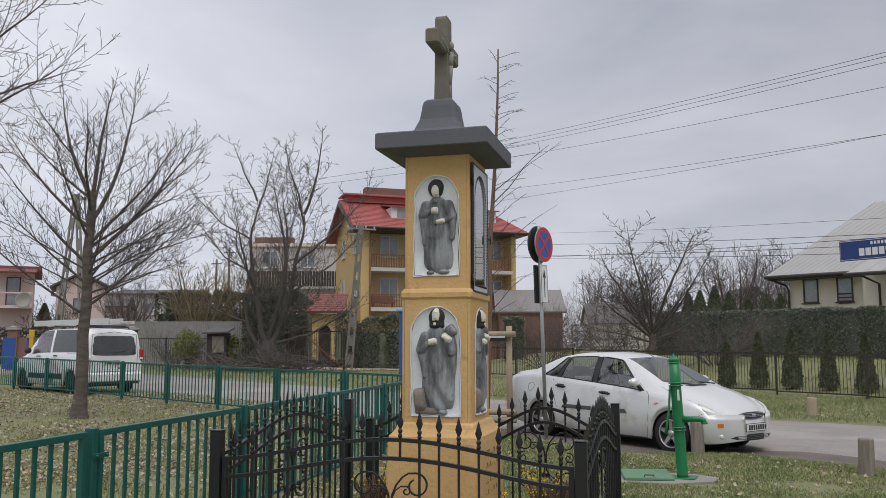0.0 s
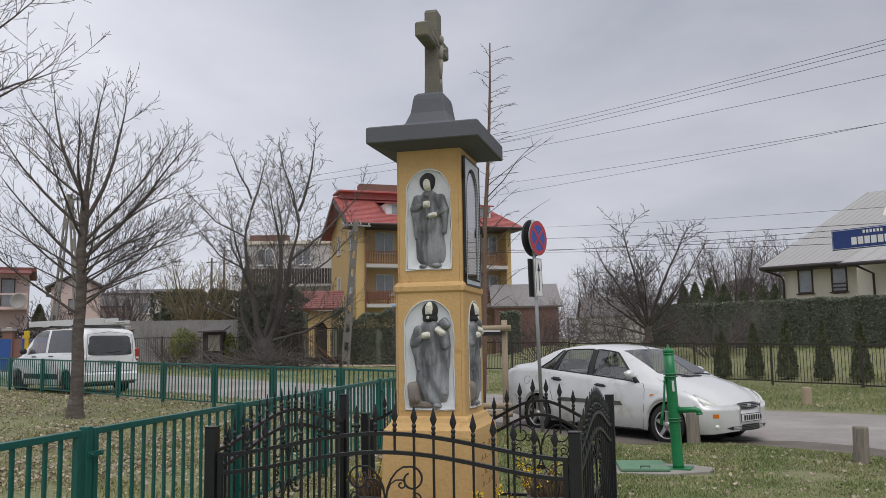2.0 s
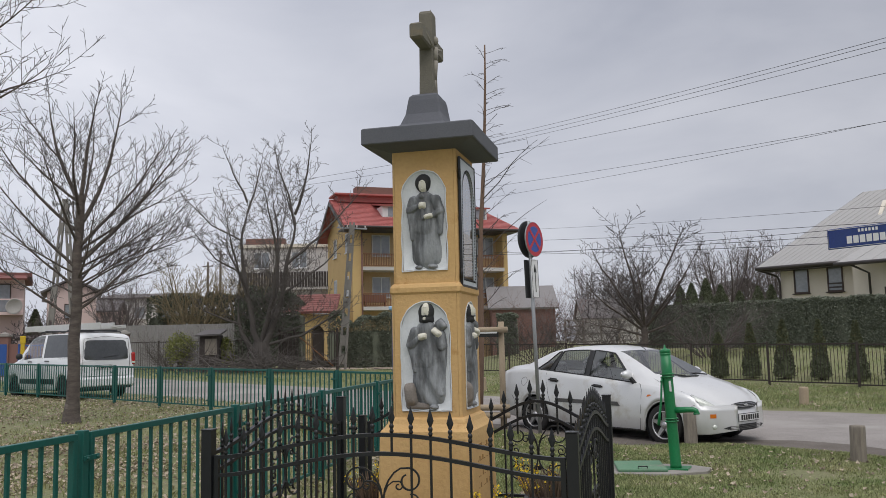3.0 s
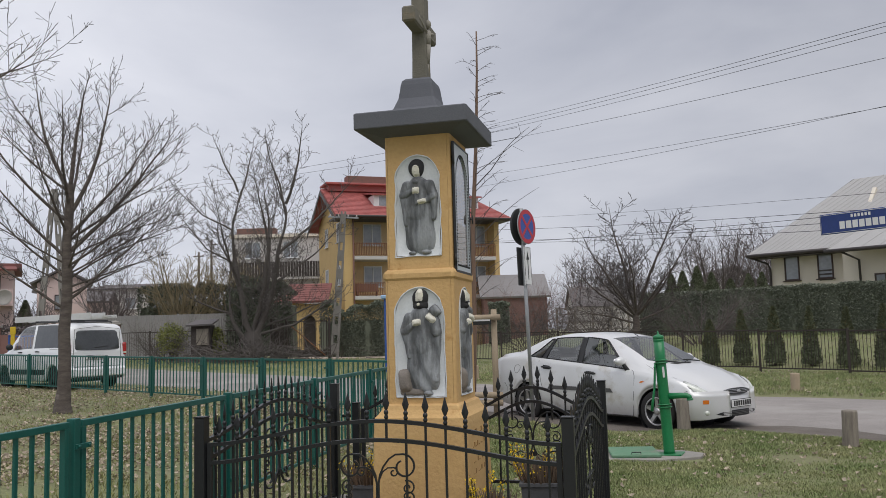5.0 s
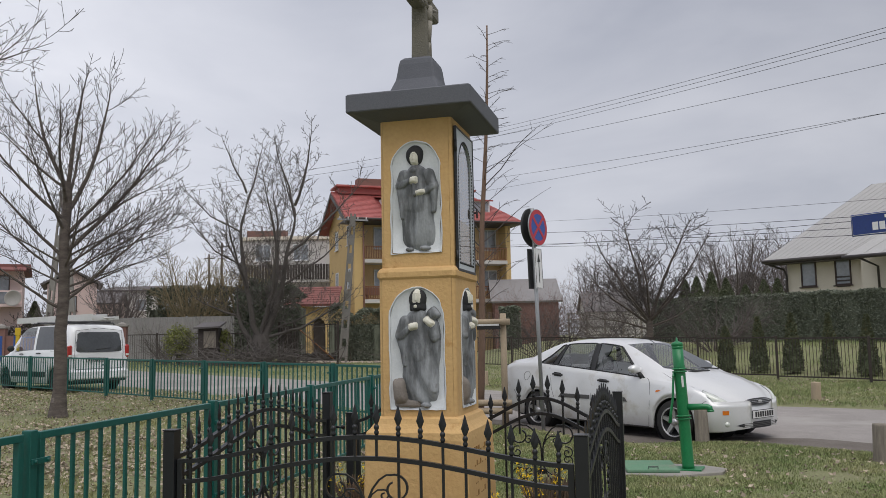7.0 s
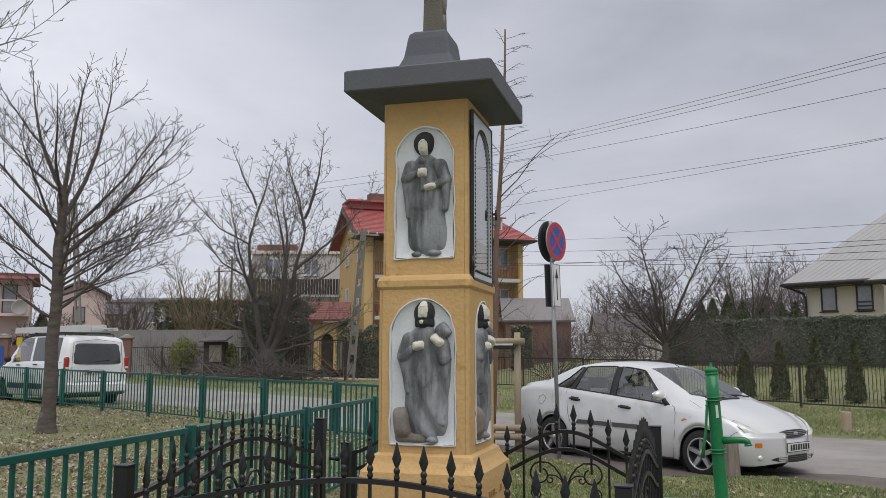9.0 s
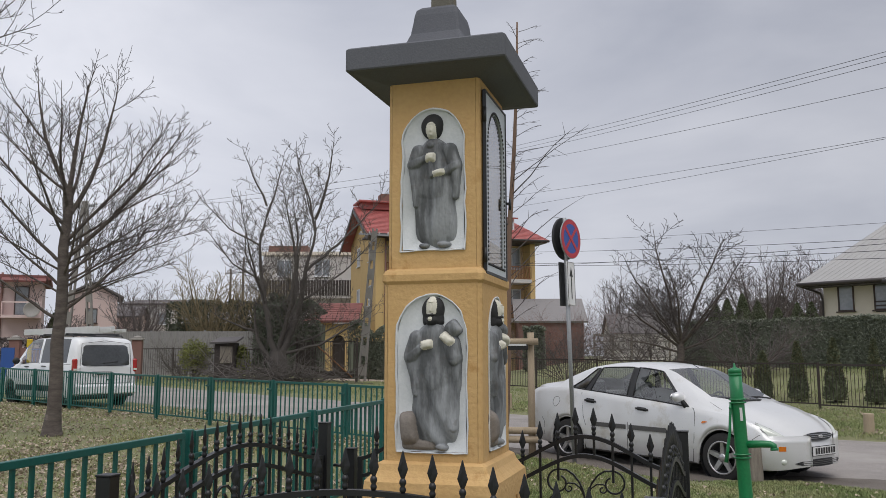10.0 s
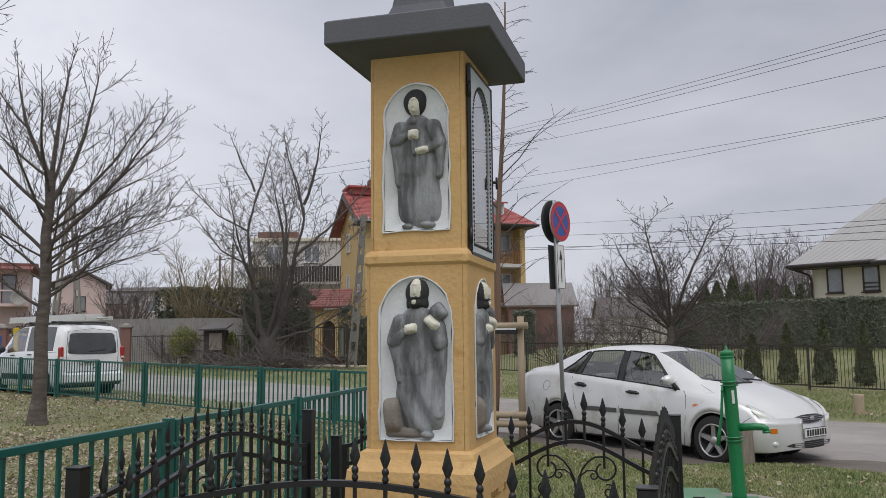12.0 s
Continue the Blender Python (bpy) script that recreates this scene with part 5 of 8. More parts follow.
    part("scuttle", Build().tube([(3.20, 0.62, 0.90), (3.34, 0.42, 0.935), (3.43, 0.16, 0.958), (3.43, -0.16, 0.958), (3.34, -0.42, 0.935), (3.20, -0.62, 0.90)], 0.018, 7), M_PLASTIC, t)
    # nose: grille, badge, lower intake, plate; its plan curves back to both sides
    def nose_x(y, z):
        return 4.365 - 0.34 * y * y - 0.9 * max(0.0, z - 0.46) ** 1.5

    def nose_patch(half, z0, z1, out, n=12, taper=1.0):
        b = Build()
        for k in range(n):
            y0, y1 = -half + 2 * half * k / n, -half + 2 * half * (k + 1) / n
            e0, e1 = [(1 - abs(y / half) ** 3) * taper + 1 - taper for y in (y0, y1)]
            zm = (z0 + z1) / 2
            q = [(y0, zm + (z0 - zm) * e0), (y1, zm + (z0 - zm) * e1), (y1, zm + (z1 - zm) * e1), (y0, zm + (z1 - zm) * e0)]
            b.add([(nose_x(y, z) + out, y, z) for y, z in q], [(0, 1, 2, 3)], True)
        return b
    gr = part("grille", nose_patch(0.36, 0.535, 0.625, 0.012), M_PLASTIC, t, "black oval grille with thin bars")
    for z in (0.562, 0.582, 0.602):
        part("grille_bar", Build().tube([(nose_x(y, z) + 0.018, y, z) for y in [-0.3 + 0.06 * k for k in range(11)]], 0.004, 5), M_CHROME, gr)
    part("badge", Build().blob((nose_x(0, 0.58) + 0.02, 0, 0.58), 0.010, 0.05, 0.02, 12, 6), M_ALLOY, t)
    li = part("lower_intake", nose_patch(0.50, 0.235, 0.325, 0.012, 14), M_PLASTIC, t)
    for z in (0.26, 0.28, 0.30):
        part("intake_bar", Build().tube([(nose_x(y, z) + 0.016, y, z) for y in [-0.4 + 0.08 * k for k in range(11)]], 0.004, 5), M_TRIMGREY, li)
    plate(t, pose(4.38, 0.0, 0.415, 0, 0, 90))
    for s in (1, -1):
        part("fog_lamp", Build().blob((4.21, s * 0.58, 0.30), 0.035, 0.06, 0.045, 12, 7), M_LAMPGLASS, t)
    part("antenna", Build().tube([(2.62, 0.0, 1.365), (2.40, 0.0, 1.475)], [0.006, 0.002], 6), M_PLASTIC, t)
    part("screen_sticker", Build().box(-0.03, 0.03, -0.05, 0.05, -0.001, 0.001, 0, 0, pose(3.08, -0.50, 1.0, 0, 30, 0)), M_SIGNWHITE, t)
    return t


sedan(pose(-2.462, 16.0, -0.03, 0, 0.55, -36.4) @ Matrix.Scale(1.007, 4))


def van(at):
    t = thing("van", at, "white compact van with roof rack parked in the lane", "van")
    L = 4.36
    sh = Shell(L,
               [(0.0, 1.05), (0.02, 1.35), (0.06, 1.62), (0.14, 1.74), (0.4, 1.785), (1.2, 1.81), (2.2, 1.80), (2.55, 1.765), (2.8, 1.66), (3.1, 1.44), (3.4, 1.20), (3.55, 1.10), (3.8, 1.05), (4.1, 0.96), (4.25, 0.86), (4.33, 0.72), (4.36, 0.6)],
               [(0.0, 0.95), (0.05, 1.08), (0.5, 1.10), (2.0, 1.09), (3.2, 1.05), (3.6, 1.0), (4.0, 0.93), (4.3, 0.72), (4.36, 0.55)],
               [(0.0, 0.80), (0.03, 0.84), (0.12, 0.87), (1.0, 0.875), (3.0, 0.875), (3.8, 0.85), (4.1, 0.78), (4.3, 0.62), (4.36, 0.5)],
               [(0.0, 0.70), (0.1, 0.72), (0.6, 0.72), (2.4, 0.71), (3.0, 0.73), (3.5, 0.76), (4.0, 0.70), (4.36, 0.45)],
               [(0.0, 0.40), (0.1, 0.30), (0.6, 0.25), (3.7, 0.25), (4.2, 0.26), (4.36, 0.3)],
               (0.72, 3.53), 0.36, 0.70, 0.31)
    xs = sorted(set([round(0.06 * k, 3) for k in range(int(L / 0.06) + 1)] + [0.01, 0.03, 0.36, 1.08, 3.17, 3.89, 4.3, 4.34, 4.36]))

    def kind(x, j):
        if 7 <= j <= 8:
            if 0.42 < x < 1.86:
                return "sliding_door_window"
            if 1.98 < x < 3.08 and not (j == 8 and x > 2.85):
                return "front_door_window"
        if j >= 10 and 2.75 < x < 3.5:
            return "windscreen"
        return "body"
    for (name, _), b in sh.skin(xs, kind).items():
        ob = part(name, merged(b), M_CARWHITE if name == "body" else M_TINT if name == "sliding_door_window" else M_GLASSCAR, t)
        if name != "body":
            ob.visible_shadow = False
    part("cabin_block", Build().box(0.15, 3.3, -0.74, 0.74, 0.3, 1.06, 0.05).box(3.2, 3.5, -0.7, 0.7, 0.8, 1.1, 0.05), M_SEAT, t)
    for x, y in ((2.3, 0.38), (2.3, -0.38), (1.3, 0.0)):
        seat(t, x, y)
    part("underbody", Build().box(0.2, 4.1, -0.7, 0.7, 0.22, 0.4, 0.05), M_PLASTIC, t)
    # tail: glazed rear doors, lamps, bumper, plate
    rw = Build()
    rows = [(-0.022, 0.70, 1.07), (-0.020, 0.74, 1.10), (-0.006, 0.72, 1.32), (0.020, 0.67, 1.53), (0.032, 0.62, 1.575), (0.036, 0.56, 1.585)]
    rw.add([(x + (0.05 * abs(y) ** 6), h * y, z) for x, h, z in rows for y in (-1, -0.8, -0.4, 0, 0.4, 0.8, 1)], [(7 * i + k + 1, 7 * i + k, 7 * i + k + 7, 7 * i + k + 8) for i in range(5) for k in range(6)], True)
    part("rear_window", rw, M_TINT, t, "dark tinted tailgate window")
    part("rear_wiper", Build().tube([(-0.02, 0.1, 1.12), (-0.022, -0.3, 1.16)], 0.01, 6), M_PLASTIC, t)
    part("tailgate_seam", Build().tube([(-0.004, -0.66, 0.62), (-0.004, -0.68, 1.05), (0.03, -0.64, 1.62), (0.06, 0, 1.69), (0.03, 0.64, 1.62), (-0.004, 0.68, 1.05), (-0.004, 0.66, 0.62), (-0.004, -0.66, 0.62)], 0.006, 6), M_TRIMGREY, t)
    part("rear_bumper", Build().box(-0.09, 0.10, -0.82, 0.82, 0.33, 0.60, 0.05), M_CARWHITE, t)
    part("bumper_step", Build().box(-0.075, 0.05, -0.72, 0.72, 0.28, 0.36, 0.02), M_PLASTIC, t)
    plate(t, pose(-0.018, 0.1, 0.86, 0, 0, -90), seed=5)
    for s in (1, -1):
        part("tail_lamp", Build().box(-0.02, 0.10, s * 0.80 - 0.06, s * 0.80 + 0.06, 0.90, 1.24, 0.03), M_RED, t, "tall red tail lamp")
        part("reverse_lamp", Build().box(-0.024, 0.06, s * 0.80 - 0.045, s * 0.80 + 0.045, 0.94, 1.0, 0.01), M_LAMPGLASS, t)
        part("headlamp", sh.patch(lambda v: 3.85, lambda v: 4.22, 5.0, 7.0, s, 0.006), M_LAMPGLASS, t)
        for line in ([(1.92, 1.0), (1.92, 4), (1.92, 6.9)], [(3.25, 1.5), (3.25, 4), (3.2, 6.8)], [(1.05, 2.6), (1.02, 4), (0.98, 6.9)], [(0.2, 6.1), (0.6, 6.1), (0.98, 6.1)]):
            part("door_seam", sh.seam(line, s, 0.005), M_TRIMGREY, t)
        part("side_strip", sh.patch(lambda v: 1.15, lambda v: 3.12, 2.0, 2.7, s, 0.012), M_PLASTIC, t, "black side protection strip")
        for x in (1.5, 2.48):
            part("door_handle", Build().tube([sh.at(x, 5.2, s, 0.01), sh.at(x + 0.05, 5.2, s, 0.035), sh.at(x + 0.17, 5.2, s, 0.035), sh.at(x + 0.2, 5.2, s, 0.01)], 0.014, 7), M_PLASTIC, t)
        c = sh.at(3.08, 6.8, s, 0.12)
        part("wing_mirror", Build().blob((c.x, c.y, c.z + 0.06), 0.06, 0.10, 0.09, 12, 8), M_PLASTIC, t)
        part("roof_rail", Build().tube([(0.45, s * 0.66, 1.79), (0.5, s * 0.66, 1.83), (2.3, s * 0.66, 1.85), (2.4, s * 0.66, 1.78)], 0.018, 7), M_PLASTIC, t)
        for x in (0.72, 3.53):
            wheel(t, pose(x, s * 0.755, 0.31) @ (pose(0, 0, 0, 0, 0, 180) if s > 0 else pose(0, 0, 0)), 0.31, 0.19, 0.20, 7, True)
    for x in (0.75, 2.0):
        part("rack_bar", Build().box(x - 0.03, x + 0.03, -0.72, 0.72, 1.845, 1.885, 0.008), M_PLASTIC, t)
    return t


VAN = pose(-14.75, 20.55, gz(-16) - 0.03, 0, 0, 155.5)
van(VAN)
ladder = thing("ladder", VAN @ pose(-1.0, 0, 1.885), "long grey aluminium ladder lying on the van's rack", "ladder")
for y in (0.05, 0.45):
    part("stringer", Build().box(0, 4.8, y - 0.015, y + 0.015, 0, 0.085, 0.004), M_ALU, ladder)
    part("stringer", Build().box(0.5, 4.7, y + 0.02, y + 0.05, 0.0, 0.16, 0.004), M_ALU, ladder)
for k in range(16):
    part("rung", Build().tube([(0.2 + 0.28 * k, 0.05, 0.045), (0.2 + 0.28 * k, 0.45, 0.045)], 0.016, 7), M_ALU, ladder)

# ---- pump, lid, bollards, signs, stakes ----
def ring(b, r, z, h=0.03, out=0.02, n=20, at=None):
    b.lathe([(r, z), (r + out, z + 0.004), (r + out, z + h - 0.004), (r, z + h)], n, True, 0, at)


PX, PY = 0.045, 10.42
pump = thing("water_pump", pose(PX, PY, gz(PX) + 0.03, 0, -2.6, -10), "bright green cast iron hand pump on a concrete slab", "water pump")
part("base_flange", Build().box(-0.15, 0.15, -0.13, 0.13, -0.01, 0.012, 0.004), M_PUMP, pump)
part("standpipe", Build().lathe([(0.066, 0.01), (0.062, 0.04), (0.061, 0.55), (0.060, 1.06), (0.059, 1.29)], 22), M_PUMP, pump)
for z in (0.517, 0.547, 1.015, 1.045):
    b = Build()
    ring(b, 0.058, z, 0.018, 0.021)
    part("flange", b, M_PUMP, pump)
part("cap", Build().lathe([(0.059, 1.27), (0.0625, 1.273), (0.0625, 1.288), (0.060, 1.290), (0.060, 1.297), (0.0625, 1.299), (0.0625, 1.325), (0.055, 1.333), (0.022, 1.345), (0.013, 1.352), (0.011, 1.375), (0.004, 1.39)], 22), M_PUMP, pump)
spout = part("spout", Build().tube([(0.045, 0, 0.645), (0.18, 0, 0.647), (0.255, 0, 0.643), (0.278, 0, 0.63), (0.282, 0, 0.597)], [0.036, 0.033, 0.031, 0.031, 0.030], 14), M_PUMP, pump)
part("spout_lip", Build().tube([(0.282, 0, 0.610), (0.283, 0, 0.590)], 0.036, 14), M_PUMP, spout)
handle = part("pump_lever", Build().tube([(-0.055, -0.045, 1.02), (-0.065, -0.055, 0.93), (-0.085, -0.065, 0.75), (-0.115, -0.075, 0.60), (-0.135, -0.08, 0.49)], [0.012, 0.013, 0.013, 0.015, 0.019], 8), M_PUMP, pump)
part("lever_pivot", Build().tube([(-0.06, -0.08, 0.98), (-0.06, 0.03, 0.98)], 0.012, 8), M_PUMP, handle)
part("pump_sticker", Build().box(0.02, 0.042, -0.0605, -0.045, 0.86, 0.98), M_SIGNWHITE, pump)

# slab with uneven outline
def flat_stone(pts, z0, z1):
    b = Build()
    n = len(pts)
    vs = [(x, y, z0) for x, y in pts] + [(x, y, z1 - 0.01) for x, y in pts]
    cx, cy = sum(p[0] for p in pts) / n, sum(p[1] for p in pts) / n
    vs += [(cx + (x - cx) * 0.97, cy + (y - cy) * 0.97, z1) for x, y in pts]
    fs = [(k * n + i, k * n + (i + 1) % n, (k + 1) * n + (i + 1) % n, (k + 1) * n + i) for k in (0, 1) for i in range(n)] + [tuple(2 * n + i for i in range(n))]
    return b.add(vs, fs)


solo("pump_slab", flat_stone([(-0.78, -0.42), (-0.1, -0.38), (0.33, -0.12), (0.40, 0.12), (0.15, 0.34), (-0.5, 0.42), (-0.85, 0.3)], -0.06, 0.03), M_CONCRETE, pose(PX, PY, gz(PX)), "worn concrete slab at the pump's foot", "slab")
lid = thing("well_lid", pose(PX - 0.40, PY + 0.02, gz(PX) + 0.03, 0, 0, 8), "faded green painted concrete well lid", "well lid")
part("cover", Build().box(-0.27, 0.27, -0.34, 0.34, 0.0, 0.035, 0.008), M_LID, lid)
part("lid_handle", Build().tube([(-0.05, -0.30, 0.035), (-0.05, -0.32, 0.06), (0.05, -0.32, 0.06), (0.05, -0.30, 0.035)], 0.006, 6), M_IRON, lid)


def bollard(x, y, h, r, lean, label, material=M_OLDWOOD):
    b = Build()
    n = 14
    vs = []
    for z, k in ((-0.05, 1.03), (h * 0.35, 1.0), (h * 0.7, 0.98), (h - 0.02, 0.98), (h, 0.93)):
        for i in range(n):
            a = 2 * math.pi * i / n
            w = k * r * (1 + 0.07 * noise.noise(Vector((math.cos(a) * 2, math.sin(a) * 2, z * 2 + x))))
            vs.append((w * math.cos(a), w * math.sin(a), z + (0.006 * noise.noise(Vector((a, x, 3))) if z >= h else 0)))
    b.add(vs, [(i * n + k, i * n + (k + 1) % n, (i + 1) * n + (k + 1) % n, (i + 1) * n + k) for i in range(4) for k in range(n)] + [tuple(4 * n + k for k in range(n))], True)
    solo("wooden_bollard", b, material, pose(x, y, gz(x), lean, lean * 0.6, 20 * x), label, "bollard", "timber bollards along the lane")


bollard(2.16, 11.58, 0.43, 0.09, 1, "short weathered round timber bollard in the turf")
bollard(0.27, 12.95, 0.45, 0.09, -1, "short weathered round timber bollard behind the pump")
bollard(2.83, 20.55, 0.40, 0.10, 1, "pale sawn timber bollard across the lane", M_WOOD)
bollard(-5.2, 24.6, 0.42, 0.10, 0, "pale sawn timber bollard across the lane", M_WOOD)

# no-stopping sign
SX, SY = -2.02, 14.05
sign = thing("no_stopping_sign", pose(SX, SY, gz(SX), 0, -1.3, 17), "red and blue no-stopping sign with arrow plate on steel pole", "traffic sign")
part("pole", Build().tube([(0, 0, -0.1), (0, 0, 3.42)], 0.030, 14), M_GALV, sign)
disc_at = pose(0.065, -0.04, 3.11, 0, 0, 52) @ Matrix.Scale(0.94, 4)
disc = part("disc", Build().lathe([(0.30, -0.008), (0.305, -0.004), (0.305, 0.012), (0.298, 0.014)], 40, False, 0, pose(0, 0, 0, 90, 0, 0)), M_GALV, sign, "round steel disc", disc_at)
def flat_disc(r0, r1, y, n=48):
    b = Build()
    vs = [(r * math.cos(2 * math.pi * k / n), y, r * math.sin(2 * math.pi * k / n)) for r in (r0, r1) for k in range(n)]
    return b.add(vs, [(k, (k + 1) % n, n + (k + 1) % n, n + k) for k in range(n)])
part("red_ring", flat_disc(0.225, 0.296, -0.0165), M_SIGNRED, disc)
part("blue_field", flat_disc(0.001, 0.225, -0.0165), M_SIGNBLUE, disc)
for s in (1, -1):
    part("red_cross_bar", Build().box(-0.225, 0.225, -0.019 - 0.001 * s, -0.017, -0.026, 0.026, 0, 0, pose(0, 0, 0, 0, 45 * s, 0)), M_SIGNRED, disc)
back = part("second_disc", Build().lathe([(0.30, -0.006), (0.305, 0.0), (0.305, 0.03), (0.298, 0.032)], 40, False, 0, pose(0, 0, 0, 90, 0, 0)), M_PLASTIC, sign, "dark back of a second sign disc", pose(-0.02, 0.05, 3.12, 0, 0, 50))
arrow = part("arrow_plate", Build().box(-0.115, 0.115, -0.008, 0.008, -0.31, 0.31, 0.004), M_SIGNWHITE, sign, "white plate with black upward arrow", pose(0.05, -0.035, 2.47, 0, 0, 55))
part("arrow", Build().box(-0.012, 0.012, -0.0105, -0.009, -0.22, 0.12).add([(-0.05, -0.010, 0.10), (0.05, -0.010, 0.10), (0.0, -0.010, 0.24)], [(0, 1, 2)]), M_INK, arrow)
part("plate_edge", Build().tube([(-0.108, -0.009, -0.303), (0.108, -0.009, -0.303), (0.108, -0.009, 0.303), (-0.108, -0.009, 0.303), (-0.108, -0.009, -0.303)], 0.004, 5), M_INK, arrow)
part("second_plate", Build().box(-0.125, 0.125, -0.012, 0.012, -0.31, 0.31, 0.004), M_PLASTIC, sign, "dark back of a second plate", pose(-0.035, 0.04, 2.47, 0, 0, 52))

# street name board on its own post
TX, TY = 2.63, 10.10
street = thing("street_name_sign", pose(TX, TY, gz(TX), 0, -0.5, 0), "dark blue street name board on a slim post", "street sign")
part("post", Build().tube([(0, 0, -0.1), (0, 0, 3.05)], 0.030, 12), M_PLASTIC, street)
board_at = pose(-0.02, 0.02, 2.60, 0, 0, -36)
board = part("board", Build().box(-0.93, 0.0, -0.008, 0.008, -0.115, 0.115, 0.004), M_STREETBLUE, street, "dark blue enamel board with white bars", board_at)
part("board_border", Build().tube([(-0.918, -0.009, -0.103), (-0.012, -0.009, -0.103), (-0.012, -0.009, 0.103), (-0.918, -0.009, 0.103), (-0.918, -0.009, -0.103)], 0.003, 5), M_SIGNWHITE, board)
b = Build()
for k in range(7):
    b.box(-0.71 + 0.072 * k, -0.71 + 0.072 * k + 0.058, -0.0105, -0.009, -0.068, 0.016)
part("name_bars", b, M_SIGNWHITE, board)
b = Build()
for k in range(6):
    b.box(-0.58 + 0.038 * k, -0.58 + 0.038 * k + 0.024, -0.0105, -0.009, 0.050, 0.084)
part("name_bars", b, M_SIGNWHITE, board)

# young tree's timber support
stake = thing("tree_support", pose(-2.74, 14.75, gz(-2.6), 0, 0, 3), "two round timber stakes with cross rails and a tree tie", "tree stake")
for x in (-0.92, 0.0):
    part("stake", Build().tube([(x, 0, -0.1), (x, 0.0, 0.9), (x, 0, 1.80)], [0.055, 0.052, 0.05], 12), M_WOOD, stake)
for z, y in ((1.66, -0.09), (0.35, -0.07), (0.22, -0.07)):
    part("cross_rail", Build().tube([(-1.02, y, z), (0.12, y, z)], 0.052, 12), M_WOOD, stake)
part("tree_tie", Build().box(-0.88, -0.03, -0.125, -0.095, 1.54, 1.63, 0.004), M_INK, stake, "dark rubber tree tie")
part("tie_label", Build().box(-0.86, -0.05, -0.130, -0.126, 1.60, 1.655, 0.001), M_SIGNWHITE, stake, "white paper label strip")

# ---- houses and yards round the place ----
def window_unit(parent, u, z, w, h, y=0.0, material=None, sill=True, panes=2, at=None):
    """A window set into a wall that looks towards -y: frame, panes and sill."""
    material = material or M_WFRAME
    f = 0.07
    win = part("window", Build().box(u, u + w, y - 0.02, y + 0.06, z, z + f).box(u, u + w, y - 0.02, y + 0.06, z + h - f, z + h).box(u, u + f, y - 0.02, y + 0.06, z + f, z + h - f).box(u + w - f, u + w, y - 0.02, y + 0.06, z + f, z + h - f), material, parent, "", at)
    if panes == 2:
        part("mullion", Build().box(u + w / 2 - 0.04, u + w / 2 + 0.04, y - 0.022, y + 0.05, z + f, z + h - f), material, win)
    for k in range(panes):
        a = u + f + (w - 2 * f) * k / panes
        part("pane", Build().box(a, a + (w - 2 * f) / panes, y + 0.02, y + 0.035, z + f, z + h - f), M_PANE, win)
    if sill:
        part("sill", Build().box(u - 0.08, u + w + 0.08, y - 0.12, y, z - 0.06, z, 0.01), material, win)
    return win


def railing(parent, u0, u1, z, h, y, material, pitch=0.13):
    r = part("balcony_rail", Build().box(u0, u1, y - 0.03, y + 0.03, z + h - 0.06, z + h).box(u0, u1, y - 0.02, y + 0.02, z + 0.06, z + 0.10), material, parent)
    b = Build()
    n = int((u1 - u0) / pitch)
    for i in range(n + 1):
        x = u0 + (u1 - u0) * i / n
        b.box(x - 0.022, x + 0.022, y - 0.015, y + 0.015, z + 0.1, z + h - 0.06)
    tagged(part("baluster", b, material, r), kind="stuff")


def tiled_slope(a, b_, c, d, t, rows, cols):
    """A roof slope (a, b_ along the eave, c, d along the ridge) with overlapping tile courses."""
    b = Build()
    a, b_, c, d = Vector(a), Vector(b_), Vector(c), Vector(d)
    n = (b_ - a).cross(d - a).normalized()
    b.slab(a, b_, c, d, t)
    for r in range(rows):
        s0, s1 = r / rows, (r + 1.15) / rows
        s1 = min(s1, 1.0)
        for k in range(cols):
            t0, t1 = k / cols, (k + 0.93) / cols
            p = [a.lerp(d, s0).lerp(b_.lerp(c, s0), t0), a.lerp(d, s0).lerp(b_.lerp(c, s0), t1), a.lerp(d, s1).lerp(b_.lerp(c, s1), t1), a.lerp(d, s1).lerp(b_.lerp(c, s1), t0)]
            q = [p[0] + n * 0.05, p[1] + n * 0.05, p[2] + n * 0.02, p[3] + n * 0.02]
            b.add(q + [p[0] + n * 0.01, p[1] + n * 0.01], [(0, 1, 2, 3), (4, 5, 1, 0)])
    return b


# yellow house with red roof
YH = thing("yellow_house", pose(-22.5, 60.0, gz(-22.5), 0, 0, 34), "three-storey yellow rendered house with red tiled roof and balconies", "house")
part("wall", Build().box(0, 0.75, 0, 9.0, 0, 10.3).box(0.75, 12.7, 1.7, 9.0, 0, 10.1), [M_HOUSE_Y], YH)
part("loggia_wall", Build().box(0.76, 12.3, 1.62, 1.695, 0.0, 10.0), M_HOUSE_B, YH, "tan wall behind the balconies")
part("wall_end", Build().box(12.3, 12.7, 0.2, 1.69, 0.0, 9.9), M_HOUSE_Y, YH)
for z in (4.0, 7.0):
    slab = part("balcony", Build().box(0.76, 12.29, -0.1, 1.61, z - 0.28, z, 0.02), M_HOUSE_G, YH)
    railing(YH, 0.8, 12.25, z, 1.0, -0.05, M_RAIL)
for u in (1.9, 10.6):
    for z, h in ((4.75, 1.6), (7.95, 1.65)):
        window_unit(YH, u, z, 1.45, h, 1.56)
for z in (1.6, 4.9, 8.2):
    for u in (-2.2, -6.4):
        window_unit(YH, u, z, 1.0, 1.5, -0.03, at=pose(0, 0, 0, 0, 0, -90))
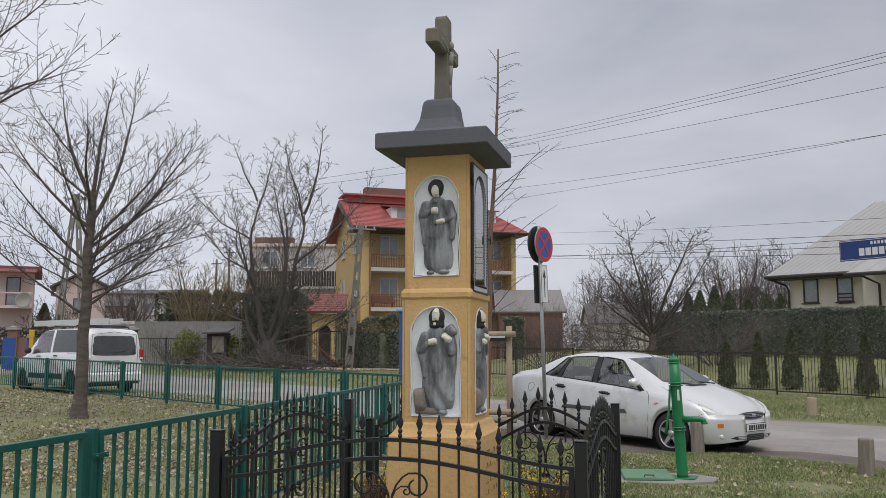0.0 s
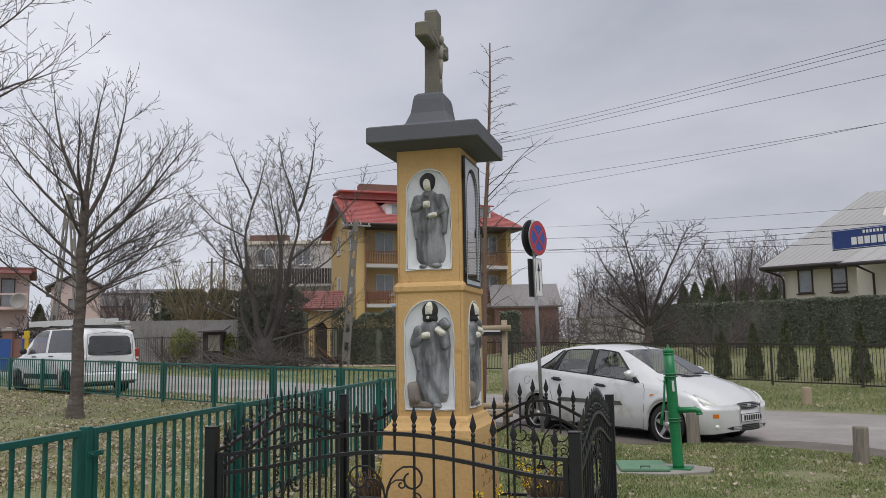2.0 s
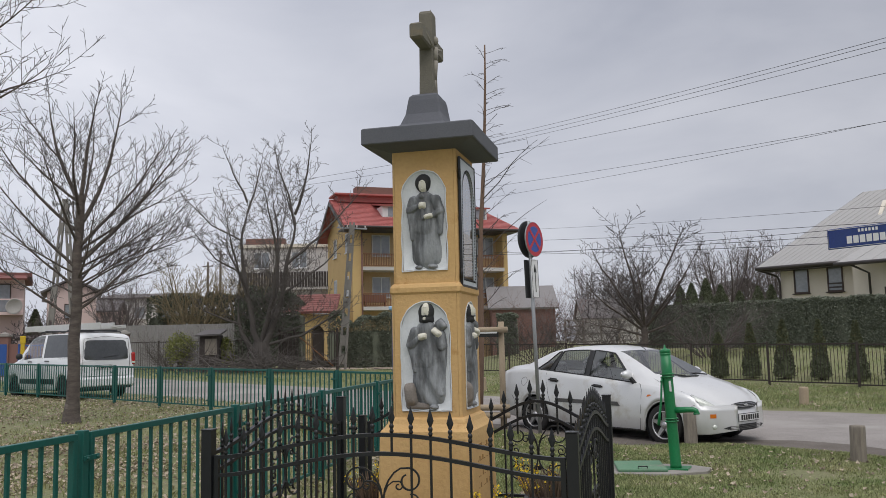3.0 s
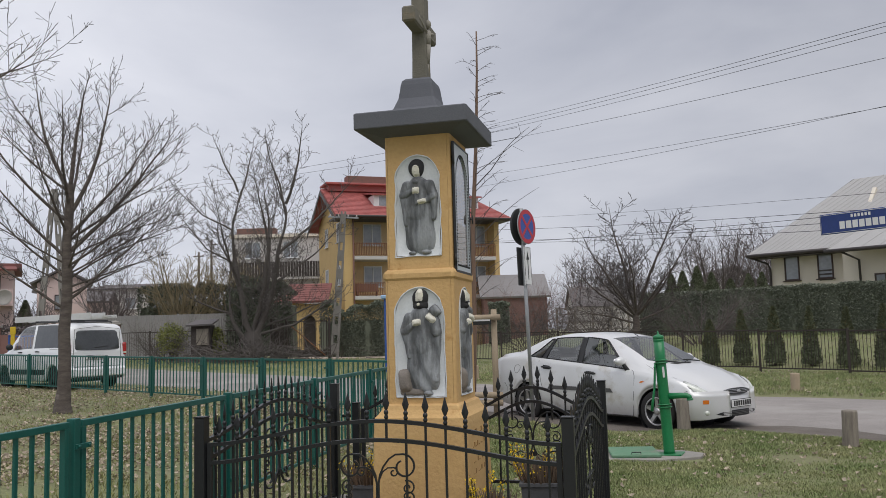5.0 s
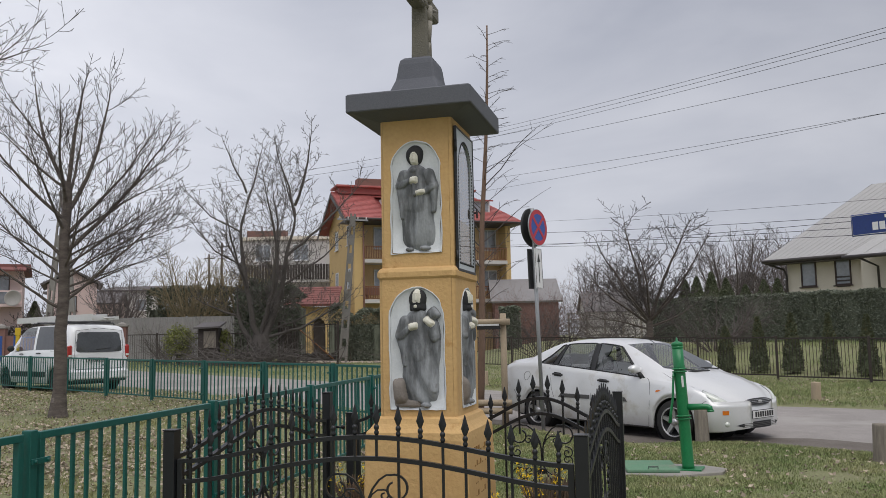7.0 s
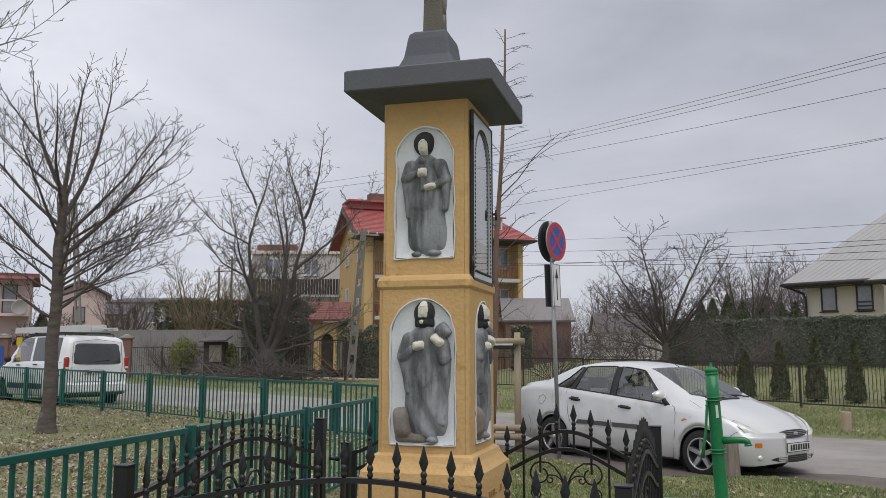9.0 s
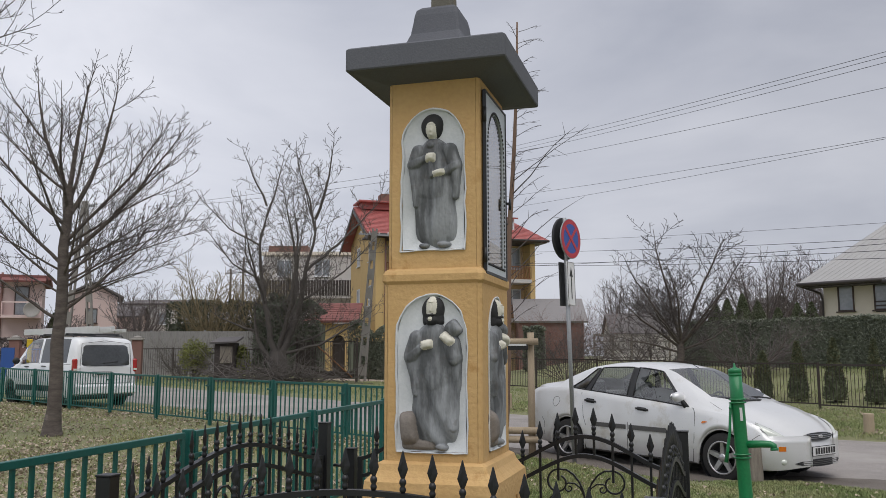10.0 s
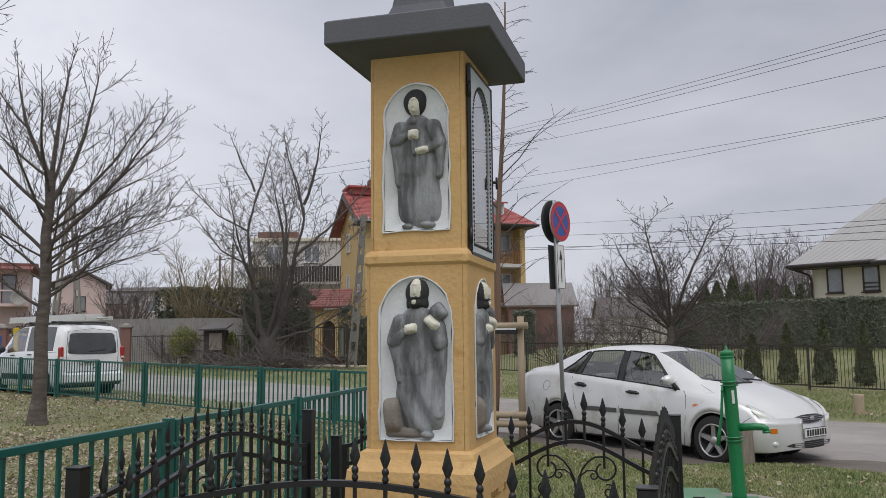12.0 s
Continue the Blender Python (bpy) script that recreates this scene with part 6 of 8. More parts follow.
roof = part("roof", tiled_slope((-0.8, -0.95, 9.95), (13.4, -0.95, 9.95), (11.2, 4.4, 12.75), (-0.8, 4.4, 12.75), 0.15, 20, 52), M_ROOF_R, YH, "red tiled front slope")
part("roof_back", Build().slab((-0.8, 4.4, 12.74), (11.2, 4.4, 12.74), (13.4, 9.8, 9.95), (-0.8, 9.8, 9.95), 0.15), M_ROOF_R, YH)
part("hip", Build().add([(13.4, -0.95, 9.94), (13.4, 9.8, 9.94), (11.2, 4.4, 12.74)], [(0, 1, 2)]), M_ROOF_R, YH)
for y0, y1 in ((-1.05, 4.4), (9.9, 4.4)):
    part("gable_board", Build().slab((-0.86, y0, 9.72), (-0.82, y0, 9.72), (-0.82, y1, 12.62), (-0.86, y1, 12.62), 0.3 if y0 < 0 else -0.3), M_GUTTER, YH, "dark bargeboard")
part("gable_wall", Build().prism([(0.0, 10.2), (8.9, 10.2), (4.45, 12.5)], 0, 0.2, 0, Matrix.Translation((0.2, 0.0, 0)) @ Matrix.Rotation(math.pi / 2, 4, "Z")), M_HOUSE_Y, YH)
part("soffit", Build().box(-0.7, 13.3, -0.85, 1.7, 9.78, 9.90), M_GUTTER, YH)
part("gutter", Build().tube([(-0.8, -0.98, 9.9), (13.4, -0.98, 9.9)], 0.09, 8), M_GUTTER, YH)
part("downpipe", Build().tube([(0.7, -0.1, 9.8), (0.7, -0.1, 0)], 0.06, 8), M_BRICK, YH)
part("ridge_monitor", Build().box(-0.3, 10.7, 3.6, 5.2, 12.5, 13.05, 0.03).box(-0.6, 11.1, 3.2, 5.6, 13.0, 13.15, 0.02), M_ROOF_R, YH, "red sheet ridge box")
part("chimney", Build().box(1.3, 6.2, 4.0, 5.0, 13.1, 13.85, 0.02), M_BRICK, YH)
for u in (2.6, 9.4):
    dm = part("dormer", Build().box(u, u + 1.9, 0.9, 3.0, 10.6, 11.85, 0.02), M_SIGNWHITE, YH, "white dormer")
    part("dormer_roof", Build().slab((u - 0.2, 0.6, 11.9), (u + 2.1, 0.6, 11.9), (u + 2.1, 3.6, 12.4), (u - 0.2, 3.6, 12.4), 0.12), M_ROOF_R, dm)
    part("dormer_pane", Build().box(u + 0.45, u + 1.75, 0.86, 0.9, 11.0, 11.7), M_PANE, dm)
part("bench", Build().box(1.0, 2.8, 0.5, 0.9, 4.35, 4.45).box(1.0, 2.8, 0.85, 0.9, 4.45, 4.95).box(1.1, 1.2, 0.5, 0.9, 4.0, 4.35).box(2.6, 2.7, 0.5, 0.9, 4.0, 4.35), M_BRICK, YH)

# porch annex with its own red roof
AN = thing("porch_annex", pose(-25.6, 57.2, gz(-25), 0, 0, 10), "tan entrance annex with red tiled roof and arched doorway", "porch")
b = Build()
wall_face(b, 1.05, 0.0, 3.4, (0.48, 0.05, 2.6), 0.4, pose(1.35, 0, 0))
b.box(-0.6, 0.3, 0.01, 3.0, 0, 3.6).box(2.4, 2.6, 0, 3.0, 0, 3.4)
part("wall", b, M_HOUSE_Y, AN)
part("dark_doorway", Build().box(0.9, 1.8, 0.38, 0.5, 0, 2.6), M_PLANKWALL, AN)
part("roof", tiled_slope((-1.0, -0.7, 3.55), (2.9, -0.7, 3.55), (2.6, 2.2, 4.95), (-0.6, 2.2, 4.95), 0.12, 8, 16), M_ROOF_B, AN)
for u in (0.05, -0.35):
    window_unit(AN, u - 0.12, 1.5, 0.25, 1.0, -0.02, None, False, 1)

# pale block behind with plank balcony
PB = thing("pale_house", pose(-37.2, 70.4, gz(-25), 0, 0, 15), "pale grey block with flat roof, brick chimneys and dark plank balcony", "house")
part("wall", Build().box(0, 11.5, 0, 8, 0, 10.1), M_HOUSE_G, PB)
part("roof_edge", Build().box(-0.2, 11.7, -0.2, 8.2, 10.1, 10.4), M_HOUSE_C, PB)
for u, w in ((0.2, 3.6), (9.0, 1.6)):
    part("chimney", Build().box(u, u + w, 1, 2, 10.35, 11.1, 0.03), M_BRICK, PB)
b = Build()
for k in range(46):
    b.box(0.1 + 0.245 * k, 0.1 + 0.245 * k + 0.2, -1.25, -1.2, 6.4, 7.75)
part("balcony", Build().box(0, 11.5, -1.2, 0, 6.2, 6.4), M_HOUSE_G, PB)
tagged(part("balcony_planks", b, M_PLANKWALL, PB), kind="stuff")
for u in (1.2, 4.6, 8.0):
    window_unit(PB, u, 8.2, 1.4, 1.5, -0.03)
    window_unit(PB, u, 3.5, 1.4, 1.5, -0.03)
part("lean_to", Build().box(4, 11.4, -3, -0.02, 0, 3.0).slab((3.8, -3.3, 2.95), (11.6, -3.3, 2.95), (11.6, 0, 3.9), (3.8, 0, 3.9), 0.1), M_ROOF_G, PB)

# cream house with grey sheet roof
CH = thing("cream_house", pose(6.15, 50.3, 0.0, 0, 0, -33), "cream rendered house with light grey sheet metal roof", "house")
part("wall", Build().box(0, 4.75, 0, 8.5, 0, 5.15).box(4.75, 14, -2.2, 8.5, 0, 5.0), M_HOUSE_C, CH)
part("gable_wall", Build().prism([(0, 0), (7.0, 0), (3.5, 3.6)], 0, 0.2, 0, Matrix.Translation((4.75, -0.6, 5.0)) @ Matrix.Rotation(math.pi / 2, 4, "Z")), M_HOUSE_C, CH)
def ribbed(name, a, b_, c, d, n, label=""):
    ob = part(name, Build().slab(a, b_, c, d, 0.1), M_ROOF_G, CH, label)
    a, b_, c, d = map(Vector, (a, b_, c, d))
    up = (b_ - a).cross(d - a).normalized() * 0.02
    for k in range(n + 1):
        p, q = a.lerp(b_, k / n), d.lerp(c, k / n)
        part("seam", Build().tube([p + up, q + up], 0.007, 4, False), M_ROOF_G, ob)
ribbed("roof", (-0.75, -1.2, 5.2), (4.6, -1.2, 5.2), (9.6, 4.2, 9.4), (3.1, 4.2, 9.4), 16, "light grey standing-seam roof")
ribbed("roof_hip", (-0.75, 9.6, 5.2), (-0.75, -1.2, 5.2), (3.1, 4.2, 9.4), (3.1, 4.21, 9.4), 14)
ribbed("roof_main", (4.6, -1.2, 5.2), (16, -2.4, 5.2), (14, 4.2, 9.45), (9.6, 4.2, 9.45), 12)
ribbed("roof_wing", (4.55, -3.6, 4.9), (16, -3.6, 4.9), (16, -0.4, 6.9), (6.6, -0.4, 6.9), 14)
part("soffit", Build().box(-0.7, 4.6, -1.15, 0.0, 4.98, 5.1), M_GUTTER, CH)
part("gutter", Build().tube([(-0.75, -1.28, 5.12), (4.65, -1.28, 5.12)], 0.10, 8), M_GUTTER, CH)
part("gutter", Build().tube([(4.5, -3.68, 4.83), (16, -3.68, 4.83)], 0.10, 8), M_GUTTER, CH)
part("downpipe", Build().tube([(-0.6, -1.2, 5.05), (-0.1, -0.15, 4.7), (-0.02, -0.1, 4.4), (-0.02, -0.1, 0)], 0.06, 8), M_GUTTER, CH)
part("downpipe", Build().tube([(5.2, -3.6, 4.8), (5.6, -2.4, 4.4), (5.6, -2.3, 0)], 0.06, 8), M_GUTTER, CH)
part("chimney", Build().box(9.2, 10.2, 2.6, 3.4, 8.0, 10.2, 0.03), M_PLANKWALL, CH)
for u in (0.75, 2.55):
    window_unit(CH, u, 3.72, 0.82, 1.35, -0.03, M_DFRAME, True, 1)
for u in (6.2, 7.4, 8.6):
    window_unit(CH, u, 3.2, 0.55, 0.5, -2.23, M_DFRAME, False, 1)
for u in (3.62, 3.9, 4.1):
    part("shutter_slat", Build().box(2.62, 3.3, -0.05, -0.04, u, u + 0.08), M_GUTTER, CH)


def far_house(px, py, turn, w, d, h, roof_h, wall, roof_m, label, wins=(), ridge_along=True, over=0.5):
    """A distant house: block, gabled roof, windows."""
    t = thing("far_house", pose(px, py, gz(px), 0, 0, turn), label, "house", "houses behind the lane")
    part("wall", Build().box(0, w, 0, d, 0, h), wall, t)
    if roof_h > 0:
        if ridge_along:
            part("gable_wall", Build().add([(0, 0, h), (0, d, h), (0, d / 2, h + roof_h * 0.97), (w, 0, h), (w, d, h), (w, d / 2, h + roof_h * 0.97)], [(0, 2, 1), (3, 4, 5)]), wall, t)
            part("roof", Build().slab((-over, -over, h - 0.1), (w + over, -over, h - 0.1), (w + over, d / 2, h + roof_h), (-over, d / 2, h + roof_h), 0.15).slab((-over, d / 2, h + roof_h), (w + over, d / 2, h + roof_h), (w + over, d + over, h - 0.1), (-over, d + over, h - 0.1), 0.15), roof_m, t)
        else:
            part("gable_wall", Build().prism([(0, h), (w, h), (w / 2, h + roof_h * 0.97)], 0, 0.2), wall, t)
            part("roof", Build().slab((-over, -over, h - 0.1), (w / 2, -over, h + roof_h), (w / 2, d, h + roof_h), (-over, d, h - 0.1), -0.15).slab((w / 2, -over, h + roof_h), (w + over, -over, h - 0.1), (w + over, d, h - 0.1), (w / 2, d, h + roof_h), -0.15), roof_m, t)
    else:
        part("roof", Build().box(-over, w + over, -over, d + over, h, h + 0.3), roof_m, t)
    for u, z, ww, hh in wins:
        window_unit(t, u, z, ww, hh, -0.03, M_DFRAME if wall is M_HOUSE_P else M_WFRAME, True, 1)
    return t


PH = far_house(-49.8, 45.0, 40, 8.5, 8, 6.35, 0, M_HOUSE_P, M_ROOF_B, "pink rendered flat-roofed house with balcony", ((2.2, 4.3, 1.0, 1.5), (4.6, 4.3, 1.0, 1.5), (6.8, 3.9, 0.9, 2.0), (2.2, 1.2, 1.0, 1.5), (4.6, 0.9, 1.0, 2.0)))
part("balcony", Build().box(6.1, 8.5, -1.3, 0, 3.7, 3.9).box(6.1, 6.15, -1.3, 0, 3.9, 4.8).box(6.1, 8.5, -1.3, -1.25, 4.7, 4.8), M_HOUSE_P, PH)
part("downpipe", Build().tube([(6.0, -0.1, 6.8), (6.0, -0.1, 0)], 0.08, 8), M_BRICK, PH)
part("awning", Build().slab((6.0, -1.4, 6.2), (8.7, -1.4, 6.2), (8.7, 0, 6.6), (6.0, 0, 6.6), 0.12), M_ROOF_B, PH)
dish = part("satellite_dish", Build().lathe([(0.02, 0.0), (0.25, 0.03), (0.45, 0.10), (0.55, 0.17), (0.54, 0.18), (0.44, 0.12), (0.02, 0.02)], 22, True, 0, pose(0, 0, 0, 105, 0, 20)), M_HOUSE_G, PH, "pale satellite dish", pose(7.9, -1.6, 4.3))
part("dish_arm", Build().tube([(0, 0.05, -0.1), (0, 0.4, -0.3)], 0.03, 6), M_GALV, dish)
far_house(-52.2, 63.6, 38, 4.0, 8, 6.3, 1.2, M_HOUSE_P, M_ROOF_D, "pink rendered gabled house", ((1.4, 4, 1.0, 1.3),), False)
far_house(-66, 80.5, 22, 5.0, 9, 6.6, 0, M_HOUSE_G, M_ROOF_D, "grey flat-roofed row house", ((1.0, 4.2, 1.2, 1.3), (3.2, 4.2, 1.2, 1.3)))
far_house(-60.2, 82.3, 15, 8.5, 9, 7.0, 0.6, M_HOUSE_G, M_ROOF_D, "grey low-roofed row house", ((0.8, 4.6, 1.2, 1.3), (3.4, 4.6, 1.2, 1.3), (6.2, 4.6, 1.2, 1.3)))
far_house(-57, 73, 30, 4, 9, 5.2, 1.2, M_HOUSE_P, M_ROOF_D, "distant pinkish rendered low house", ((1.2, 3.2, 1.2, 1.3),))
far_house(-12.6, 63.0, 14, 4.7, 7, 3.9, 1.75, M_BRICK, M_ROOF_M, "brick outbuilding with grey sloping roof", (), True, 0.3)
far_house(-8.0, 86, 12, 6.4, 8, 3.6, 2.0, M_HOUSE_G, M_ROOF_D, "low house with dark roof", (), True, 0.25)
far_house(5.9, 105.5, 14, 6.2, 9, 5.6, 2.7, M_HOUSE_G, M_ROOF_D, "far gabled house with grey roof", ((2.5, 6.0, 1.2, 1.4),), False)
tr = thing("garden_trellis", pose(-6.4, 56, gz(-6), 0, 0, 12), "pale weathered garden trellis with rails behind the shrubs", "trellis")
for x in (0.0, 1.15, 2.3, 3.45, 4.6):
    part("post", Build().box(x - 0.06, x + 0.06, -0.05, 0.05, 0.0, 2.75, 0.01), M_OLDWOOD, tr)
for z in (1.25, 1.75, 2.25, 2.65):
    part("rail", Build().box(-0.1, 4.7, -0.08, -0.05, z, z + 0.09, 0.005), M_CONCRETE, tr)
part("backing_board", Build().box(0.9, 3.6, 0.06, 0.1, 1.5, 2.55), M_HOUSE_G, tr)

# ---- trees, hedges, planting ----
def limb(b, rnd, p, d, length, r, level, spec):
    """One branch and all that grows from it. spec: per level (segments, children, child length, child angle, wander, lift, sides)."""
    seg, kids, klen, kang, wander, lift, sides = spec[level][:7]
    pts, dirs = [Vector(p)], []
    d = Vector(d).normalized()
    step = length / seg
    for i in range(seg):
        d = (d + Vector((rnd.gauss(0, wander), rnd.gauss(0, wander), rnd.gauss(0, wander) + lift))).normalized()
        dirs.append(d.copy())
        pts.append(pts[-1] + d * step)
    tip = 0.10 if level == 0 else 0.30 if level + 1 < len(spec) else 0.45
    rs = [r * (1 - (1 - tip) * i / seg) for i in range(seg + 1)]
    (b[0] if level == 0 else b[1]).tube(pts, rs, sides, True, False)
    if level + 1 >= len(spec):
        return
    n = max(1, int(round(kids * rnd.uniform(0.8, 1.2))))
    turn = rnd.uniform(0, 6.28)
    start = 0.0 if level else spec[0][7] if len(spec[0]) > 7 else 0.3
    return_list = []
    for k in range(n):
        s = start + (1 - start) * (k + rnd.uniform(0.2, 0.9)) / n
        s = max(0.12 if level else start, min(0.99, s))
        i = min(seg - 1, int(s * seg))
        f = s * seg - i
        q = pts[i].lerp(pts[i + 1], f)
        turn += 2.4 + rnd.uniform(-0.5, 0.5)
        side = dirs[i].orthogonal().normalized()
        side = Matrix.Rotation(turn, 3, dirs[i]) @ side
        ang = radians(kang * rnd.uniform(0.75, 1.25))
        cd = dirs[i] * math.cos(ang) + side * math.sin(ang)
        cl = klen * length * rnd.uniform(0.65, 1.15) * (1.0 - (spec[0][8] if len(spec[0]) > 8 else 0.55) * s if level == 0 else 1.0 - 0.45 * s)
        cr = min(rs[i] * 0.60, max(rs[i] * 0.28, cl * 0.0105))
        return_list.append((q, cd, cl, max(cr, 0.0024), level + 1))
    for q, cd, cl, cr, lv in return_list:
        limb(b, rnd, q, cd, cl, cr, lv, spec)


def bare_tree(name, x, y, seed, height, r, spec, label, stems=((0, 0, 1),), bark=None, twig=None, category="tree", group=""):
    t = thing(name, pose(x, y, ground_z(x, y)), label, category, group)
    b = (Build(), Build())
    rnd = random.Random(seed)
    for k, d4 in enumerate(stems):
        d = d4[:3]
        limb(b, rnd, (0.25 * d[0] * (len(stems) > 1), 0.25 * d[1] * (len(stems) > 1), -0.1), d, height * (d4[3] if len(d4) > 3 else 1.0 if k == 0 else rnd.uniform(0.85, 1.0)), r * (1.0 if k == 0 else 0.75), 0, spec)
    # root flare
    b[0].lathe([(r * 1.5, -0.1), (r * 1.22, 0.06), (r * 1.06, 0.2), (r * 0.99, 0.4)], 12)
    part("trunk", b[0], bark or M_BARK, t)
    tagged(part("crown", b[1], twig or M_TWIG, t, "bare branches and fine twigs"), kind="stuff")
    return t


def shoot(b, rnd, p, d, length, r, level, habit, bend=None):
    """One limb, and the shoots and twigs along it. habit: per level (wander, lift, gap between shoots, their angle, their share of the length, sides), and the thinnest radius."""
    wander, lift, gap, angle, share, sides = habit["levels"][level]
    seg = max(3, min(14, int(length / (0.26, 0.15, 0.09, 0.08)[level] / habit["size"])))
    pts, dirs = [Vector(p)], []
    d = Vector(d).normalized()
    for i in range(seg):
        if bend:
            side = Vector((d.x, d.y, 0))
            side = side.normalized() if side.length > 0.01 else Vector((1, 0, 0))
            a = radians(bend[0] + (bend[1] - bend[0]) * i / (seg - 1))
            d = (d * 0.25 + side * math.sin(a) + Vector((0, 0, math.cos(a))))
        d = (d.normalized() + Vector((rnd.gauss(0, wander), rnd.gauss(0, wander), rnd.gauss(0, wander) + lift))).normalized()
        dirs.append(d.copy())
        pts.append(pts[-1] + d * length / seg)
    thin = habit["thin"]
    rs = [max(thin, r * (1 - i / seg) ** 0.8) for i in range(seg + 1)]
    b[0 if level == 0 else 1].tube(pts, rs, sides, True, False)
    if level + 1 >= len(habit["levels"]):
        return pts
    x, turn = gap * rnd.uniform(0.5, 1.5) + (habit["bare"] * length if level == 0 else 0), rnd.uniform(0, 6.28)
    while x < length * 0.985:
        s = x / length
        x += gap * rnd.uniform(0.55, 1.45)
        i = min(seg - 1, int(s * seg))
        q = pts[i].lerp(pts[i + 1], s * seg - i)
        turn += 2.5 + rnd.uniform(-0.6, 0.6)
        side = Matrix.Rotation(turn, 3, dirs[i]) @ dirs[i].orthogonal().normalized()
        if side.z < -0.4 and rnd.random() < 0.6:
            side.z = -side.z
        ang = radians(angle * rnd.uniform(0.7, 1.3))
        cl = share * length ** 0.8 * rnd.uniform(0.45, 1.2) * (1.0 - 0.5 * s)
        if cl < 0.05 * habit["size"]:
            continue
        shoot(b, rnd, q, dirs[i] * math.cos(ang) + side * math.sin(ang), cl, max(thin, min(rs[i] * 0.6, cl * 0.0085)), level + 1, habit)
    return pts


def crowned_tree(name, at, seed, trunk, limbs, habit, label, bark, twig):
    """A bare tree: trunk (lean x, height, radius, tip radius) and limbs (parent, height or share of its length, bearing, inclination at foot and at tip, length, radius); parent None is the trunk."""
    t = thing(name, at, label, "tree")
    rnd = random.Random(seed)
    b = (Build(), Build())
    lean, h, r0, r1 = trunk
    pts = [Vector((lean * k / 8 + 0.02 * math.sin(2.1 * k + seed), 0.02 * math.cos(1.7 * k), -0.1 + (h + 0.1) * k / 8)) for k in range(9)]
    rs = [r0 + (r1 - r0) * k / 8 for k in range(9)]
    rs[0] *= 1.45
    b[0].tube(pts, rs, 12, True, False)
    b[0].lathe([(r0 * 1.7, -0.12), (r0 * 1.38, 0.05), (r0 * 1.12, 0.18), (r0 * 0.99, 0.36)], 12)
    grown = []
    for parent, foot, az, a0, a1, L, r in limbs:
        line = pts if parent is None else grown[parent]
        k = (foot + 0.1) / (h + 0.1) if parent is None else foot
        k = min(0.999, k) * (len(line) - 1)
        start = line[int(k)].lerp(line[int(k) + 1], k - int(k))
        a = radians(az)
        d = Vector((math.cos(a) * math.sin(radians(a0)), math.sin(a) * math.sin(radians(a0)), math.cos(radians(a0))))
        grown.append(shoot(b, rnd, start, d, L, r, 0, habit, (a0, a1)))
    part("trunk", b[0], bark, t)
    tagged(part("crown", b[1], twig, t, "bare branches and fine twigs"), kind="stuff")
    return t


N = None
LAWN = {"size": 1.0, "thin": 0.0042, "bare": 0.10, "levels": [(0.04, 0.0, 0.15, 42, 0.52, 7), (0.05, 0.06, 0.135, 42, 0.52, 4), (0.06, 0.06, 0.12, 42, 0.38, 3), (0.07, 0.05, 0.15, 40, 0.35, 3)]}
crowned_tree("lawn_tree", pose(-10.9, 14.25, ground_z(-10.9, 14.25), 0, 0, 32), 11, (0.06, 4.3, 0.125, 0.075), [
    (N, 4.2, 172, 27, 4, 2.4, 0.046), (N, 4.25, 40, 4, 14, 2.4, 0.046), (N, 3.75, 12, 30, 0, 3.0, 0.048), (N, 3.3, -14, 42, 28, 2.9, 0.038),
    (N, 3.0, 6, 46, 30, 3.3, 0.046), (N, 3.2, 18, 52, 58, 2.6, 0.028), (N, 3.6, 186, 47, 36, 2.6, 0.036), (N, 4.2, 170, 55, 38, 1.9, 0.028),
    (N, 2.9, 176, 46, 36, 2.5, 0.034), (N, 1.95, 190, 54, 48, 2.4, 0.030), (N, 2.5, 165, 48, 40, 2.3, 0.028), (N, 2.1, -8, 50, 46, 2.6, 0.032),
    (N, 2.35, 14, 66, 70, 2.0, 0.022), (N, 2.75, 2, 52, 58, 2.4, 0.026), (N, 4.0, 80, 36, 14, 2.4, 0.034), (N, 3.9, 265, 40, 18, 2.3, 0.034),
    (N, 3.3, 100, 52, 36, 2.4, 0.030), (N, 3.4, 245, 50, 34, 2.4, 0.030), (N, 2.6, 75, 60, 45, 2.2, 0.026), (N, 2.7, 290, 58, 44, 2.2, 0.026), (4, 0.45, 10, 46, 34, 1.7, 0.02), (0, 0.4, 185, 40, 26, 1.5, 0.02),
    (N, 2.5, 8, 58, 74, 2.7, 0.022), (N, 2.9, 22, 60, 72, 2.6, 0.022), (N, 2.2, 30, 62, 70, 2.4, 0.020), (N, 2.6, -18, 60, 72, 2.5, 0.020), (N, 2.4, 150, 62, 70, 2.2, 0.020), (N, 2.8, 200, 60, 66, 2.3, 0.020)],
    LAWN, "young bare deciduous tree with straight trunk standing in the lawn", M_BARK, M_TWIG)
EDGE = {"size": 1.0, "thin": 0.0034, "bare": 0.2, "levels": [(0.04, 0.0, 0.17, 45, 0.44, 7), (0.06, 0.07, 0.12, 48, 0.50, 4), (0.08, 0.05, 0.09, 50, 0.34, 3), (0.1, 0.0, 0.11, 50, 0.3, 3)]}
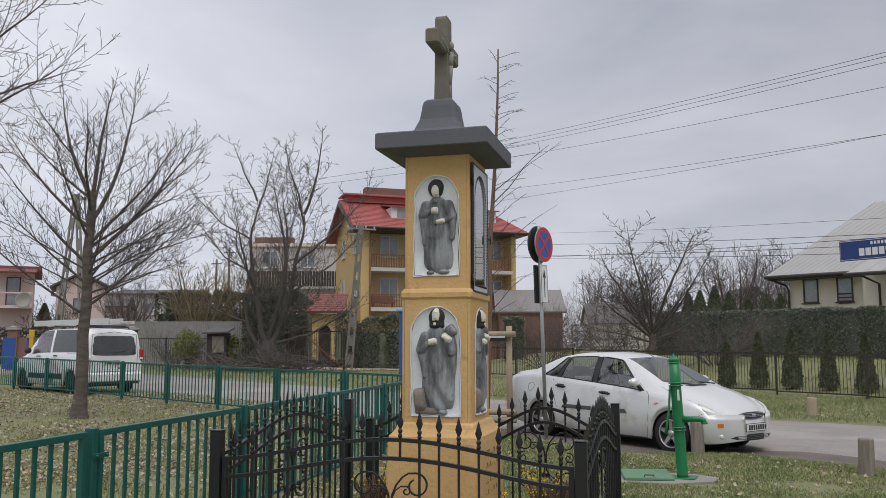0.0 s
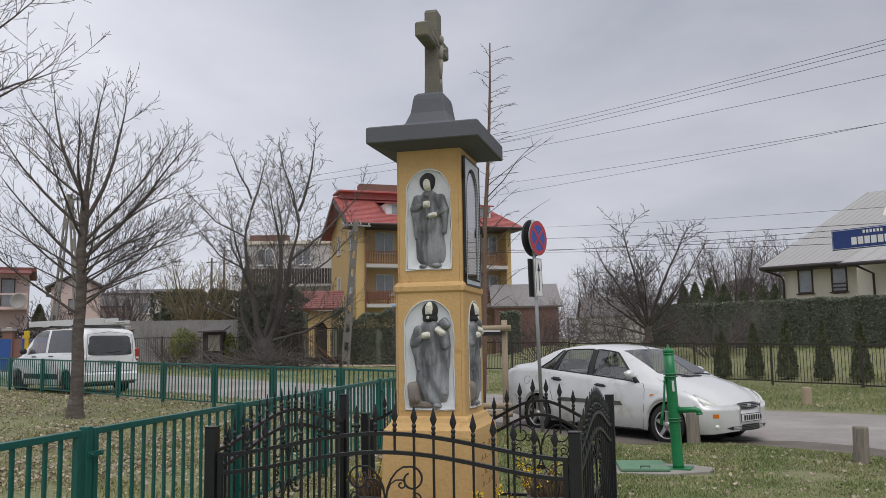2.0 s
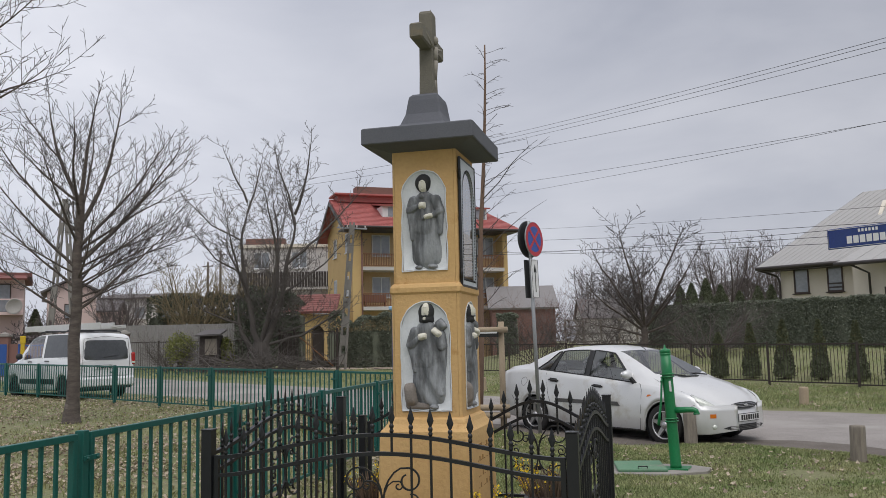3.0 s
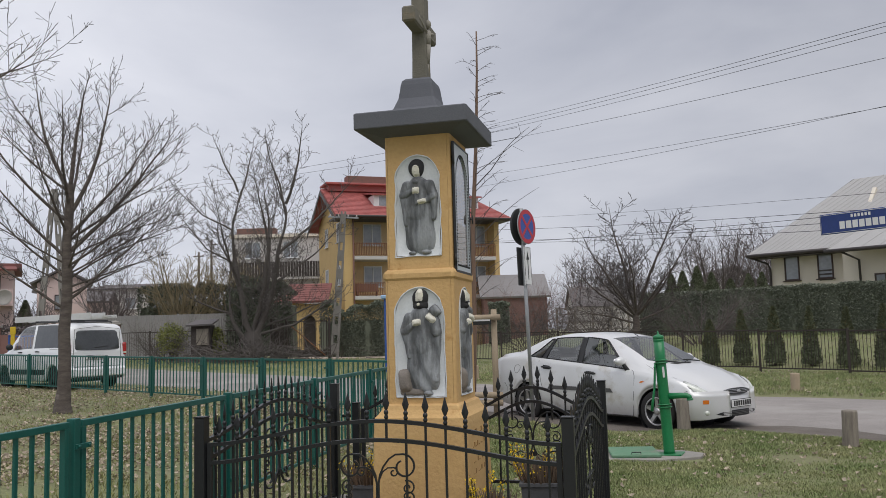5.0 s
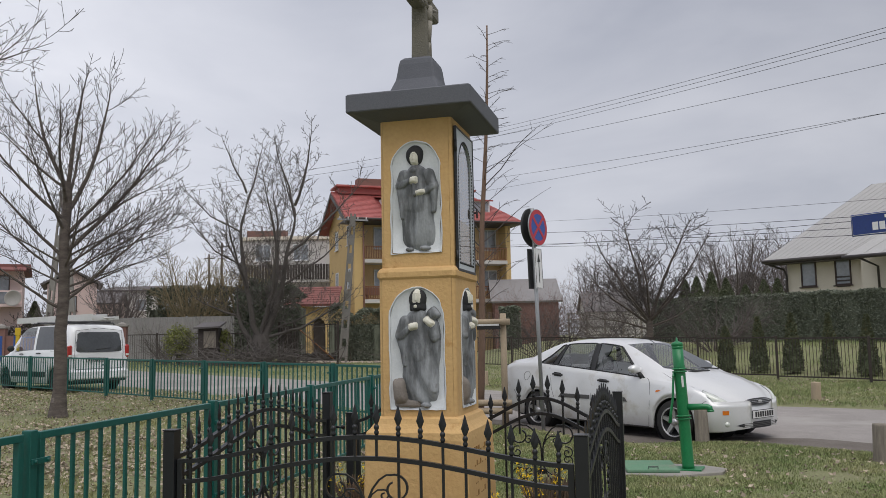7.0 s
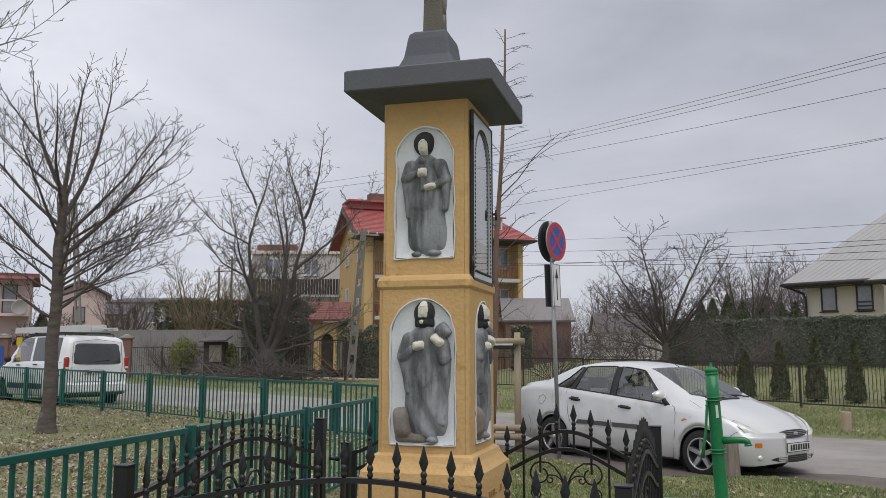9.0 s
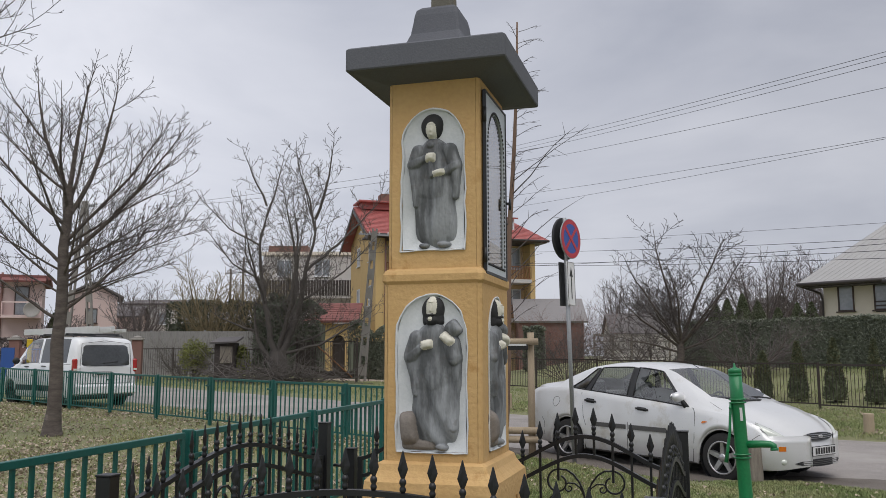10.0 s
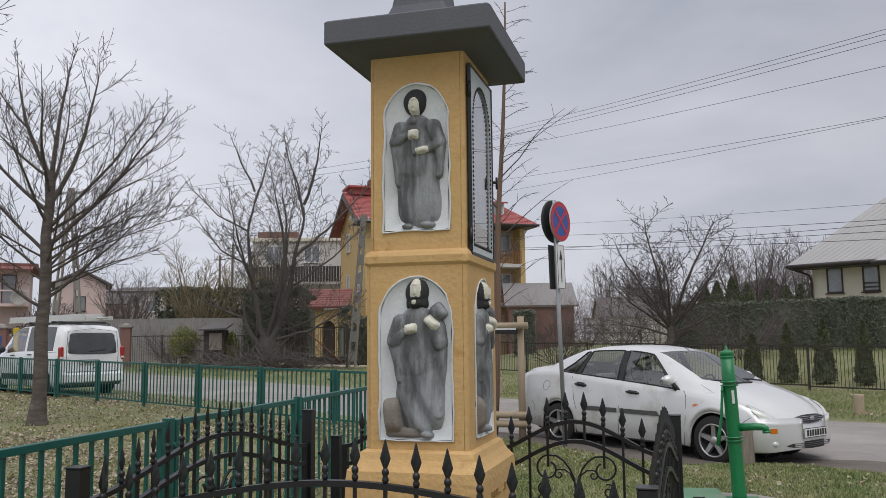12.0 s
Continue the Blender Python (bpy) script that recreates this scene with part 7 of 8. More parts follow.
crowned_tree("lawn_tree", pose(-9.6, 7.7, ground_z(-9.6, 7.7), 0, 0, 18), 23, (-0.1, 5.2, 0.13, 0.07), [
    (N, 3.2, 2, 70, 60, 3.4, 0.042), (N, 3.5, -10, 64, 56, 3.7, 0.042), (N, 3.9, 10, 60, 48, 3.6, 0.042), (N, 4.2, 0, 54, 42, 3.6, 0.042), (N, 4.6, 20, 42, 30, 3.6, 0.04), (N, 3.7, 16, 70, 66, 3.3, 0.036),
    (N, 5.0, 200, 30, 15, 2.8, 0.044), (N, 4.6, 100, 45, 25, 2.9, 0.04), (N, 4.2, 180, 55, 40, 3.0, 0.04), (N, 4.0, 260, 55, 40, 3.0, 0.04), (N, 5.1, 20, 12, 5, 2.7, 0.044)],
    EDGE, "second bare lawn tree whose branches reach over the fence", M_BARK, M_TWIG)
WALNUT = {"size": 1.9, "thin": 0.0095, "bare": 0.10, "levels": [(0.09, 0.0, 0.30, 52, 0.62, 8), (0.13, 0.06, 0.24, 52, 0.56, 4), (0.17, 0.05, 0.19, 52, 0.42, 3), (0.2, 0.0, 0.22, 50, 0.4, 3)]}
crowned_tree("walnut_tree", pose(-19.0, 38.2, ground_z(-19.0, 38.2), 0, 0, 24), 5, (0.0, 1.5, 0.46, 0.40), [
    (N, 0.9, 180, 9, 3, 7.9, 0.17), (0, 0.97, 170, 20, 22, 3.3, 0.06), (0, 0.9, 30, 18, 14, 3.6, 0.06), (N, 1.0, 4, 24, 6, 7.1, 0.20), (3, 0.98, 25, 20, 16, 4.4, 0.075), (3, 0.9, 190, 14, 8, 4.6, 0.07),
    (3, 0.62, -4, 48, 38, 5.6, 0.075), (3, 0.42, 5, 56, 42, 5.0, 0.065), (N, 1.3, -20, 72, 60, 5.2, 0.09), (N, 1.4, 12, 62, 82, 4.8, 0.07), (0, 0.5, 182, 62, 26, 4.2, 0.055), (0, 0.72, 176, 56, 36, 3.8, 0.05),
    (N, 0.8, 172, 50, 2, 3.3, 0.16), (12, 0.6, 184, 70, 56, 2.4, 0.07), (N, 1.4, 60, 26, 6, 8.6, 0.13), (N, 1.4, 300, 22, 10, 8.4, 0.12), (0, 0.3, 110, 36, 12, 5.8, 0.07), (0, 0.35, 250, 36, 18, 5.2, 0.065), (3, 0.8, 80, 30, 12, 4.8, 0.06)],
    WALNUT, "old many-stemmed bare walnut tree behind the lane", M_WALNUTBARK, M_TWIG_W)
FRUIT = {"size": 1.6, "thin": 0.0085, "bare": 0.06, "levels": [(0.08, 0.0, 0.22, 55, 0.64, 7), (0.10, 0.03, 0.18, 52, 0.60, 4), (0.12, 0.02, 0.18, 50, 0.44, 3), (0.14, 0.0, 0.30, 48, 0.36, 3)]}
crowned_tree("fruit_tree", pose(-1.0, 37.0, ground_z(-1.0, 37.0), 0, 0, 8), 9, (0.1, 1.7, 0.17, 0.13), [
    (N, 1.6, 178, 38, 20, 4.2, 0.075), (N, 1.65, 5, 22, 26, 4.6, 0.085), (N, 1.4, 182, 60, 40, 3.6, 0.06), (N, 1.65, 160, 14, 6, 4.6, 0.08), (N, 1.5, -4, 44, 30, 4.0, 0.07), (N, 1.2, 190, 74, 86, 2.9, 0.05),
    (N, 1.3, 4, 66, 54, 2.9, 0.05), (N, 1.6, 90, 40, 20, 3.8, 0.06), (N, 1.6, 270, 42, 22, 3.7, 0.06), (N, 1.5, 135, 50, 36, 3.4, 0.055), (N, 1.5, 315, 50, 42, 3.3, 0.055), (N, 1.5, 45, 52, 40, 3.3, 0.055), (N, 1.5, 225, 55, 50, 3.3, 0.055)],
    FRUIT, "spreading bare fruit tree behind the garden fence", M_BARK, M_TWIG)
SHRUB = [(6, 12, 0.6, 35, 0.12, 0.02, 4, 0.1), (5, 8, 0.5, 35, 0.14, 0.0, 3), (4, 1, 0.5, 35, 0.15, 0.0, 3)]
fan = tuple((0.75 * math.cos(k * 2.4), 0.75 * math.sin(k * 2.4), 1.0 - 0.04 * k) for k in range(14))
bare_tree("bare_shrub", 1.6, 37.2, 31, 3.2, 0.035, SHRUB, "dense bare brown shrub before the hedge", fan, None, M_FARTWIG, "shrub")
bare_tree("bare_shrub", -1.8, 39.5, 32, 2.8, 0.03, SHRUB, "dense bare brown shrub under the fruit tree", fan, None, M_TWIG, "shrub")
bare_tree("bare_shrub", -7.4, 50.0, 33, 4.2, 0.03, SHRUB, "reddish bare shrub by the brick outbuilding", fan, None, mat("red_twigs", (0.22, 0.115, 0.09), (0.16, 0.09, 0.075), 0.95, bump=0), "shrub")
bare_tree("bare_shrub", -3.6, 47.5, 37, 3.4, 0.03, SHRUB, "dense brown bare shrub by the garden shed", fan, None, M_FARTWIG, "shrub")
bare_tree("bare_shrub", -5.6, 49.0, 38, 3.2, 0.03, SHRUB, "dense brown bare shrub by the garden shed", fan, None, M_FARTWIG, "shrub")
bare_tree("bare_shrub", -9.4, 52.0, 39, 3.6, 0.03, SHRUB, "dense reddish bare shrub by the outbuilding", fan, None, M_FARTWIG, "shrub")
bare_tree("bare_shrub", -6.0, 41.0, 34, 2.6, 0.03, SHRUB, "straggling bare shrub behind the garden fence", fan, None, M_TWIG, "shrub")
bare_tree("bare_shrub", -24.0, 38.5, 36, 2.6, 0.03, SHRUB, "tangled bare shrub by the wooden hut", fan, None, M_TWIG_W, "shrub")
FARTREE = {"size": 2.6, "thin": 0.013, "bare": 0.10, "levels": [(0.07, 0.0, 0.30, 42, 0.62, 5), (0.09, 0.05, 0.24, 40, 0.58, 3), (0.10, 0.04, 0.20, 38, 0.46, 3)]}


def far_tree(x, y, h, seed, m, label):
    """A distant round-crowned bare tree: a short trunk and a fan of limbs."""
    rnd_ = random.Random(seed)
    limbs = [(N, h * rnd_.uniform(0.10, 0.21), 137.5 * k, rnd_.uniform(12, 58), rnd_.uniform(0, 22), h * rnd_.uniform(0.55, 0.78), 0.012 * h) for k in range(15)]
    t = crowned_tree("far_tree", pose(x, y, ground_z(x, y)), seed, (0.1, h * 0.22, 0.022 * h, 0.016 * h), limbs, FARTREE, label, m, m)
    tagged(t, group="trees in the distance")


for i, (x, y, h, m, lab) in enumerate(((9.5, 86, 10.5, M_FARTWIG, "far bare tree with hazy grey twigs"), (5.5, 84, 11.0, M_FARTWIG, "far bare tree with hazy grey twigs"), (13.0, 90, 10.0, M_FARTWIG, "far bare tree with hazy grey twigs"),
                                       (-7.6, 92, 9.0, M_FARTWIG, "far bare tree behind the low houses"), (-4.2, 96, 9.0, M_FARTWIG, "far bare tree behind the low houses"), (-33.0, 55, 8.6, M_WILLOW, "pale yellowish bare willow behind the yard"), (-30.5, 57, 8.2, M_WILLOW, "pale yellowish bare willow behind the yard"),
                                       (-44, 62, 8, M_FARTWIG, "far bare tree among the houses"), (-43.0, 51.5, 4.6, M_FARTWIG, "low bare tree before the pink houses"), (-47.5, 58, 5.6, M_FARTWIG, "far bare tree among the houses"), (-38.5, 66, 6.4, M_FARTWIG, "far bare tree among the houses"))):
    far_tree(x, y, h, 50 + i, m, lab)

# young staked tree: one thin leader and sparse side shoots
yt = thing("staked_young_tree", pose(-3.30, 15.3, gz(-3.4), 0, 2.6, 0), "slim young tree with sparse side shoots, tied to stakes", "tree")
rnd = random.Random(4)
lead = [Vector((0.02 * math.sin(k), 0.02 * math.cos(2 * k), -0.1 + 7.03 * k / 10)) for k in range(11)]
part("trunk", Build().tube(lead, [0.072 - 0.0058 * k for k in range(11)], 9), M_PINEBARK, yt)
tw = Build()
for k in range(46):
    z = 1.9 + 4.95 * (k / 46) ** 0.9
    a = rnd.uniform(0, 6.28) if k % 3 else rnd.uniform(-0.5, 0.7)
    L = rnd.uniform(0.25, 0.6) if z > 4.3 else rnd.uniform(0.5, 1.75)
    up = 0.9 if z < 4.3 else 0.45
    p = Vector((0, 0, z))
    d = Vector((math.cos(a), math.sin(a), up)).normalized()
    pts = [p]
    for i in range(7):
        pts.append(pts[-1] + d * L / 7)
        d = (d + Vector((rnd.gauss(0, 0.08), rnd.gauss(0, 0.08), -0.10 if i > 2 else 0.0))).normalized()
    tw.tube(pts, [0.003 + 0.0055 * L * (1 - i / 7) for i in range(8)], 4, True, False)
    for j in range(2, 7):
        if rnd.random() < 0.75:
            e = (d + Vector((rnd.gauss(0, 0.7), rnd.gauss(0, 0.7), rnd.gauss(0, 0.4)))).normalized()
            q = [pts[j] + e * (0.06 + 0.13 * L) * s for s in (0, 0.5, 1)]
            tw.tube(q, [0.004, 0.0035, 0.002], 3, True, False)
tagged(part("crown", tw, M_TWIG, yt, "sparse leafless shoots"), kind="stuff")


def tufts(points, size, rnd, flat=0.6, up=0.0):
    """A joined mass of small leaf sprays at the points; each is a bent pair of triangles."""
    v, f = [], []
    for p in points:
        a = Vector((rnd.gauss(0, 1), rnd.gauss(0, 1), rnd.gauss(0, 1) * flat + up)).normalized()
        c = a.cross(Vector((rnd.gauss(0, 1), rnd.gauss(0, 1), rnd.gauss(0, 1)))).normalized()
        s = size * rnd.uniform(0.6, 1.3)
        k = len(v)
        p = Vector(p)
        v += [p - c * s * 0.35, p + a * s * 0.5 + c * s * 0.1, p + c * s * 0.35, p + a * s]
        f += [(k, k + 2, k + 1), (k + 1, k + 2, k + 3), (k, k + 1, k + 3)]
    b = Build()
    b.add(v, f)
    return b


def conifer(x, y, h, r, seed, label, group="thujas along the garden fence", tips=True, blunt=1.25):
    t = thing("thuja", pose(x, y, ground_z(x, y)), label, "conifer", group)
    rnd = random.Random(seed)
    part("trunk", Build().tube([(0, 0, -0.1), (0, 0, h * 0.8)], [0.06, 0.015], 7), M_BARK, t)
    inner, outer = [], []
    for k in range(7500):
        s = rnd.random() ** 0.85
        z = 0.04 * h + s * h * 0.96
        rr = r * (1 - s ** blunt) ** 0.85 * (0.88 + 0.2 * noise.noise(Vector((seed, s * 7, 3)))) + 0.03
        a = rnd.uniform(0, 6.28)
        q = rr * (1 + 0.16 * noise.noise(Vector((math.cos(a) * 2, math.sin(a) * 2, s * 6 + seed)))) * rnd.uniform(0.72, 1.05)
        (outer if tips and k % 4 == 0 and s > 0.35 else inner).append((q * math.cos(a), q * math.sin(a), z))
    core = [(r * (1 - s ** blunt) ** 0.85 * 0.84 + 0.01, 0.04 * h + s * h * 0.92) for s in [i / 10 for i in range(11)]]
    crown = part("crown", Build().lathe(core, 12), M_THUJA, t, "dense upright evergreen sprays")
    tagged(part("sprays", tufts(inner, 0.062 if tips else 0.10, rnd, 0.5, 0.9), M_THUJA, crown), kind="stuff")
    if tips:
        tagged(part("dry_tip", tufts(outer, 0.062, rnd, 0.5, 1.2), M_THUJA_TIP, crown), kind="stuff")
    return t


GARDEN = [(-12.0, 41.3), (-9.3, 38.9), (-6.6, 36.6), (-3.9, 34.4), (-1.4, 32.3), (0.75, 30.6), (3.0, 28.8), (5.2, 26.9), (7.4, 25.0), (9.6, 23.0)]
for i, (x, y, h) in enumerate(((1.72, 32.0, 1.55), (2.72, 31.3, 1.84), (3.68, 30.6, 1.92), (4.68, 29.9, 1.88), (5.62, 29.1, 1.82), (6.5, 28.3, 1.9), (7.4, 27.5, 1.8))):
    conifer(x, y, h, 0.30 + 0.025 * (i % 3), 70 + i, "narrow dark green thuja with browned tips by the fence" if i else "stunted thuja with browned flat top by the fence", blunt=1.2 if i else 2.0)
for i, (x, y, h) in enumerate(((1.6, 57, 3.9), (2.5, 57.3, 4.2), (3.4, 57.6, 3.8), (4.6, 58.5, 3.4), (5.7, 58.2, 3.7), (6.6, 59, 3.8), (7.5, 59, 3.6), (8.6, 58, 3.6), (9.4, 58, 3.5), (0.9, 58, 3.8))):
    conifer(x, y, h, 0.85, 90 + i, "tall dark conifer behind the clipped hedge", "conifers behind the hedge", False, 1.8)


def hedge(name, pts, h, w, n, seed, label, size=0.2, material=None, wobble=0.12):
    """A clipped evergreen hedge along a line: a dark core and a coat of sprays."""
    rnd = random.Random(seed)
    t = thing(name, pose(pts[0][0], pts[0][1], ground_z((pts[0][0] + pts[1][0]) / 2, (pts[0][1] + pts[1][1]) / 2) - 0.05), label, "hedge")
    core, coat = Build(), []
    ox, oy = pts[0]
    total = sum(math.hypot(b_[0] - a[0], b_[1] - a[1]) for a, b_ in zip(pts, pts[1:]))
    for a, c in zip(pts, pts[1:]):
        L = math.hypot(c[0] - a[0], c[1] - a[1])
        ux, uy = (c[0] - a[0]) / L, (c[1] - a[1]) / L
        m = pose(a[0] - ox, a[1] - oy, 0, 0, 0, math.degrees(math.atan2(uy, ux)))
        core.box(0, L, -w * (0.44 if wobble < 0.2 else 0.36), w * 0.36, 0, h * (0.96 if wobble < 0.2 else 0.72), 0.1, 0, m)
        for k in range(int(n * L / total)):
            u = rnd.uniform(0, L)
            bulge = 1 + wobble * math.sin(u * 5.2 + seed) * 0.4 + wobble * noise.noise(Vector((u * 0.8, seed, 1)))
            top = h * (1 + (0.03 if wobble < 0.2 else 0.45 * wobble) * noise.noise(Vector((u * 1.1, seed, 5))))
            if rnd.random() < 0.3:
                p = (u, rnd.uniform(-w / 2, w / 2), top * rnd.uniform(0.93, 1.0))
            else:
                p = (u, -w / 2 * bulge * rnd.uniform(0.78, 1.0), rnd.uniform(0.02, 0.97) * top)
            coat.append(m @ Vector(p))
    part("core", core, material or M_HEDGE, t)
    tagged(part("sprays", tufts(coat, size, rnd, 0.6, 0.5), material or M_HEDGE, t), kind="stuff")
    return t


hedge("clipped_hedge", [(-0.6, 43.6), (6.0, 39.8), (16.0, 33.7)], 2.10, 1.4, 80000, 3, "tall clipped dark evergreen hedge in front of the cream house", 0.085)
hedge("clipped_hedge", [(-18.3, 45.2), (-10.6, 46.5)], 2.9, 1.6, 34000, 4, "row of dark uneven evergreens in front of the yellow house", 0.10, None, 0.55)
hedge("clipped_hedge", [(-9.0, 46.5), (-7.9, 46.6)], 2.3, 1.2, 6000, 5, "rounded dull green bush by the outbuilding", 0.11, None, 0.5)
hedge("far_evergreen_belt", [(-38, 58.5), (-27.5, 57)], 5.0, 2.5, 30000, 6, "dark evergreen belt behind the grey metal fence", 0.15, M_FARLEAF, 0.5)
hedge("far_evergreen_belt", [(-26.5, 50), (-22.5, 51)], 4.4, 2.0, 15000, 7, "dark conifers behind the wooden hut", 0.14, M_FARLEAF, 0.5)
hedge("far_evergreen_belt", [(-43.5, 47), (-36.5, 49)], 2.2, 1.4, 2500, 8, "low dull hedge before the pink house", 0.25, M_FARTWIG, 0.4)
for i, (x, y, h) in enumerate(((-47.3, 53.6, 4.7), (-45.6, 54.4, 4.3), (-49.0, 52.8, 4.2))):
    conifer(x, y, h, 1.3, 120 + i, "bluish dark spruce beside the pink house", "spruces by the pink house", False, 1.3)

M_GOLDLEAF = mat("yellow_green_foliage", (0.24, 0.25, 0.07), (0.15, 0.17, 0.07), 0.9, scale=2, fine=20, bump=0, island=0.35)


def leafy_shrub(x, y, h, r, seed, material, label):
    t = thing("garden_shrub", pose(x, y, ground_z(x, y)), label, "shrub", "shrubs by the wooden hut")
    rnd_ = random.Random(seed)
    stems = Build()
    for k in range(9):
        a = k * 2.4
        stems.tube([(0, 0, -0.05), (0.3 * r * math.cos(a), 0.3 * r * math.sin(a), h * 0.45), (0.75 * r * math.cos(a), 0.75 * r * math.sin(a), h * 0.8)], [0.03, 0.02, 0.008], 5, True, False)
    part("stems", stems, M_BARK, t)
    pts = []
    for k in range(3200):
        a, u = rnd_.uniform(0, 6.28), rnd_.uniform(-0.9, 1.0)
        w = rnd_.uniform(0.55, 1.0) * (1 + 0.28 * noise.noise(Vector((math.cos(a) * 1.6, math.sin(a) * 1.6, u * 1.6 + seed))))
        c = math.sqrt(max(0.0, 1 - u * u))
        pts.append((r * c * w * math.cos(a), r * c * w * math.sin(a), h * 0.55 + h * 0.45 * u * w))
    tagged(part("foliage", tufts(pts, 0.09, rnd_, 0.7, 0.4), material, t), kind="stuff")


leafy_shrub(-23.6, 38.5, 2.0, 0.75, 131, M_GOLDLEAF, "rounded yellow-green evergreen shrub beside the hut")
leafy_shrub(-21.35, 39.0, 1.75, 0.42, 132, M_GOLDLEAF, "small lime-yellow conifer shrub behind the hut")

# ---- yards, far fences, poles and cables ----
def garden_fence(points, h, material, label, group, pitch=0.11, bar=0.012):
    t = thing("garden_fence", pose(points[0][0], points[0][1], 0), label, "fence", group)
    ox, oy = points[0]
    for (x0, y0), (x1, y1) in zip(points, points[1:]):
        L = math.hypot(x1 - x0, y1 - y0)
        at = pose(x0 - ox, y0 - oy, gz((x0 + x1) / 2), 0, 0, math.degrees(math.atan2(y1 - y0, x1 - x0)))
        pn = part("panel", Build().box(0.05, L - 0.05, -0.02, 0.02, h - 0.045, h), material, t, "", at)
        part("lower_rail", Build().box(0.05, L - 0.05, -0.02, 0.02, 0.12, 0.16), material, pn)
        b = Build()
        for k in range(1, int(L / pitch)):
            b.box(k * pitch - bar / 2, k * pitch + bar / 2, -bar / 2, bar / 2, 0.16, h - 0.045)
        tagged(part("bar", b, material, pn), kind="stuff")
    for x, y in points:
        part("post", Build().box(-0.035, 0.035, -0.035, 0.035, -0.1, h + 0.04, 0.004), material, t, "", pose(x - ox, y - oy, gz(x)))
    return t


garden_fence(GARDEN, 1.30, M_BROWNFENCE, "dark brown steel bar fence along the garden", "fences across the lane")
garden_fence([(-34.0, 41.5), (-31.2, 40.9), (-28.4, 40.3), (-25.6, 39.7), (-22.8, 39.2), (-20.0, 38.8)], 1.55, M_BROWNFENCE, "low brown steel fence in front of the yard", "fences across the lane", 0.16, 0.014)
gate = thing("yard_gate", pose(-18.9, 40.0, gz(-19), 0, 0, 14), "brown steel bar gate with diagonal brace", "gate")
for x in (0.0, 0.75, 2.9):
    part("gate_post", Build().box(x - 0.06, x + 0.06, -0.06, 0.06, -0.1, 2.1, 0.01), M_BROWNFENCE, gate)
part("gate_leaf", Build().box(0.85, 2.8, -0.02, 0.02, 1.9, 1.96).box(0.85, 2.8, -0.02, 0.02, 0.15, 0.5).box(0.85, 0.91, -0.02, 0.02, 0.15, 1.9).box(2.74, 2.8, -0.02, 0.02, 0.15, 1.9), M_BROWNFENCE, gate)
b = Build()
for k in range(16):
    b.box(0.95 + 0.11 * k, 0.97 + 0.11 * k, -0.01, 0.01, 0.5, 1.9)
tagged(part("gate_bar", b, M_BROWNFENCE, gate), kind="stuff")
part("brace", Build().tube([(0.95, -0.04, 1.75), (2.7, -0.04, 0.2)], 0.03, 6), M_RAIL, gate)
part("wicket", Build().box(0.1, 0.65, -0.02, 0.02, 0.15, 1.9), M_BROWNFENCE, gate)

yard = Build()
ys = [(-19.2 + 0.5 * i, 40.6 + 0.5 * j) for j in range(15) for i in range(17)]
yard.add([(x, y + 0.25 * (x + 19.2), ground_z(x, y + 0.25 * (x + 19.2)) + 0.03) for x, y in ys], [(j * 17 + i, j * 17 + i + 1, (j + 1) * 17 + i + 1, (j + 1) * 17 + i) for j in range(14) for i in range(16)])
tagged(new("yard_paving", yard.mesh("yard_paving", mat("beige_pavers", (0.46, 0.37, 0.30), (0.38, 0.30, 0.25), 0.9, scale=2, fine=30, bump=0.3))), "beige paved yard behind the brown gate", "paving", kind="structure")

# grey sheet fence and wooden hut
gf = thing("sheet_fence", pose(-36.6, 47.5, gz(-25), 0, 0, 15), "grey corrugated sheet metal fence", "fence")
b = Build()
vs = []
for k in range(141):
    x = k * 0.075
    vs += [(x, 0.03 * (k % 2), 0), (x, 0.03 * (k % 2), 2.7)]
b.add(vs, [(2 * k, 2 * k + 2, 2 * k + 3, 2 * k + 1) for k in range(140)])
part("sheet", b, M_SILVERFENCE, gf)
for x in (0.2, 3.6, 7.0, 10.3):
    part("post", Build().box(x - 0.05, x + 0.05, 0.05, 0.15, 0, 2.75), M_GALV, gf)

hut = thing("wooden_hut", pose(-22.35, 38.0, gz(-22), 0, 0, 15), "small brown wooden hut with pale board and sloping roof", "shed")
part("wall", Build().box(0.1, 1.05, 0, 0.9, 0, 1.82, 0.02), M_PLANKWALL, hut)
part("board", Build().box(0.38, 0.97, -0.05, -0.004, 0.85, 1.65, 0.01), M_OLDWOOD, hut, "pale grey board")
part("roof", Build().slab((-0.05, -0.3, 1.84), (1.22, -0.3, 1.88), (1.2, 1.1, 2.14), (0.05, 1.1, 2.10), 0.08), M_ROOF_D, hut)

# heap of cut branches
heap = Build()
rnd = random.Random(8)
for k in range(420):
    a = Vector((rnd.gauss(0, 1.9), rnd.gauss(0, 0.6), abs(rnd.gauss(0, 0.32))))
    d = Vector((rnd.gauss(0, 1), rnd.gauss(0, 0.5), rnd.uniform(0.0, 0.55))).normalized()
    L = rnd.uniform(0.6, 2.2)
    m_ = a + d * L * 0.5 + Vector((0, 0, rnd.gauss(0, 0.08)))
    heap.tube([a, m_, a + d * L], [0.022 * rnd.uniform(0.5, 1.3), 0.014, 0.005], 4, True, False)
solo("brushwood_heap", heap, M_TWIG_W, pose(-18.6, 36.6, gz(-19)), "heap of cut bare branches under the walnut tree", "brushwood", "", "stuff")

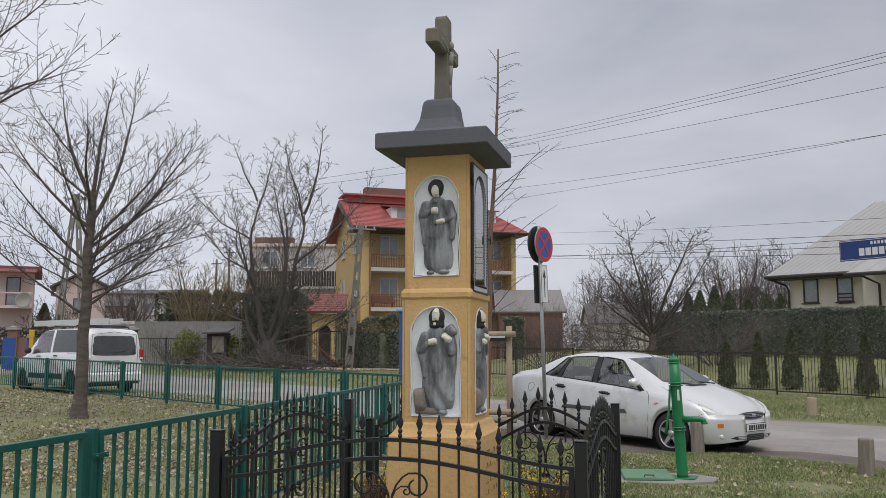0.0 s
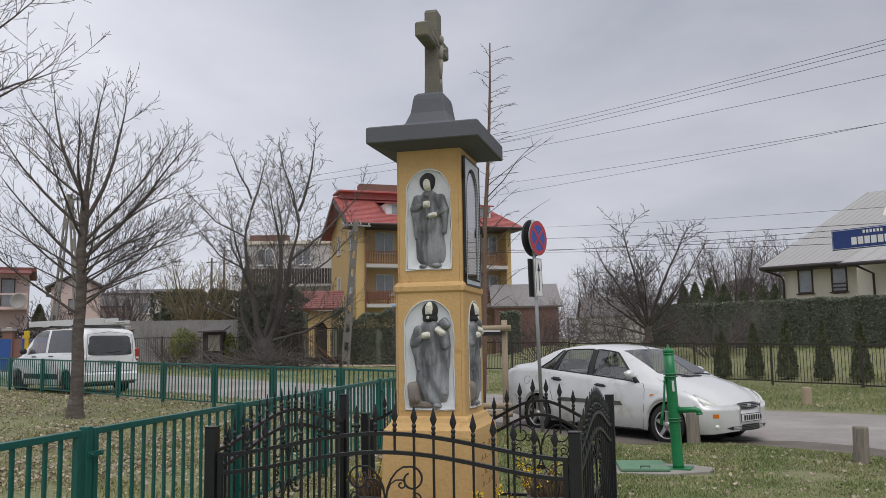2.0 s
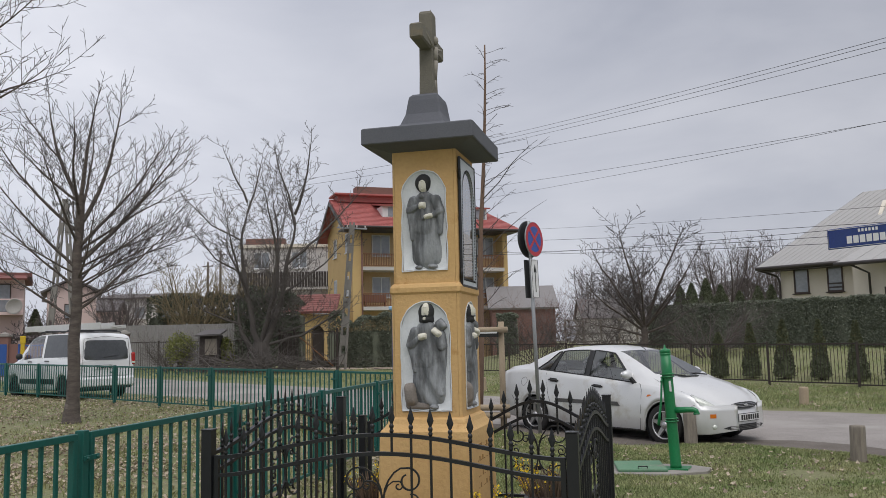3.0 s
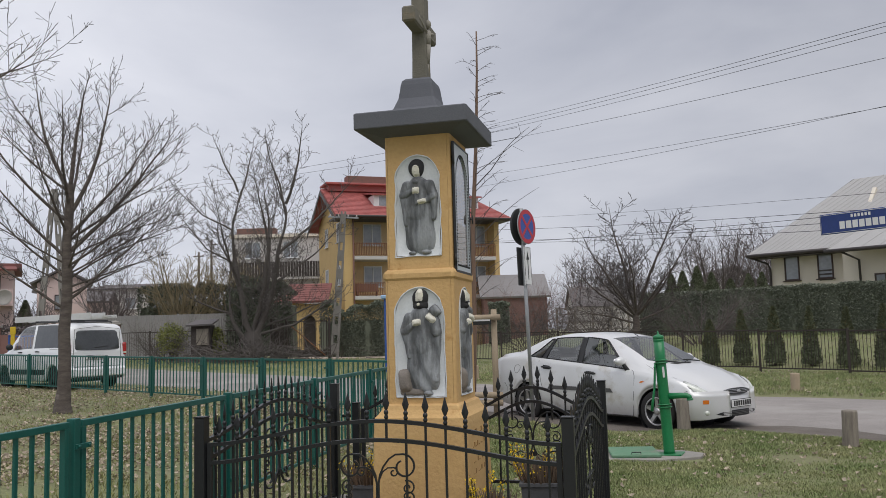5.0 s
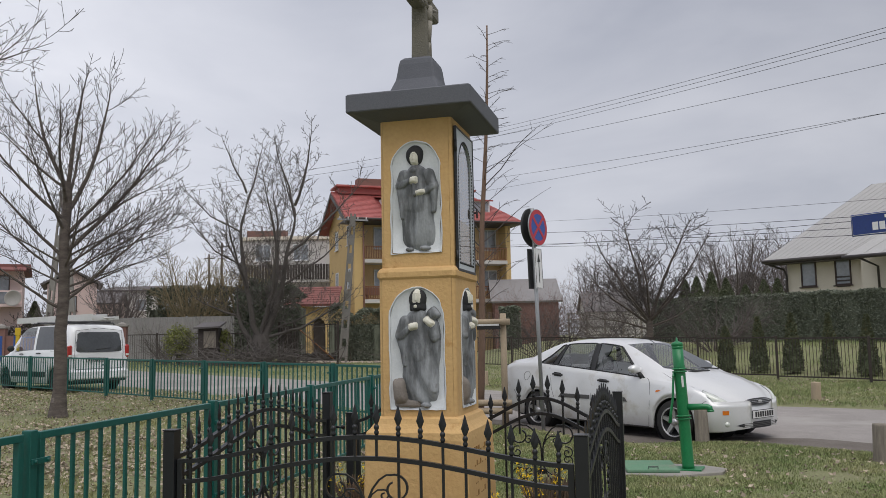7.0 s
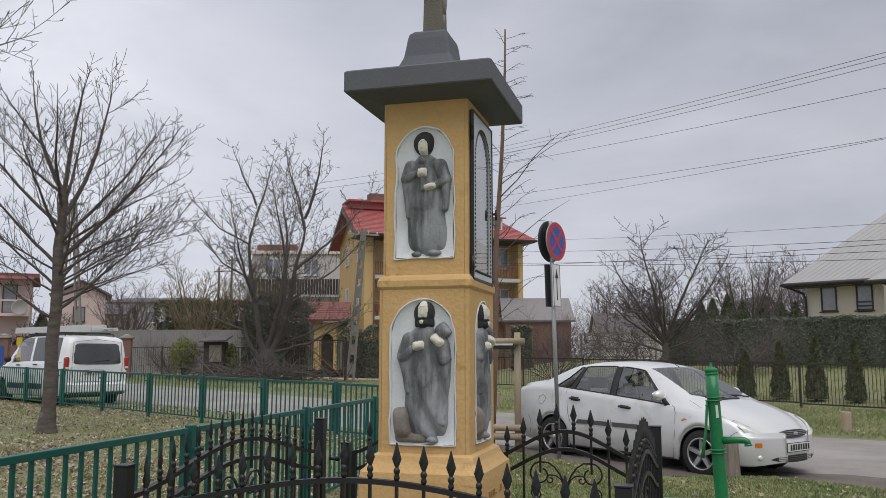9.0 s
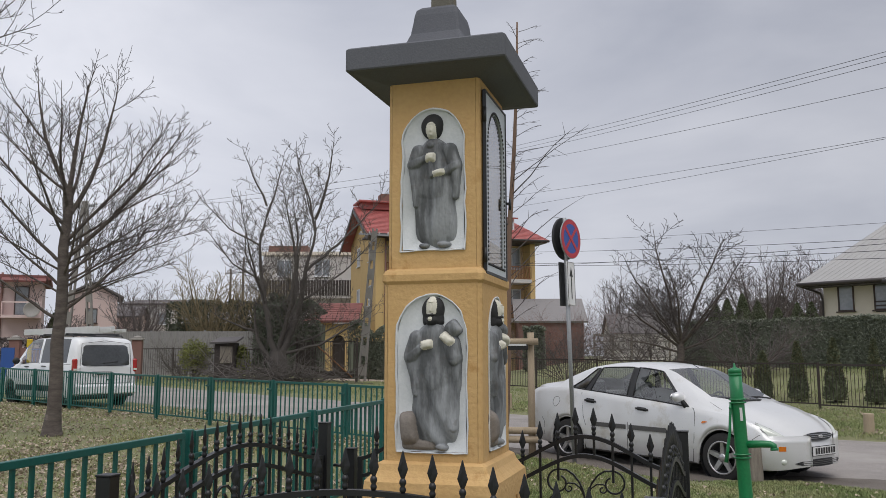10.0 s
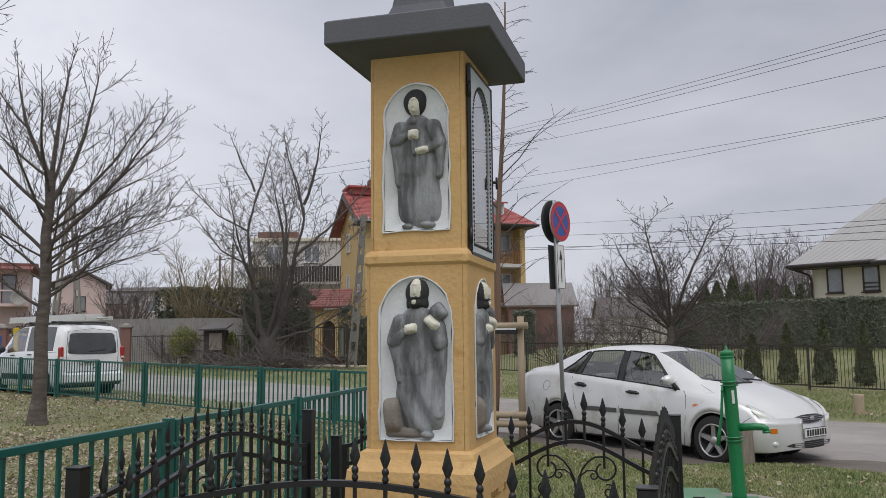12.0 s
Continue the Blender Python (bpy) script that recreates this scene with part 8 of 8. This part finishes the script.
# brick wall, blue gate and marker post by the pink house
bw = thing("brick_garden_wall", pose(-30.5, 34.4, gz(-25), 0, 0, 26), "low red brick garden wall with capped piers", "wall")
part("wall", Build().box(0, 5.2, 0, 0.25, 0, 1.55), M_BRICK, bw)
for x in (-0.2, 5.2):
    part("pier", Build().box(x, x + 0.45, -0.1, 0.35, 0, 1.9, 0.01), M_BRICK, bw)
    part("pier_cap", Build().box(x - 0.07, x + 0.52, -0.17, 0.42, 1.9, 2.0, 0.02).lathe([(0.25, 2.0), (0.15, 2.08), (0.03, 2.12)], 10, True, 0, pose(x + 0.22, 0.12, 0)), M_CONCRETE, bw)
bg = thing("blue_gate", pose(-26.35, 30.60, gz(-25), 0, 0, 26), "blue painted steel gate with upright bars", "gate")
part("gate_frame", Build().box(0, 1.1, -0.03, 0.03, 1.4, 1.46).box(0, 1.1, -0.03, 0.03, 0.15, 0.21).box(0, 0.06, -0.03, 0.03, 0, 1.5).box(1.04, 1.1, -0.03, 0.03, 0, 1.5), M_BLUE, bg)
for k in range(1, 9):
    part("bar", Build().box(k * 0.125 - 0.012, k * 0.125 + 0.012, -0.012, 0.012, 0.2, 1.42), M_BLUE, bg)
part("panel", Build().box(-0.95, -0.45, 0, 0.05, 0.2, 1.5), M_BLUE, bg)
mp = thing("gas_marker_post", pose(-24.4, 28.6, gz(-24), 0, 0, 20), "yellow marker post beside a blue pipe", "marker post")
part("post", Build().box(-0.07, 0.07, -0.04, 0.04, 0, 1.75, 0.01), M_YELLOWP, mp)
part("head", Build().box(-0.1, 0.1, -0.05, 0.05, 1.5, 1.8, 0.02), M_YELLOWP, mp)
bx = thing("refuse_bin", pose(-22.9, 28.4, gz(-23), 0, 0, 20), "dark wheeled refuse bin by the verge", "bin")
part("bin_body", Build().box(-0.35, 0.35, -0.3, 0.3, 0.05, 0.95, 0.05), M_PLASTIC, bx)
part("bin_lid", Build().box(-0.38, 0.38, -0.34, 0.33, 0.95, 1.03, 0.03), M_PLASTIC, bx)
bl = thing("blue_kiosk", pose(-9.15, 28.9, gz(-9), 0, 0, 14), "narrow blue steel cabinet with a pale blue cap", "cabinet")
part("cabinet_body", Build().box(-0.15, 0.75, -0.3, 0.3, 0, 2.55, 0.02), M_BLUE, bl)
part("cabinet_cap", Build().box(-0.25, 0.85, -0.4, 0.4, 2.55, 2.68, 0.03), mat("pale_blue_cap", (0.25, 0.42, 0.62), (0.3, 0.45, 0.6), 0.5), bl)


# concrete poles and cables
def slotted_pole(x, y, h, lean, turn, label, slots=True):
    t = thing("utility_pole", pose(x, y, gz(x), 0, lean, turn), label, "utility pole", "concrete utility poles")
    b = Build()
    for s in (-1, 1):
        w0, w1 = 0.17, 0.10
        b.add([(s * w0 - 0.05, -0.09, -0.2), (s * w0 + 0.05, -0.09, -0.2), (s * w0 + 0.05, 0.09, -0.2), (s * w0 - 0.05, 0.09, -0.2),
               (s * w1 - 0.04, -0.07, h), (s * w1 + 0.04, -0.07, h), (s * w1 + 0.04, 0.07, h), (s * w1 - 0.04, 0.07, h)],
              [(0, 1, 5, 4), (1, 2, 6, 5), (2, 3, 7, 6), (3, 0, 4, 7), (4, 5, 6, 7)])
    part("shaft", b, M_POLE_C, t)
    if slots:
        for k in range(8):
            z = h * (k + 0.3) / 8
            w = 0.17 - 0.07 * z / h
            part("web", Build().box(-w, w, -0.06, 0.06, z, z + h / 14), M_POLE_C, t)
    part("crossarm", Build().box(-0.8, 0.8, -0.04, 0.04, h - 0.35, h - 0.27), M_GALV, t)
    for k in (-0.7, -0.25, 0.25, 0.7):
        part("insulator", Build().lathe([(0.03, 0), (0.05, 0.03), (0.03, 0.06), (0.045, 0.09), (0.02, 0.12)], 10, True, 0, pose(k, 0, h - 0.27)), M_HOUSE_G, t)
    return t


slotted_pole(-16.35, 42.0, 7.7, 4.6, 10, "leaning slotted concrete utility pole behind the lane")
slotted_pole(-37.9, 46.3, 10.9, 5.0, 10, "leaning concrete leg of a braced line pole")
slotted_pole(-35.9, 46.6, 10.9, -5.0, 10, "leaning concrete leg of a braced line pole")
for x, y, h in ((-43.5, 78, 11.0), (-45.5, 79, 10.0)):
    t = thing("utility_pole", pose(x, y, gz(x)), "thin dark timber telegraph pole", "utility pole", "timber telegraph poles")
    part("shaft", Build().tube([(0, 0, 0), (0, 0, h)], [0.16, 0.1], 8), M_BARK, t)
    part("crossarm", Build().box(-0.6, 0.6, -0.05, 0.05, h - 0.5, h - 0.4), M_BARK, t)


def cable(p, q, sag, r, label="thin dark overhead cable", n=22):
    b = Build()
    pts = []
    for k in range(n + 1):
        s = k / n
        v = Vector(p).lerp(Vector(q), s)
        pts.append(v - Vector((0, 0, 4 * sag * s * (1 - s))))
    b.tube(pts, r, 4, True, False)
    solo("overhead_cable", b, M_CABLE, pose(0, 0, 0), label, "cable", "overhead cables")


cable((14.32, 16.84, 8.80), (-13.17, 56.09, 14.94), 0.25, 0.009)
cable((14.43, 17.34, 8.88), (-13.20, 56.03, 14.65), 0.25, 0.009)
cable((14.54, 17.82, 8.86), (-13.23, 55.98, 14.40), 0.25, 0.009)
cable((15.11, 20.19, 8.68), (-13.54, 55.62, 13.67), 0.25, 0.009)
cable((15.81, 23.57, 8.03), (-13.72, 55.29, 11.57), 0.25, 0.009)
cable((16.55, 23.23, 8.38), (-14.72, 59.97, 11.55), 0.25, 0.009)
cable((16.77, 26.20, 5.36), (-13.02, 65.03, 10.10), 0.25, 0.009)
cable((16.60, 27.25, 4.93), (-12.68, 62.65, 8.98), 0.25, 0.014)
cable((16.53, 27.72, 5.20), (-12.52, 61.52, 7.83), 0.25, 0.014)
cable((16.09, 26.63, 4.60), (-12.28, 60.54, 7.90), 0.25, 0.014)
cable((16.58, 27.32, 4.28), (-12.71, 62.75, 8.02), 0.25, 0.014)
cable((-6.43, 42.14, 11.60), (-32.10, 46.27, 10.58), 0.25, 0.009)
cable((-6.45, 42.19, 11.11), (-32.10, 46.29, 10.42), 0.25, 0.009)

# ---- inside the enclosure, grass and leaves ----
EX0, EX1, EY0, EY1 = -2.62, -0.56, 5.14, 6.95
b = Build()
nx, ny = 14, 12
b.add([(EX0 + (EX1 - EX0) * i / nx, EY0 + (EY1 - EY0) * j / ny, gz(-1.5) + 0.035 + 0.02 * noise.noise(Vector((i * 0.9, j * 0.9, 3)))) for j in range(ny + 1) for i in range(nx + 1)],
      [(j * (nx + 1) + i, j * (nx + 1) + i + 1, (j + 1) * (nx + 1) + i + 1, (j + 1) * (nx + 1) + i) for j in range(ny) for i in range(nx)], True)
bed = tagged(new("enclosure_bed", b.mesh("enclosure_bed", M_SOIL)), "dark bare soil inside the railing", "planting bed", kind="structure")

paving = tagged(new("stone_edging"), "pale split stone setts edging the shrine enclosure", "edging", kind="structure")
rnd = random.Random(12)
setts = []
for s in range(4):
    q = Build()
    n = 9
    prof = [1 + 0.12 * rnd.uniform(-1, 1) for _ in range(n)]
    vs = []
    for z, k in ((-0.05, 1.0), (0.055, 1.0), (0.075, 0.90)):
        for i in range(n):
            a = 2 * math.pi * i / n
            e = max(abs(math.cos(a)), abs(math.sin(a)))
            vs.append((0.075 * math.cos(a) / e * prof[i] * k, 0.06 * math.sin(a) / e * prof[i] * k, z + 0.006 * rnd.uniform(-1, 1)))
    q.add(vs, [(r * n + i, r * n + (i + 1) % n, (r + 1) * n + (i + 1) % n, (r + 1) * n + i) for r in (0, 1) for i in range(n)] + [tuple(2 * n + i for i in range(n))])
    setts.append(q.mesh("sett", M_PAVER))
def sett(x, y, a):
    ob = new("sett", setts[rnd.randrange(4)])
    ob.parent = paving
    ob.matrix_basis = pose(x, y, gz(x) + rnd.uniform(0.0, 0.035), rnd.uniform(-4, 4), rnd.uniform(-4, 4), a + rnd.uniform(-8, 8))
k = EX0 - 0.1
while k < EX1 + 0.16:
    for row in (0, 1):
        sett(k + 0.04 * row, 5.02 - 0.135 * row, 0)
        sett(k + 0.04 * row, 7.02 + 0.135 * row, 0)
    k += 0.165
k = 5.15
while k < 6.95:
    for row in (0, 1):
        sett(-2.68 - 0.135 * row, k, 90)
        sett(-0.50 + 0.135 * row, k, 90)
    k += 0.165
for i in range(7):
    for j in range(3):
        sett(-2.45 + 0.17 * j, 5.3 + 0.17 * i, 90)


def planter(x, y, w, h, seed, label):
    t = thing("planter", pose(x, y, gz(x) + 0.05, 0, 0, seed * 7 % 20 - 8), label, "planter", "planters in the enclosure")
    b = Build()
    w2 = w * 0.82
    vs = []
    for s, z in ((w2 / 2, 0.0), (w / 2, h), (w / 2 + 0.012, h), (w / 2 + 0.012, h + 0.02), (w / 2 - 0.014, h + 0.02), (w / 2 - 0.02, h - 0.05)):
        vs += [(-s, -s, z), (s, -s, z), (s, s, z), (-s, s, z)]
    b.add(vs, [(r * 4 + i, r * 4 + (i + 1) % 4, r * 4 + 4 + (i + 1) % 4, r * 4 + 4 + i) for r in range(5) for i in range(4)] + [(3, 2, 1, 0)])
    part("pot", b, M_PLANTER, t)
    part("soil", Build().box(-w / 2 + 0.02, w / 2 - 0.02, -w / 2 + 0.02, w / 2 - 0.02, h - 0.07, h - 0.04), M_SOIL, t)
    r_ = random.Random(seed)
    st, fl = Build(), []
    for k in range(190):
        a, rr = r_.uniform(0, 6.28), r_.uniform(0, w * 0.42)
        p = Vector((rr * math.cos(a), rr * math.sin(a), h - 0.05))
        d = Vector((math.cos(a) * rr * 2.0, math.sin(a) * rr * 2.0, 0.42)).normalized()
        L = r_.uniform(0.12, 0.24)
        st.tube([p, p + d * L * 0.6, p + d * L + Vector((0, 0, 0.01))], [0.005, 0.007, 0.002], 3, True, False)
    tagged(part("heather", st, M_HEATHER, t, "dry brown heather"), kind="stuff")
    sp = Build()
    for k in range(9):
        a = r_.uniform(0, 6.28)
        p = Vector((-w * 0.3 + 0.05 * math.cos(a), w * 0.1 + 0.04 * math.sin(a), h - 0.05))
        q = p + Vector((0.10 * math.cos(a), 0.10 * math.sin(a), r_.uniform(0.2, 0.33)))
        sp.tube([p, q], [0.004, 0.003], 4, True, False)
        for m_ in range(46):
            fl.append(p.lerp(q, 0.35 + 0.65 * r_.random()) + Vector((r_.gauss(0, 0.014), r_.gauss(0, 0.014), r_.gauss(0, 0.012))))
    part("stems", sp, M_TWIG, t)
    tagged(part("blossom", tufts(fl, 0.018, r_, 1.0), M_FLOWER, t, "bright yellow blossom sprigs"), kind="stuff")


planter(-1.02, 5.42, 0.26, 0.27, 3, "grey square planter with heather and yellow sprigs")
planter(-0.80, 6.15, 0.30, 0.38, 5, "tall grey planter with heather and yellow sprigs")
planter(-2.15, 6.45, 0.26, 0.27, 7, "grey square planter with heather beside the rear rail")

# turf: blades where the camera passes nearest, thinning with distance
def blades(name, x0, x1, y0, y1, count, seed, hmin, hmax, keep, material=None, bare=-0.12):
    rnd_ = random.Random(seed)
    v, f = [], []
    tries = 0
    while len(f) < count and tries < count * 4:
        tries += 1
        x, y = rnd_.uniform(x0, x1), rnd_.uniform(y0, y1)
        if not keep(x, y):
            continue
        if noise.noise(Vector((x * 1.1, y * 1.1, seed))) + rnd_.uniform(-0.35, 0.35) < bare:
            continue
        z = ground_z(x, y) - 0.004
        a = rnd_.uniform(0, 6.28)
        h = rnd_.uniform(hmin, hmax) * (1 + 0.7 * noise.noise(Vector((x * 0.7, y * 0.7, 8))))
        w = rnd_.uniform(0.0028, 0.0062)
        lean = rnd_.uniform(0.1, 0.9) * h
        k = len(v)
        dx, dy = math.cos(a), math.sin(a)
        v += [(x - dy * w, y + dx * w, z), (x + dy * w, y - dx * w, z), (x + dx * lean * 0.45 + dy * w * 0.6, y + dy * lean * 0.45 - dx * w * 0.6, z + h * 0.65), (x + dx * lean, y + dy * lean, z + h)]
        f += [(k, k + 1, k + 2), (k, k + 2, k + 3)]
    b_ = Build()
    b_.v, b_.f, b_.s, b_.m = v, f, [False] * len(f), [0] * len(f)
    solo(name, b_, material or M_BLADE, pose(0, 0, 0), "short uneven winter grass, green and straw", "grass", "", "stuff")


clear = lambda x, y: not (EX0 - 0.25 < x < EX1 + 0.3 and EY0 - 0.3 < y < EY1 + 0.3) and road_side(x, y) < -0.12 and not (-0.75 < x - PX < 0.36 and -0.4 < y - PY < 0.36)
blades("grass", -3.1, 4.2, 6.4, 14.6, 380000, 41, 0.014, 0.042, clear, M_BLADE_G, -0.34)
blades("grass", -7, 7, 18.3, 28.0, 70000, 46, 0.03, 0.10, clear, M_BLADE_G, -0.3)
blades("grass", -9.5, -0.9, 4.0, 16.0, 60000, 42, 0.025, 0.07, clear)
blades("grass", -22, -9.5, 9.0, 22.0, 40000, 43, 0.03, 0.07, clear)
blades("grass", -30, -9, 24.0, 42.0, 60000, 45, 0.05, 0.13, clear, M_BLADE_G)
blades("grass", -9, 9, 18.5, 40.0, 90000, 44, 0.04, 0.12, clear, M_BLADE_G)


def litter(x0, x1, y0, y1, count, seed, size, keep):
    rnd_ = random.Random(seed)
    v, f = [], []
    for _ in range(count * 3):
        if len(f) >= count * 4:
            break
        x, y = rnd_.uniform(x0, x1), rnd_.uniform(y0, y1)
        if not keep(x, y) or noise.noise(Vector((x * 0.5, y * 0.5, seed))) + rnd_.uniform(-0.5, 0.5) < 0.0:
            continue
        s = size * rnd_.uniform(0.5, 1.3)
        z = ground_z(x, y) + rnd_.uniform(0.012, 0.04)
        m_ = pose(x, y, z, rnd_.uniform(-35, 35), rnd_.uniform(-35, 35), rnd_.uniform(0, 360))
        k = len(v)
        c = rnd_.uniform(0.1, 0.5) * s
        for p in ((-s * 0.6, 0, c), (-s * 0.1, -s * 0.42, 0.0), (s * 0.7, 0, c * 0.8), (-s * 0.05, s * 0.45, c * 0.3), (s * 0.05, 0, -c * 0.25)):
            v.append(tuple(m_ @ Vector(p)))
        f += [(k, k + 1, k + 4), (k + 1, k + 2, k + 4), (k + 2, k + 3, k + 4), (k + 3, k, k + 4)]
    b_ = Build()
    b_.v, b_.f, b_.s, b_.m = v, f, [False] * len(f), [0] * len(f)
    solo("fallen_leaves", b_, M_LEAF, pose(0, 0, 0), "scattered dry brown fallen leaves", "leaves", "", "stuff")


litter(-3.1, 4.2, 6.4, 14.4, 900, 51, 0.042, clear)
litter(-9.5, -2.9, 4.0, 16.0, 12000, 52, 0.045, clear)
litter(-21, -9.5, 8.5, 21.0, 9000, 53, 0.05, clear)
litter(EX0, EX1, EY0, EY1, 260, 54, 0.045, lambda x, y: abs(x - XC) > 0.4 or abs(y - YC) > 0.44)
litter(-8, 8, 19, 29, 900, 55, 0.07, clear)
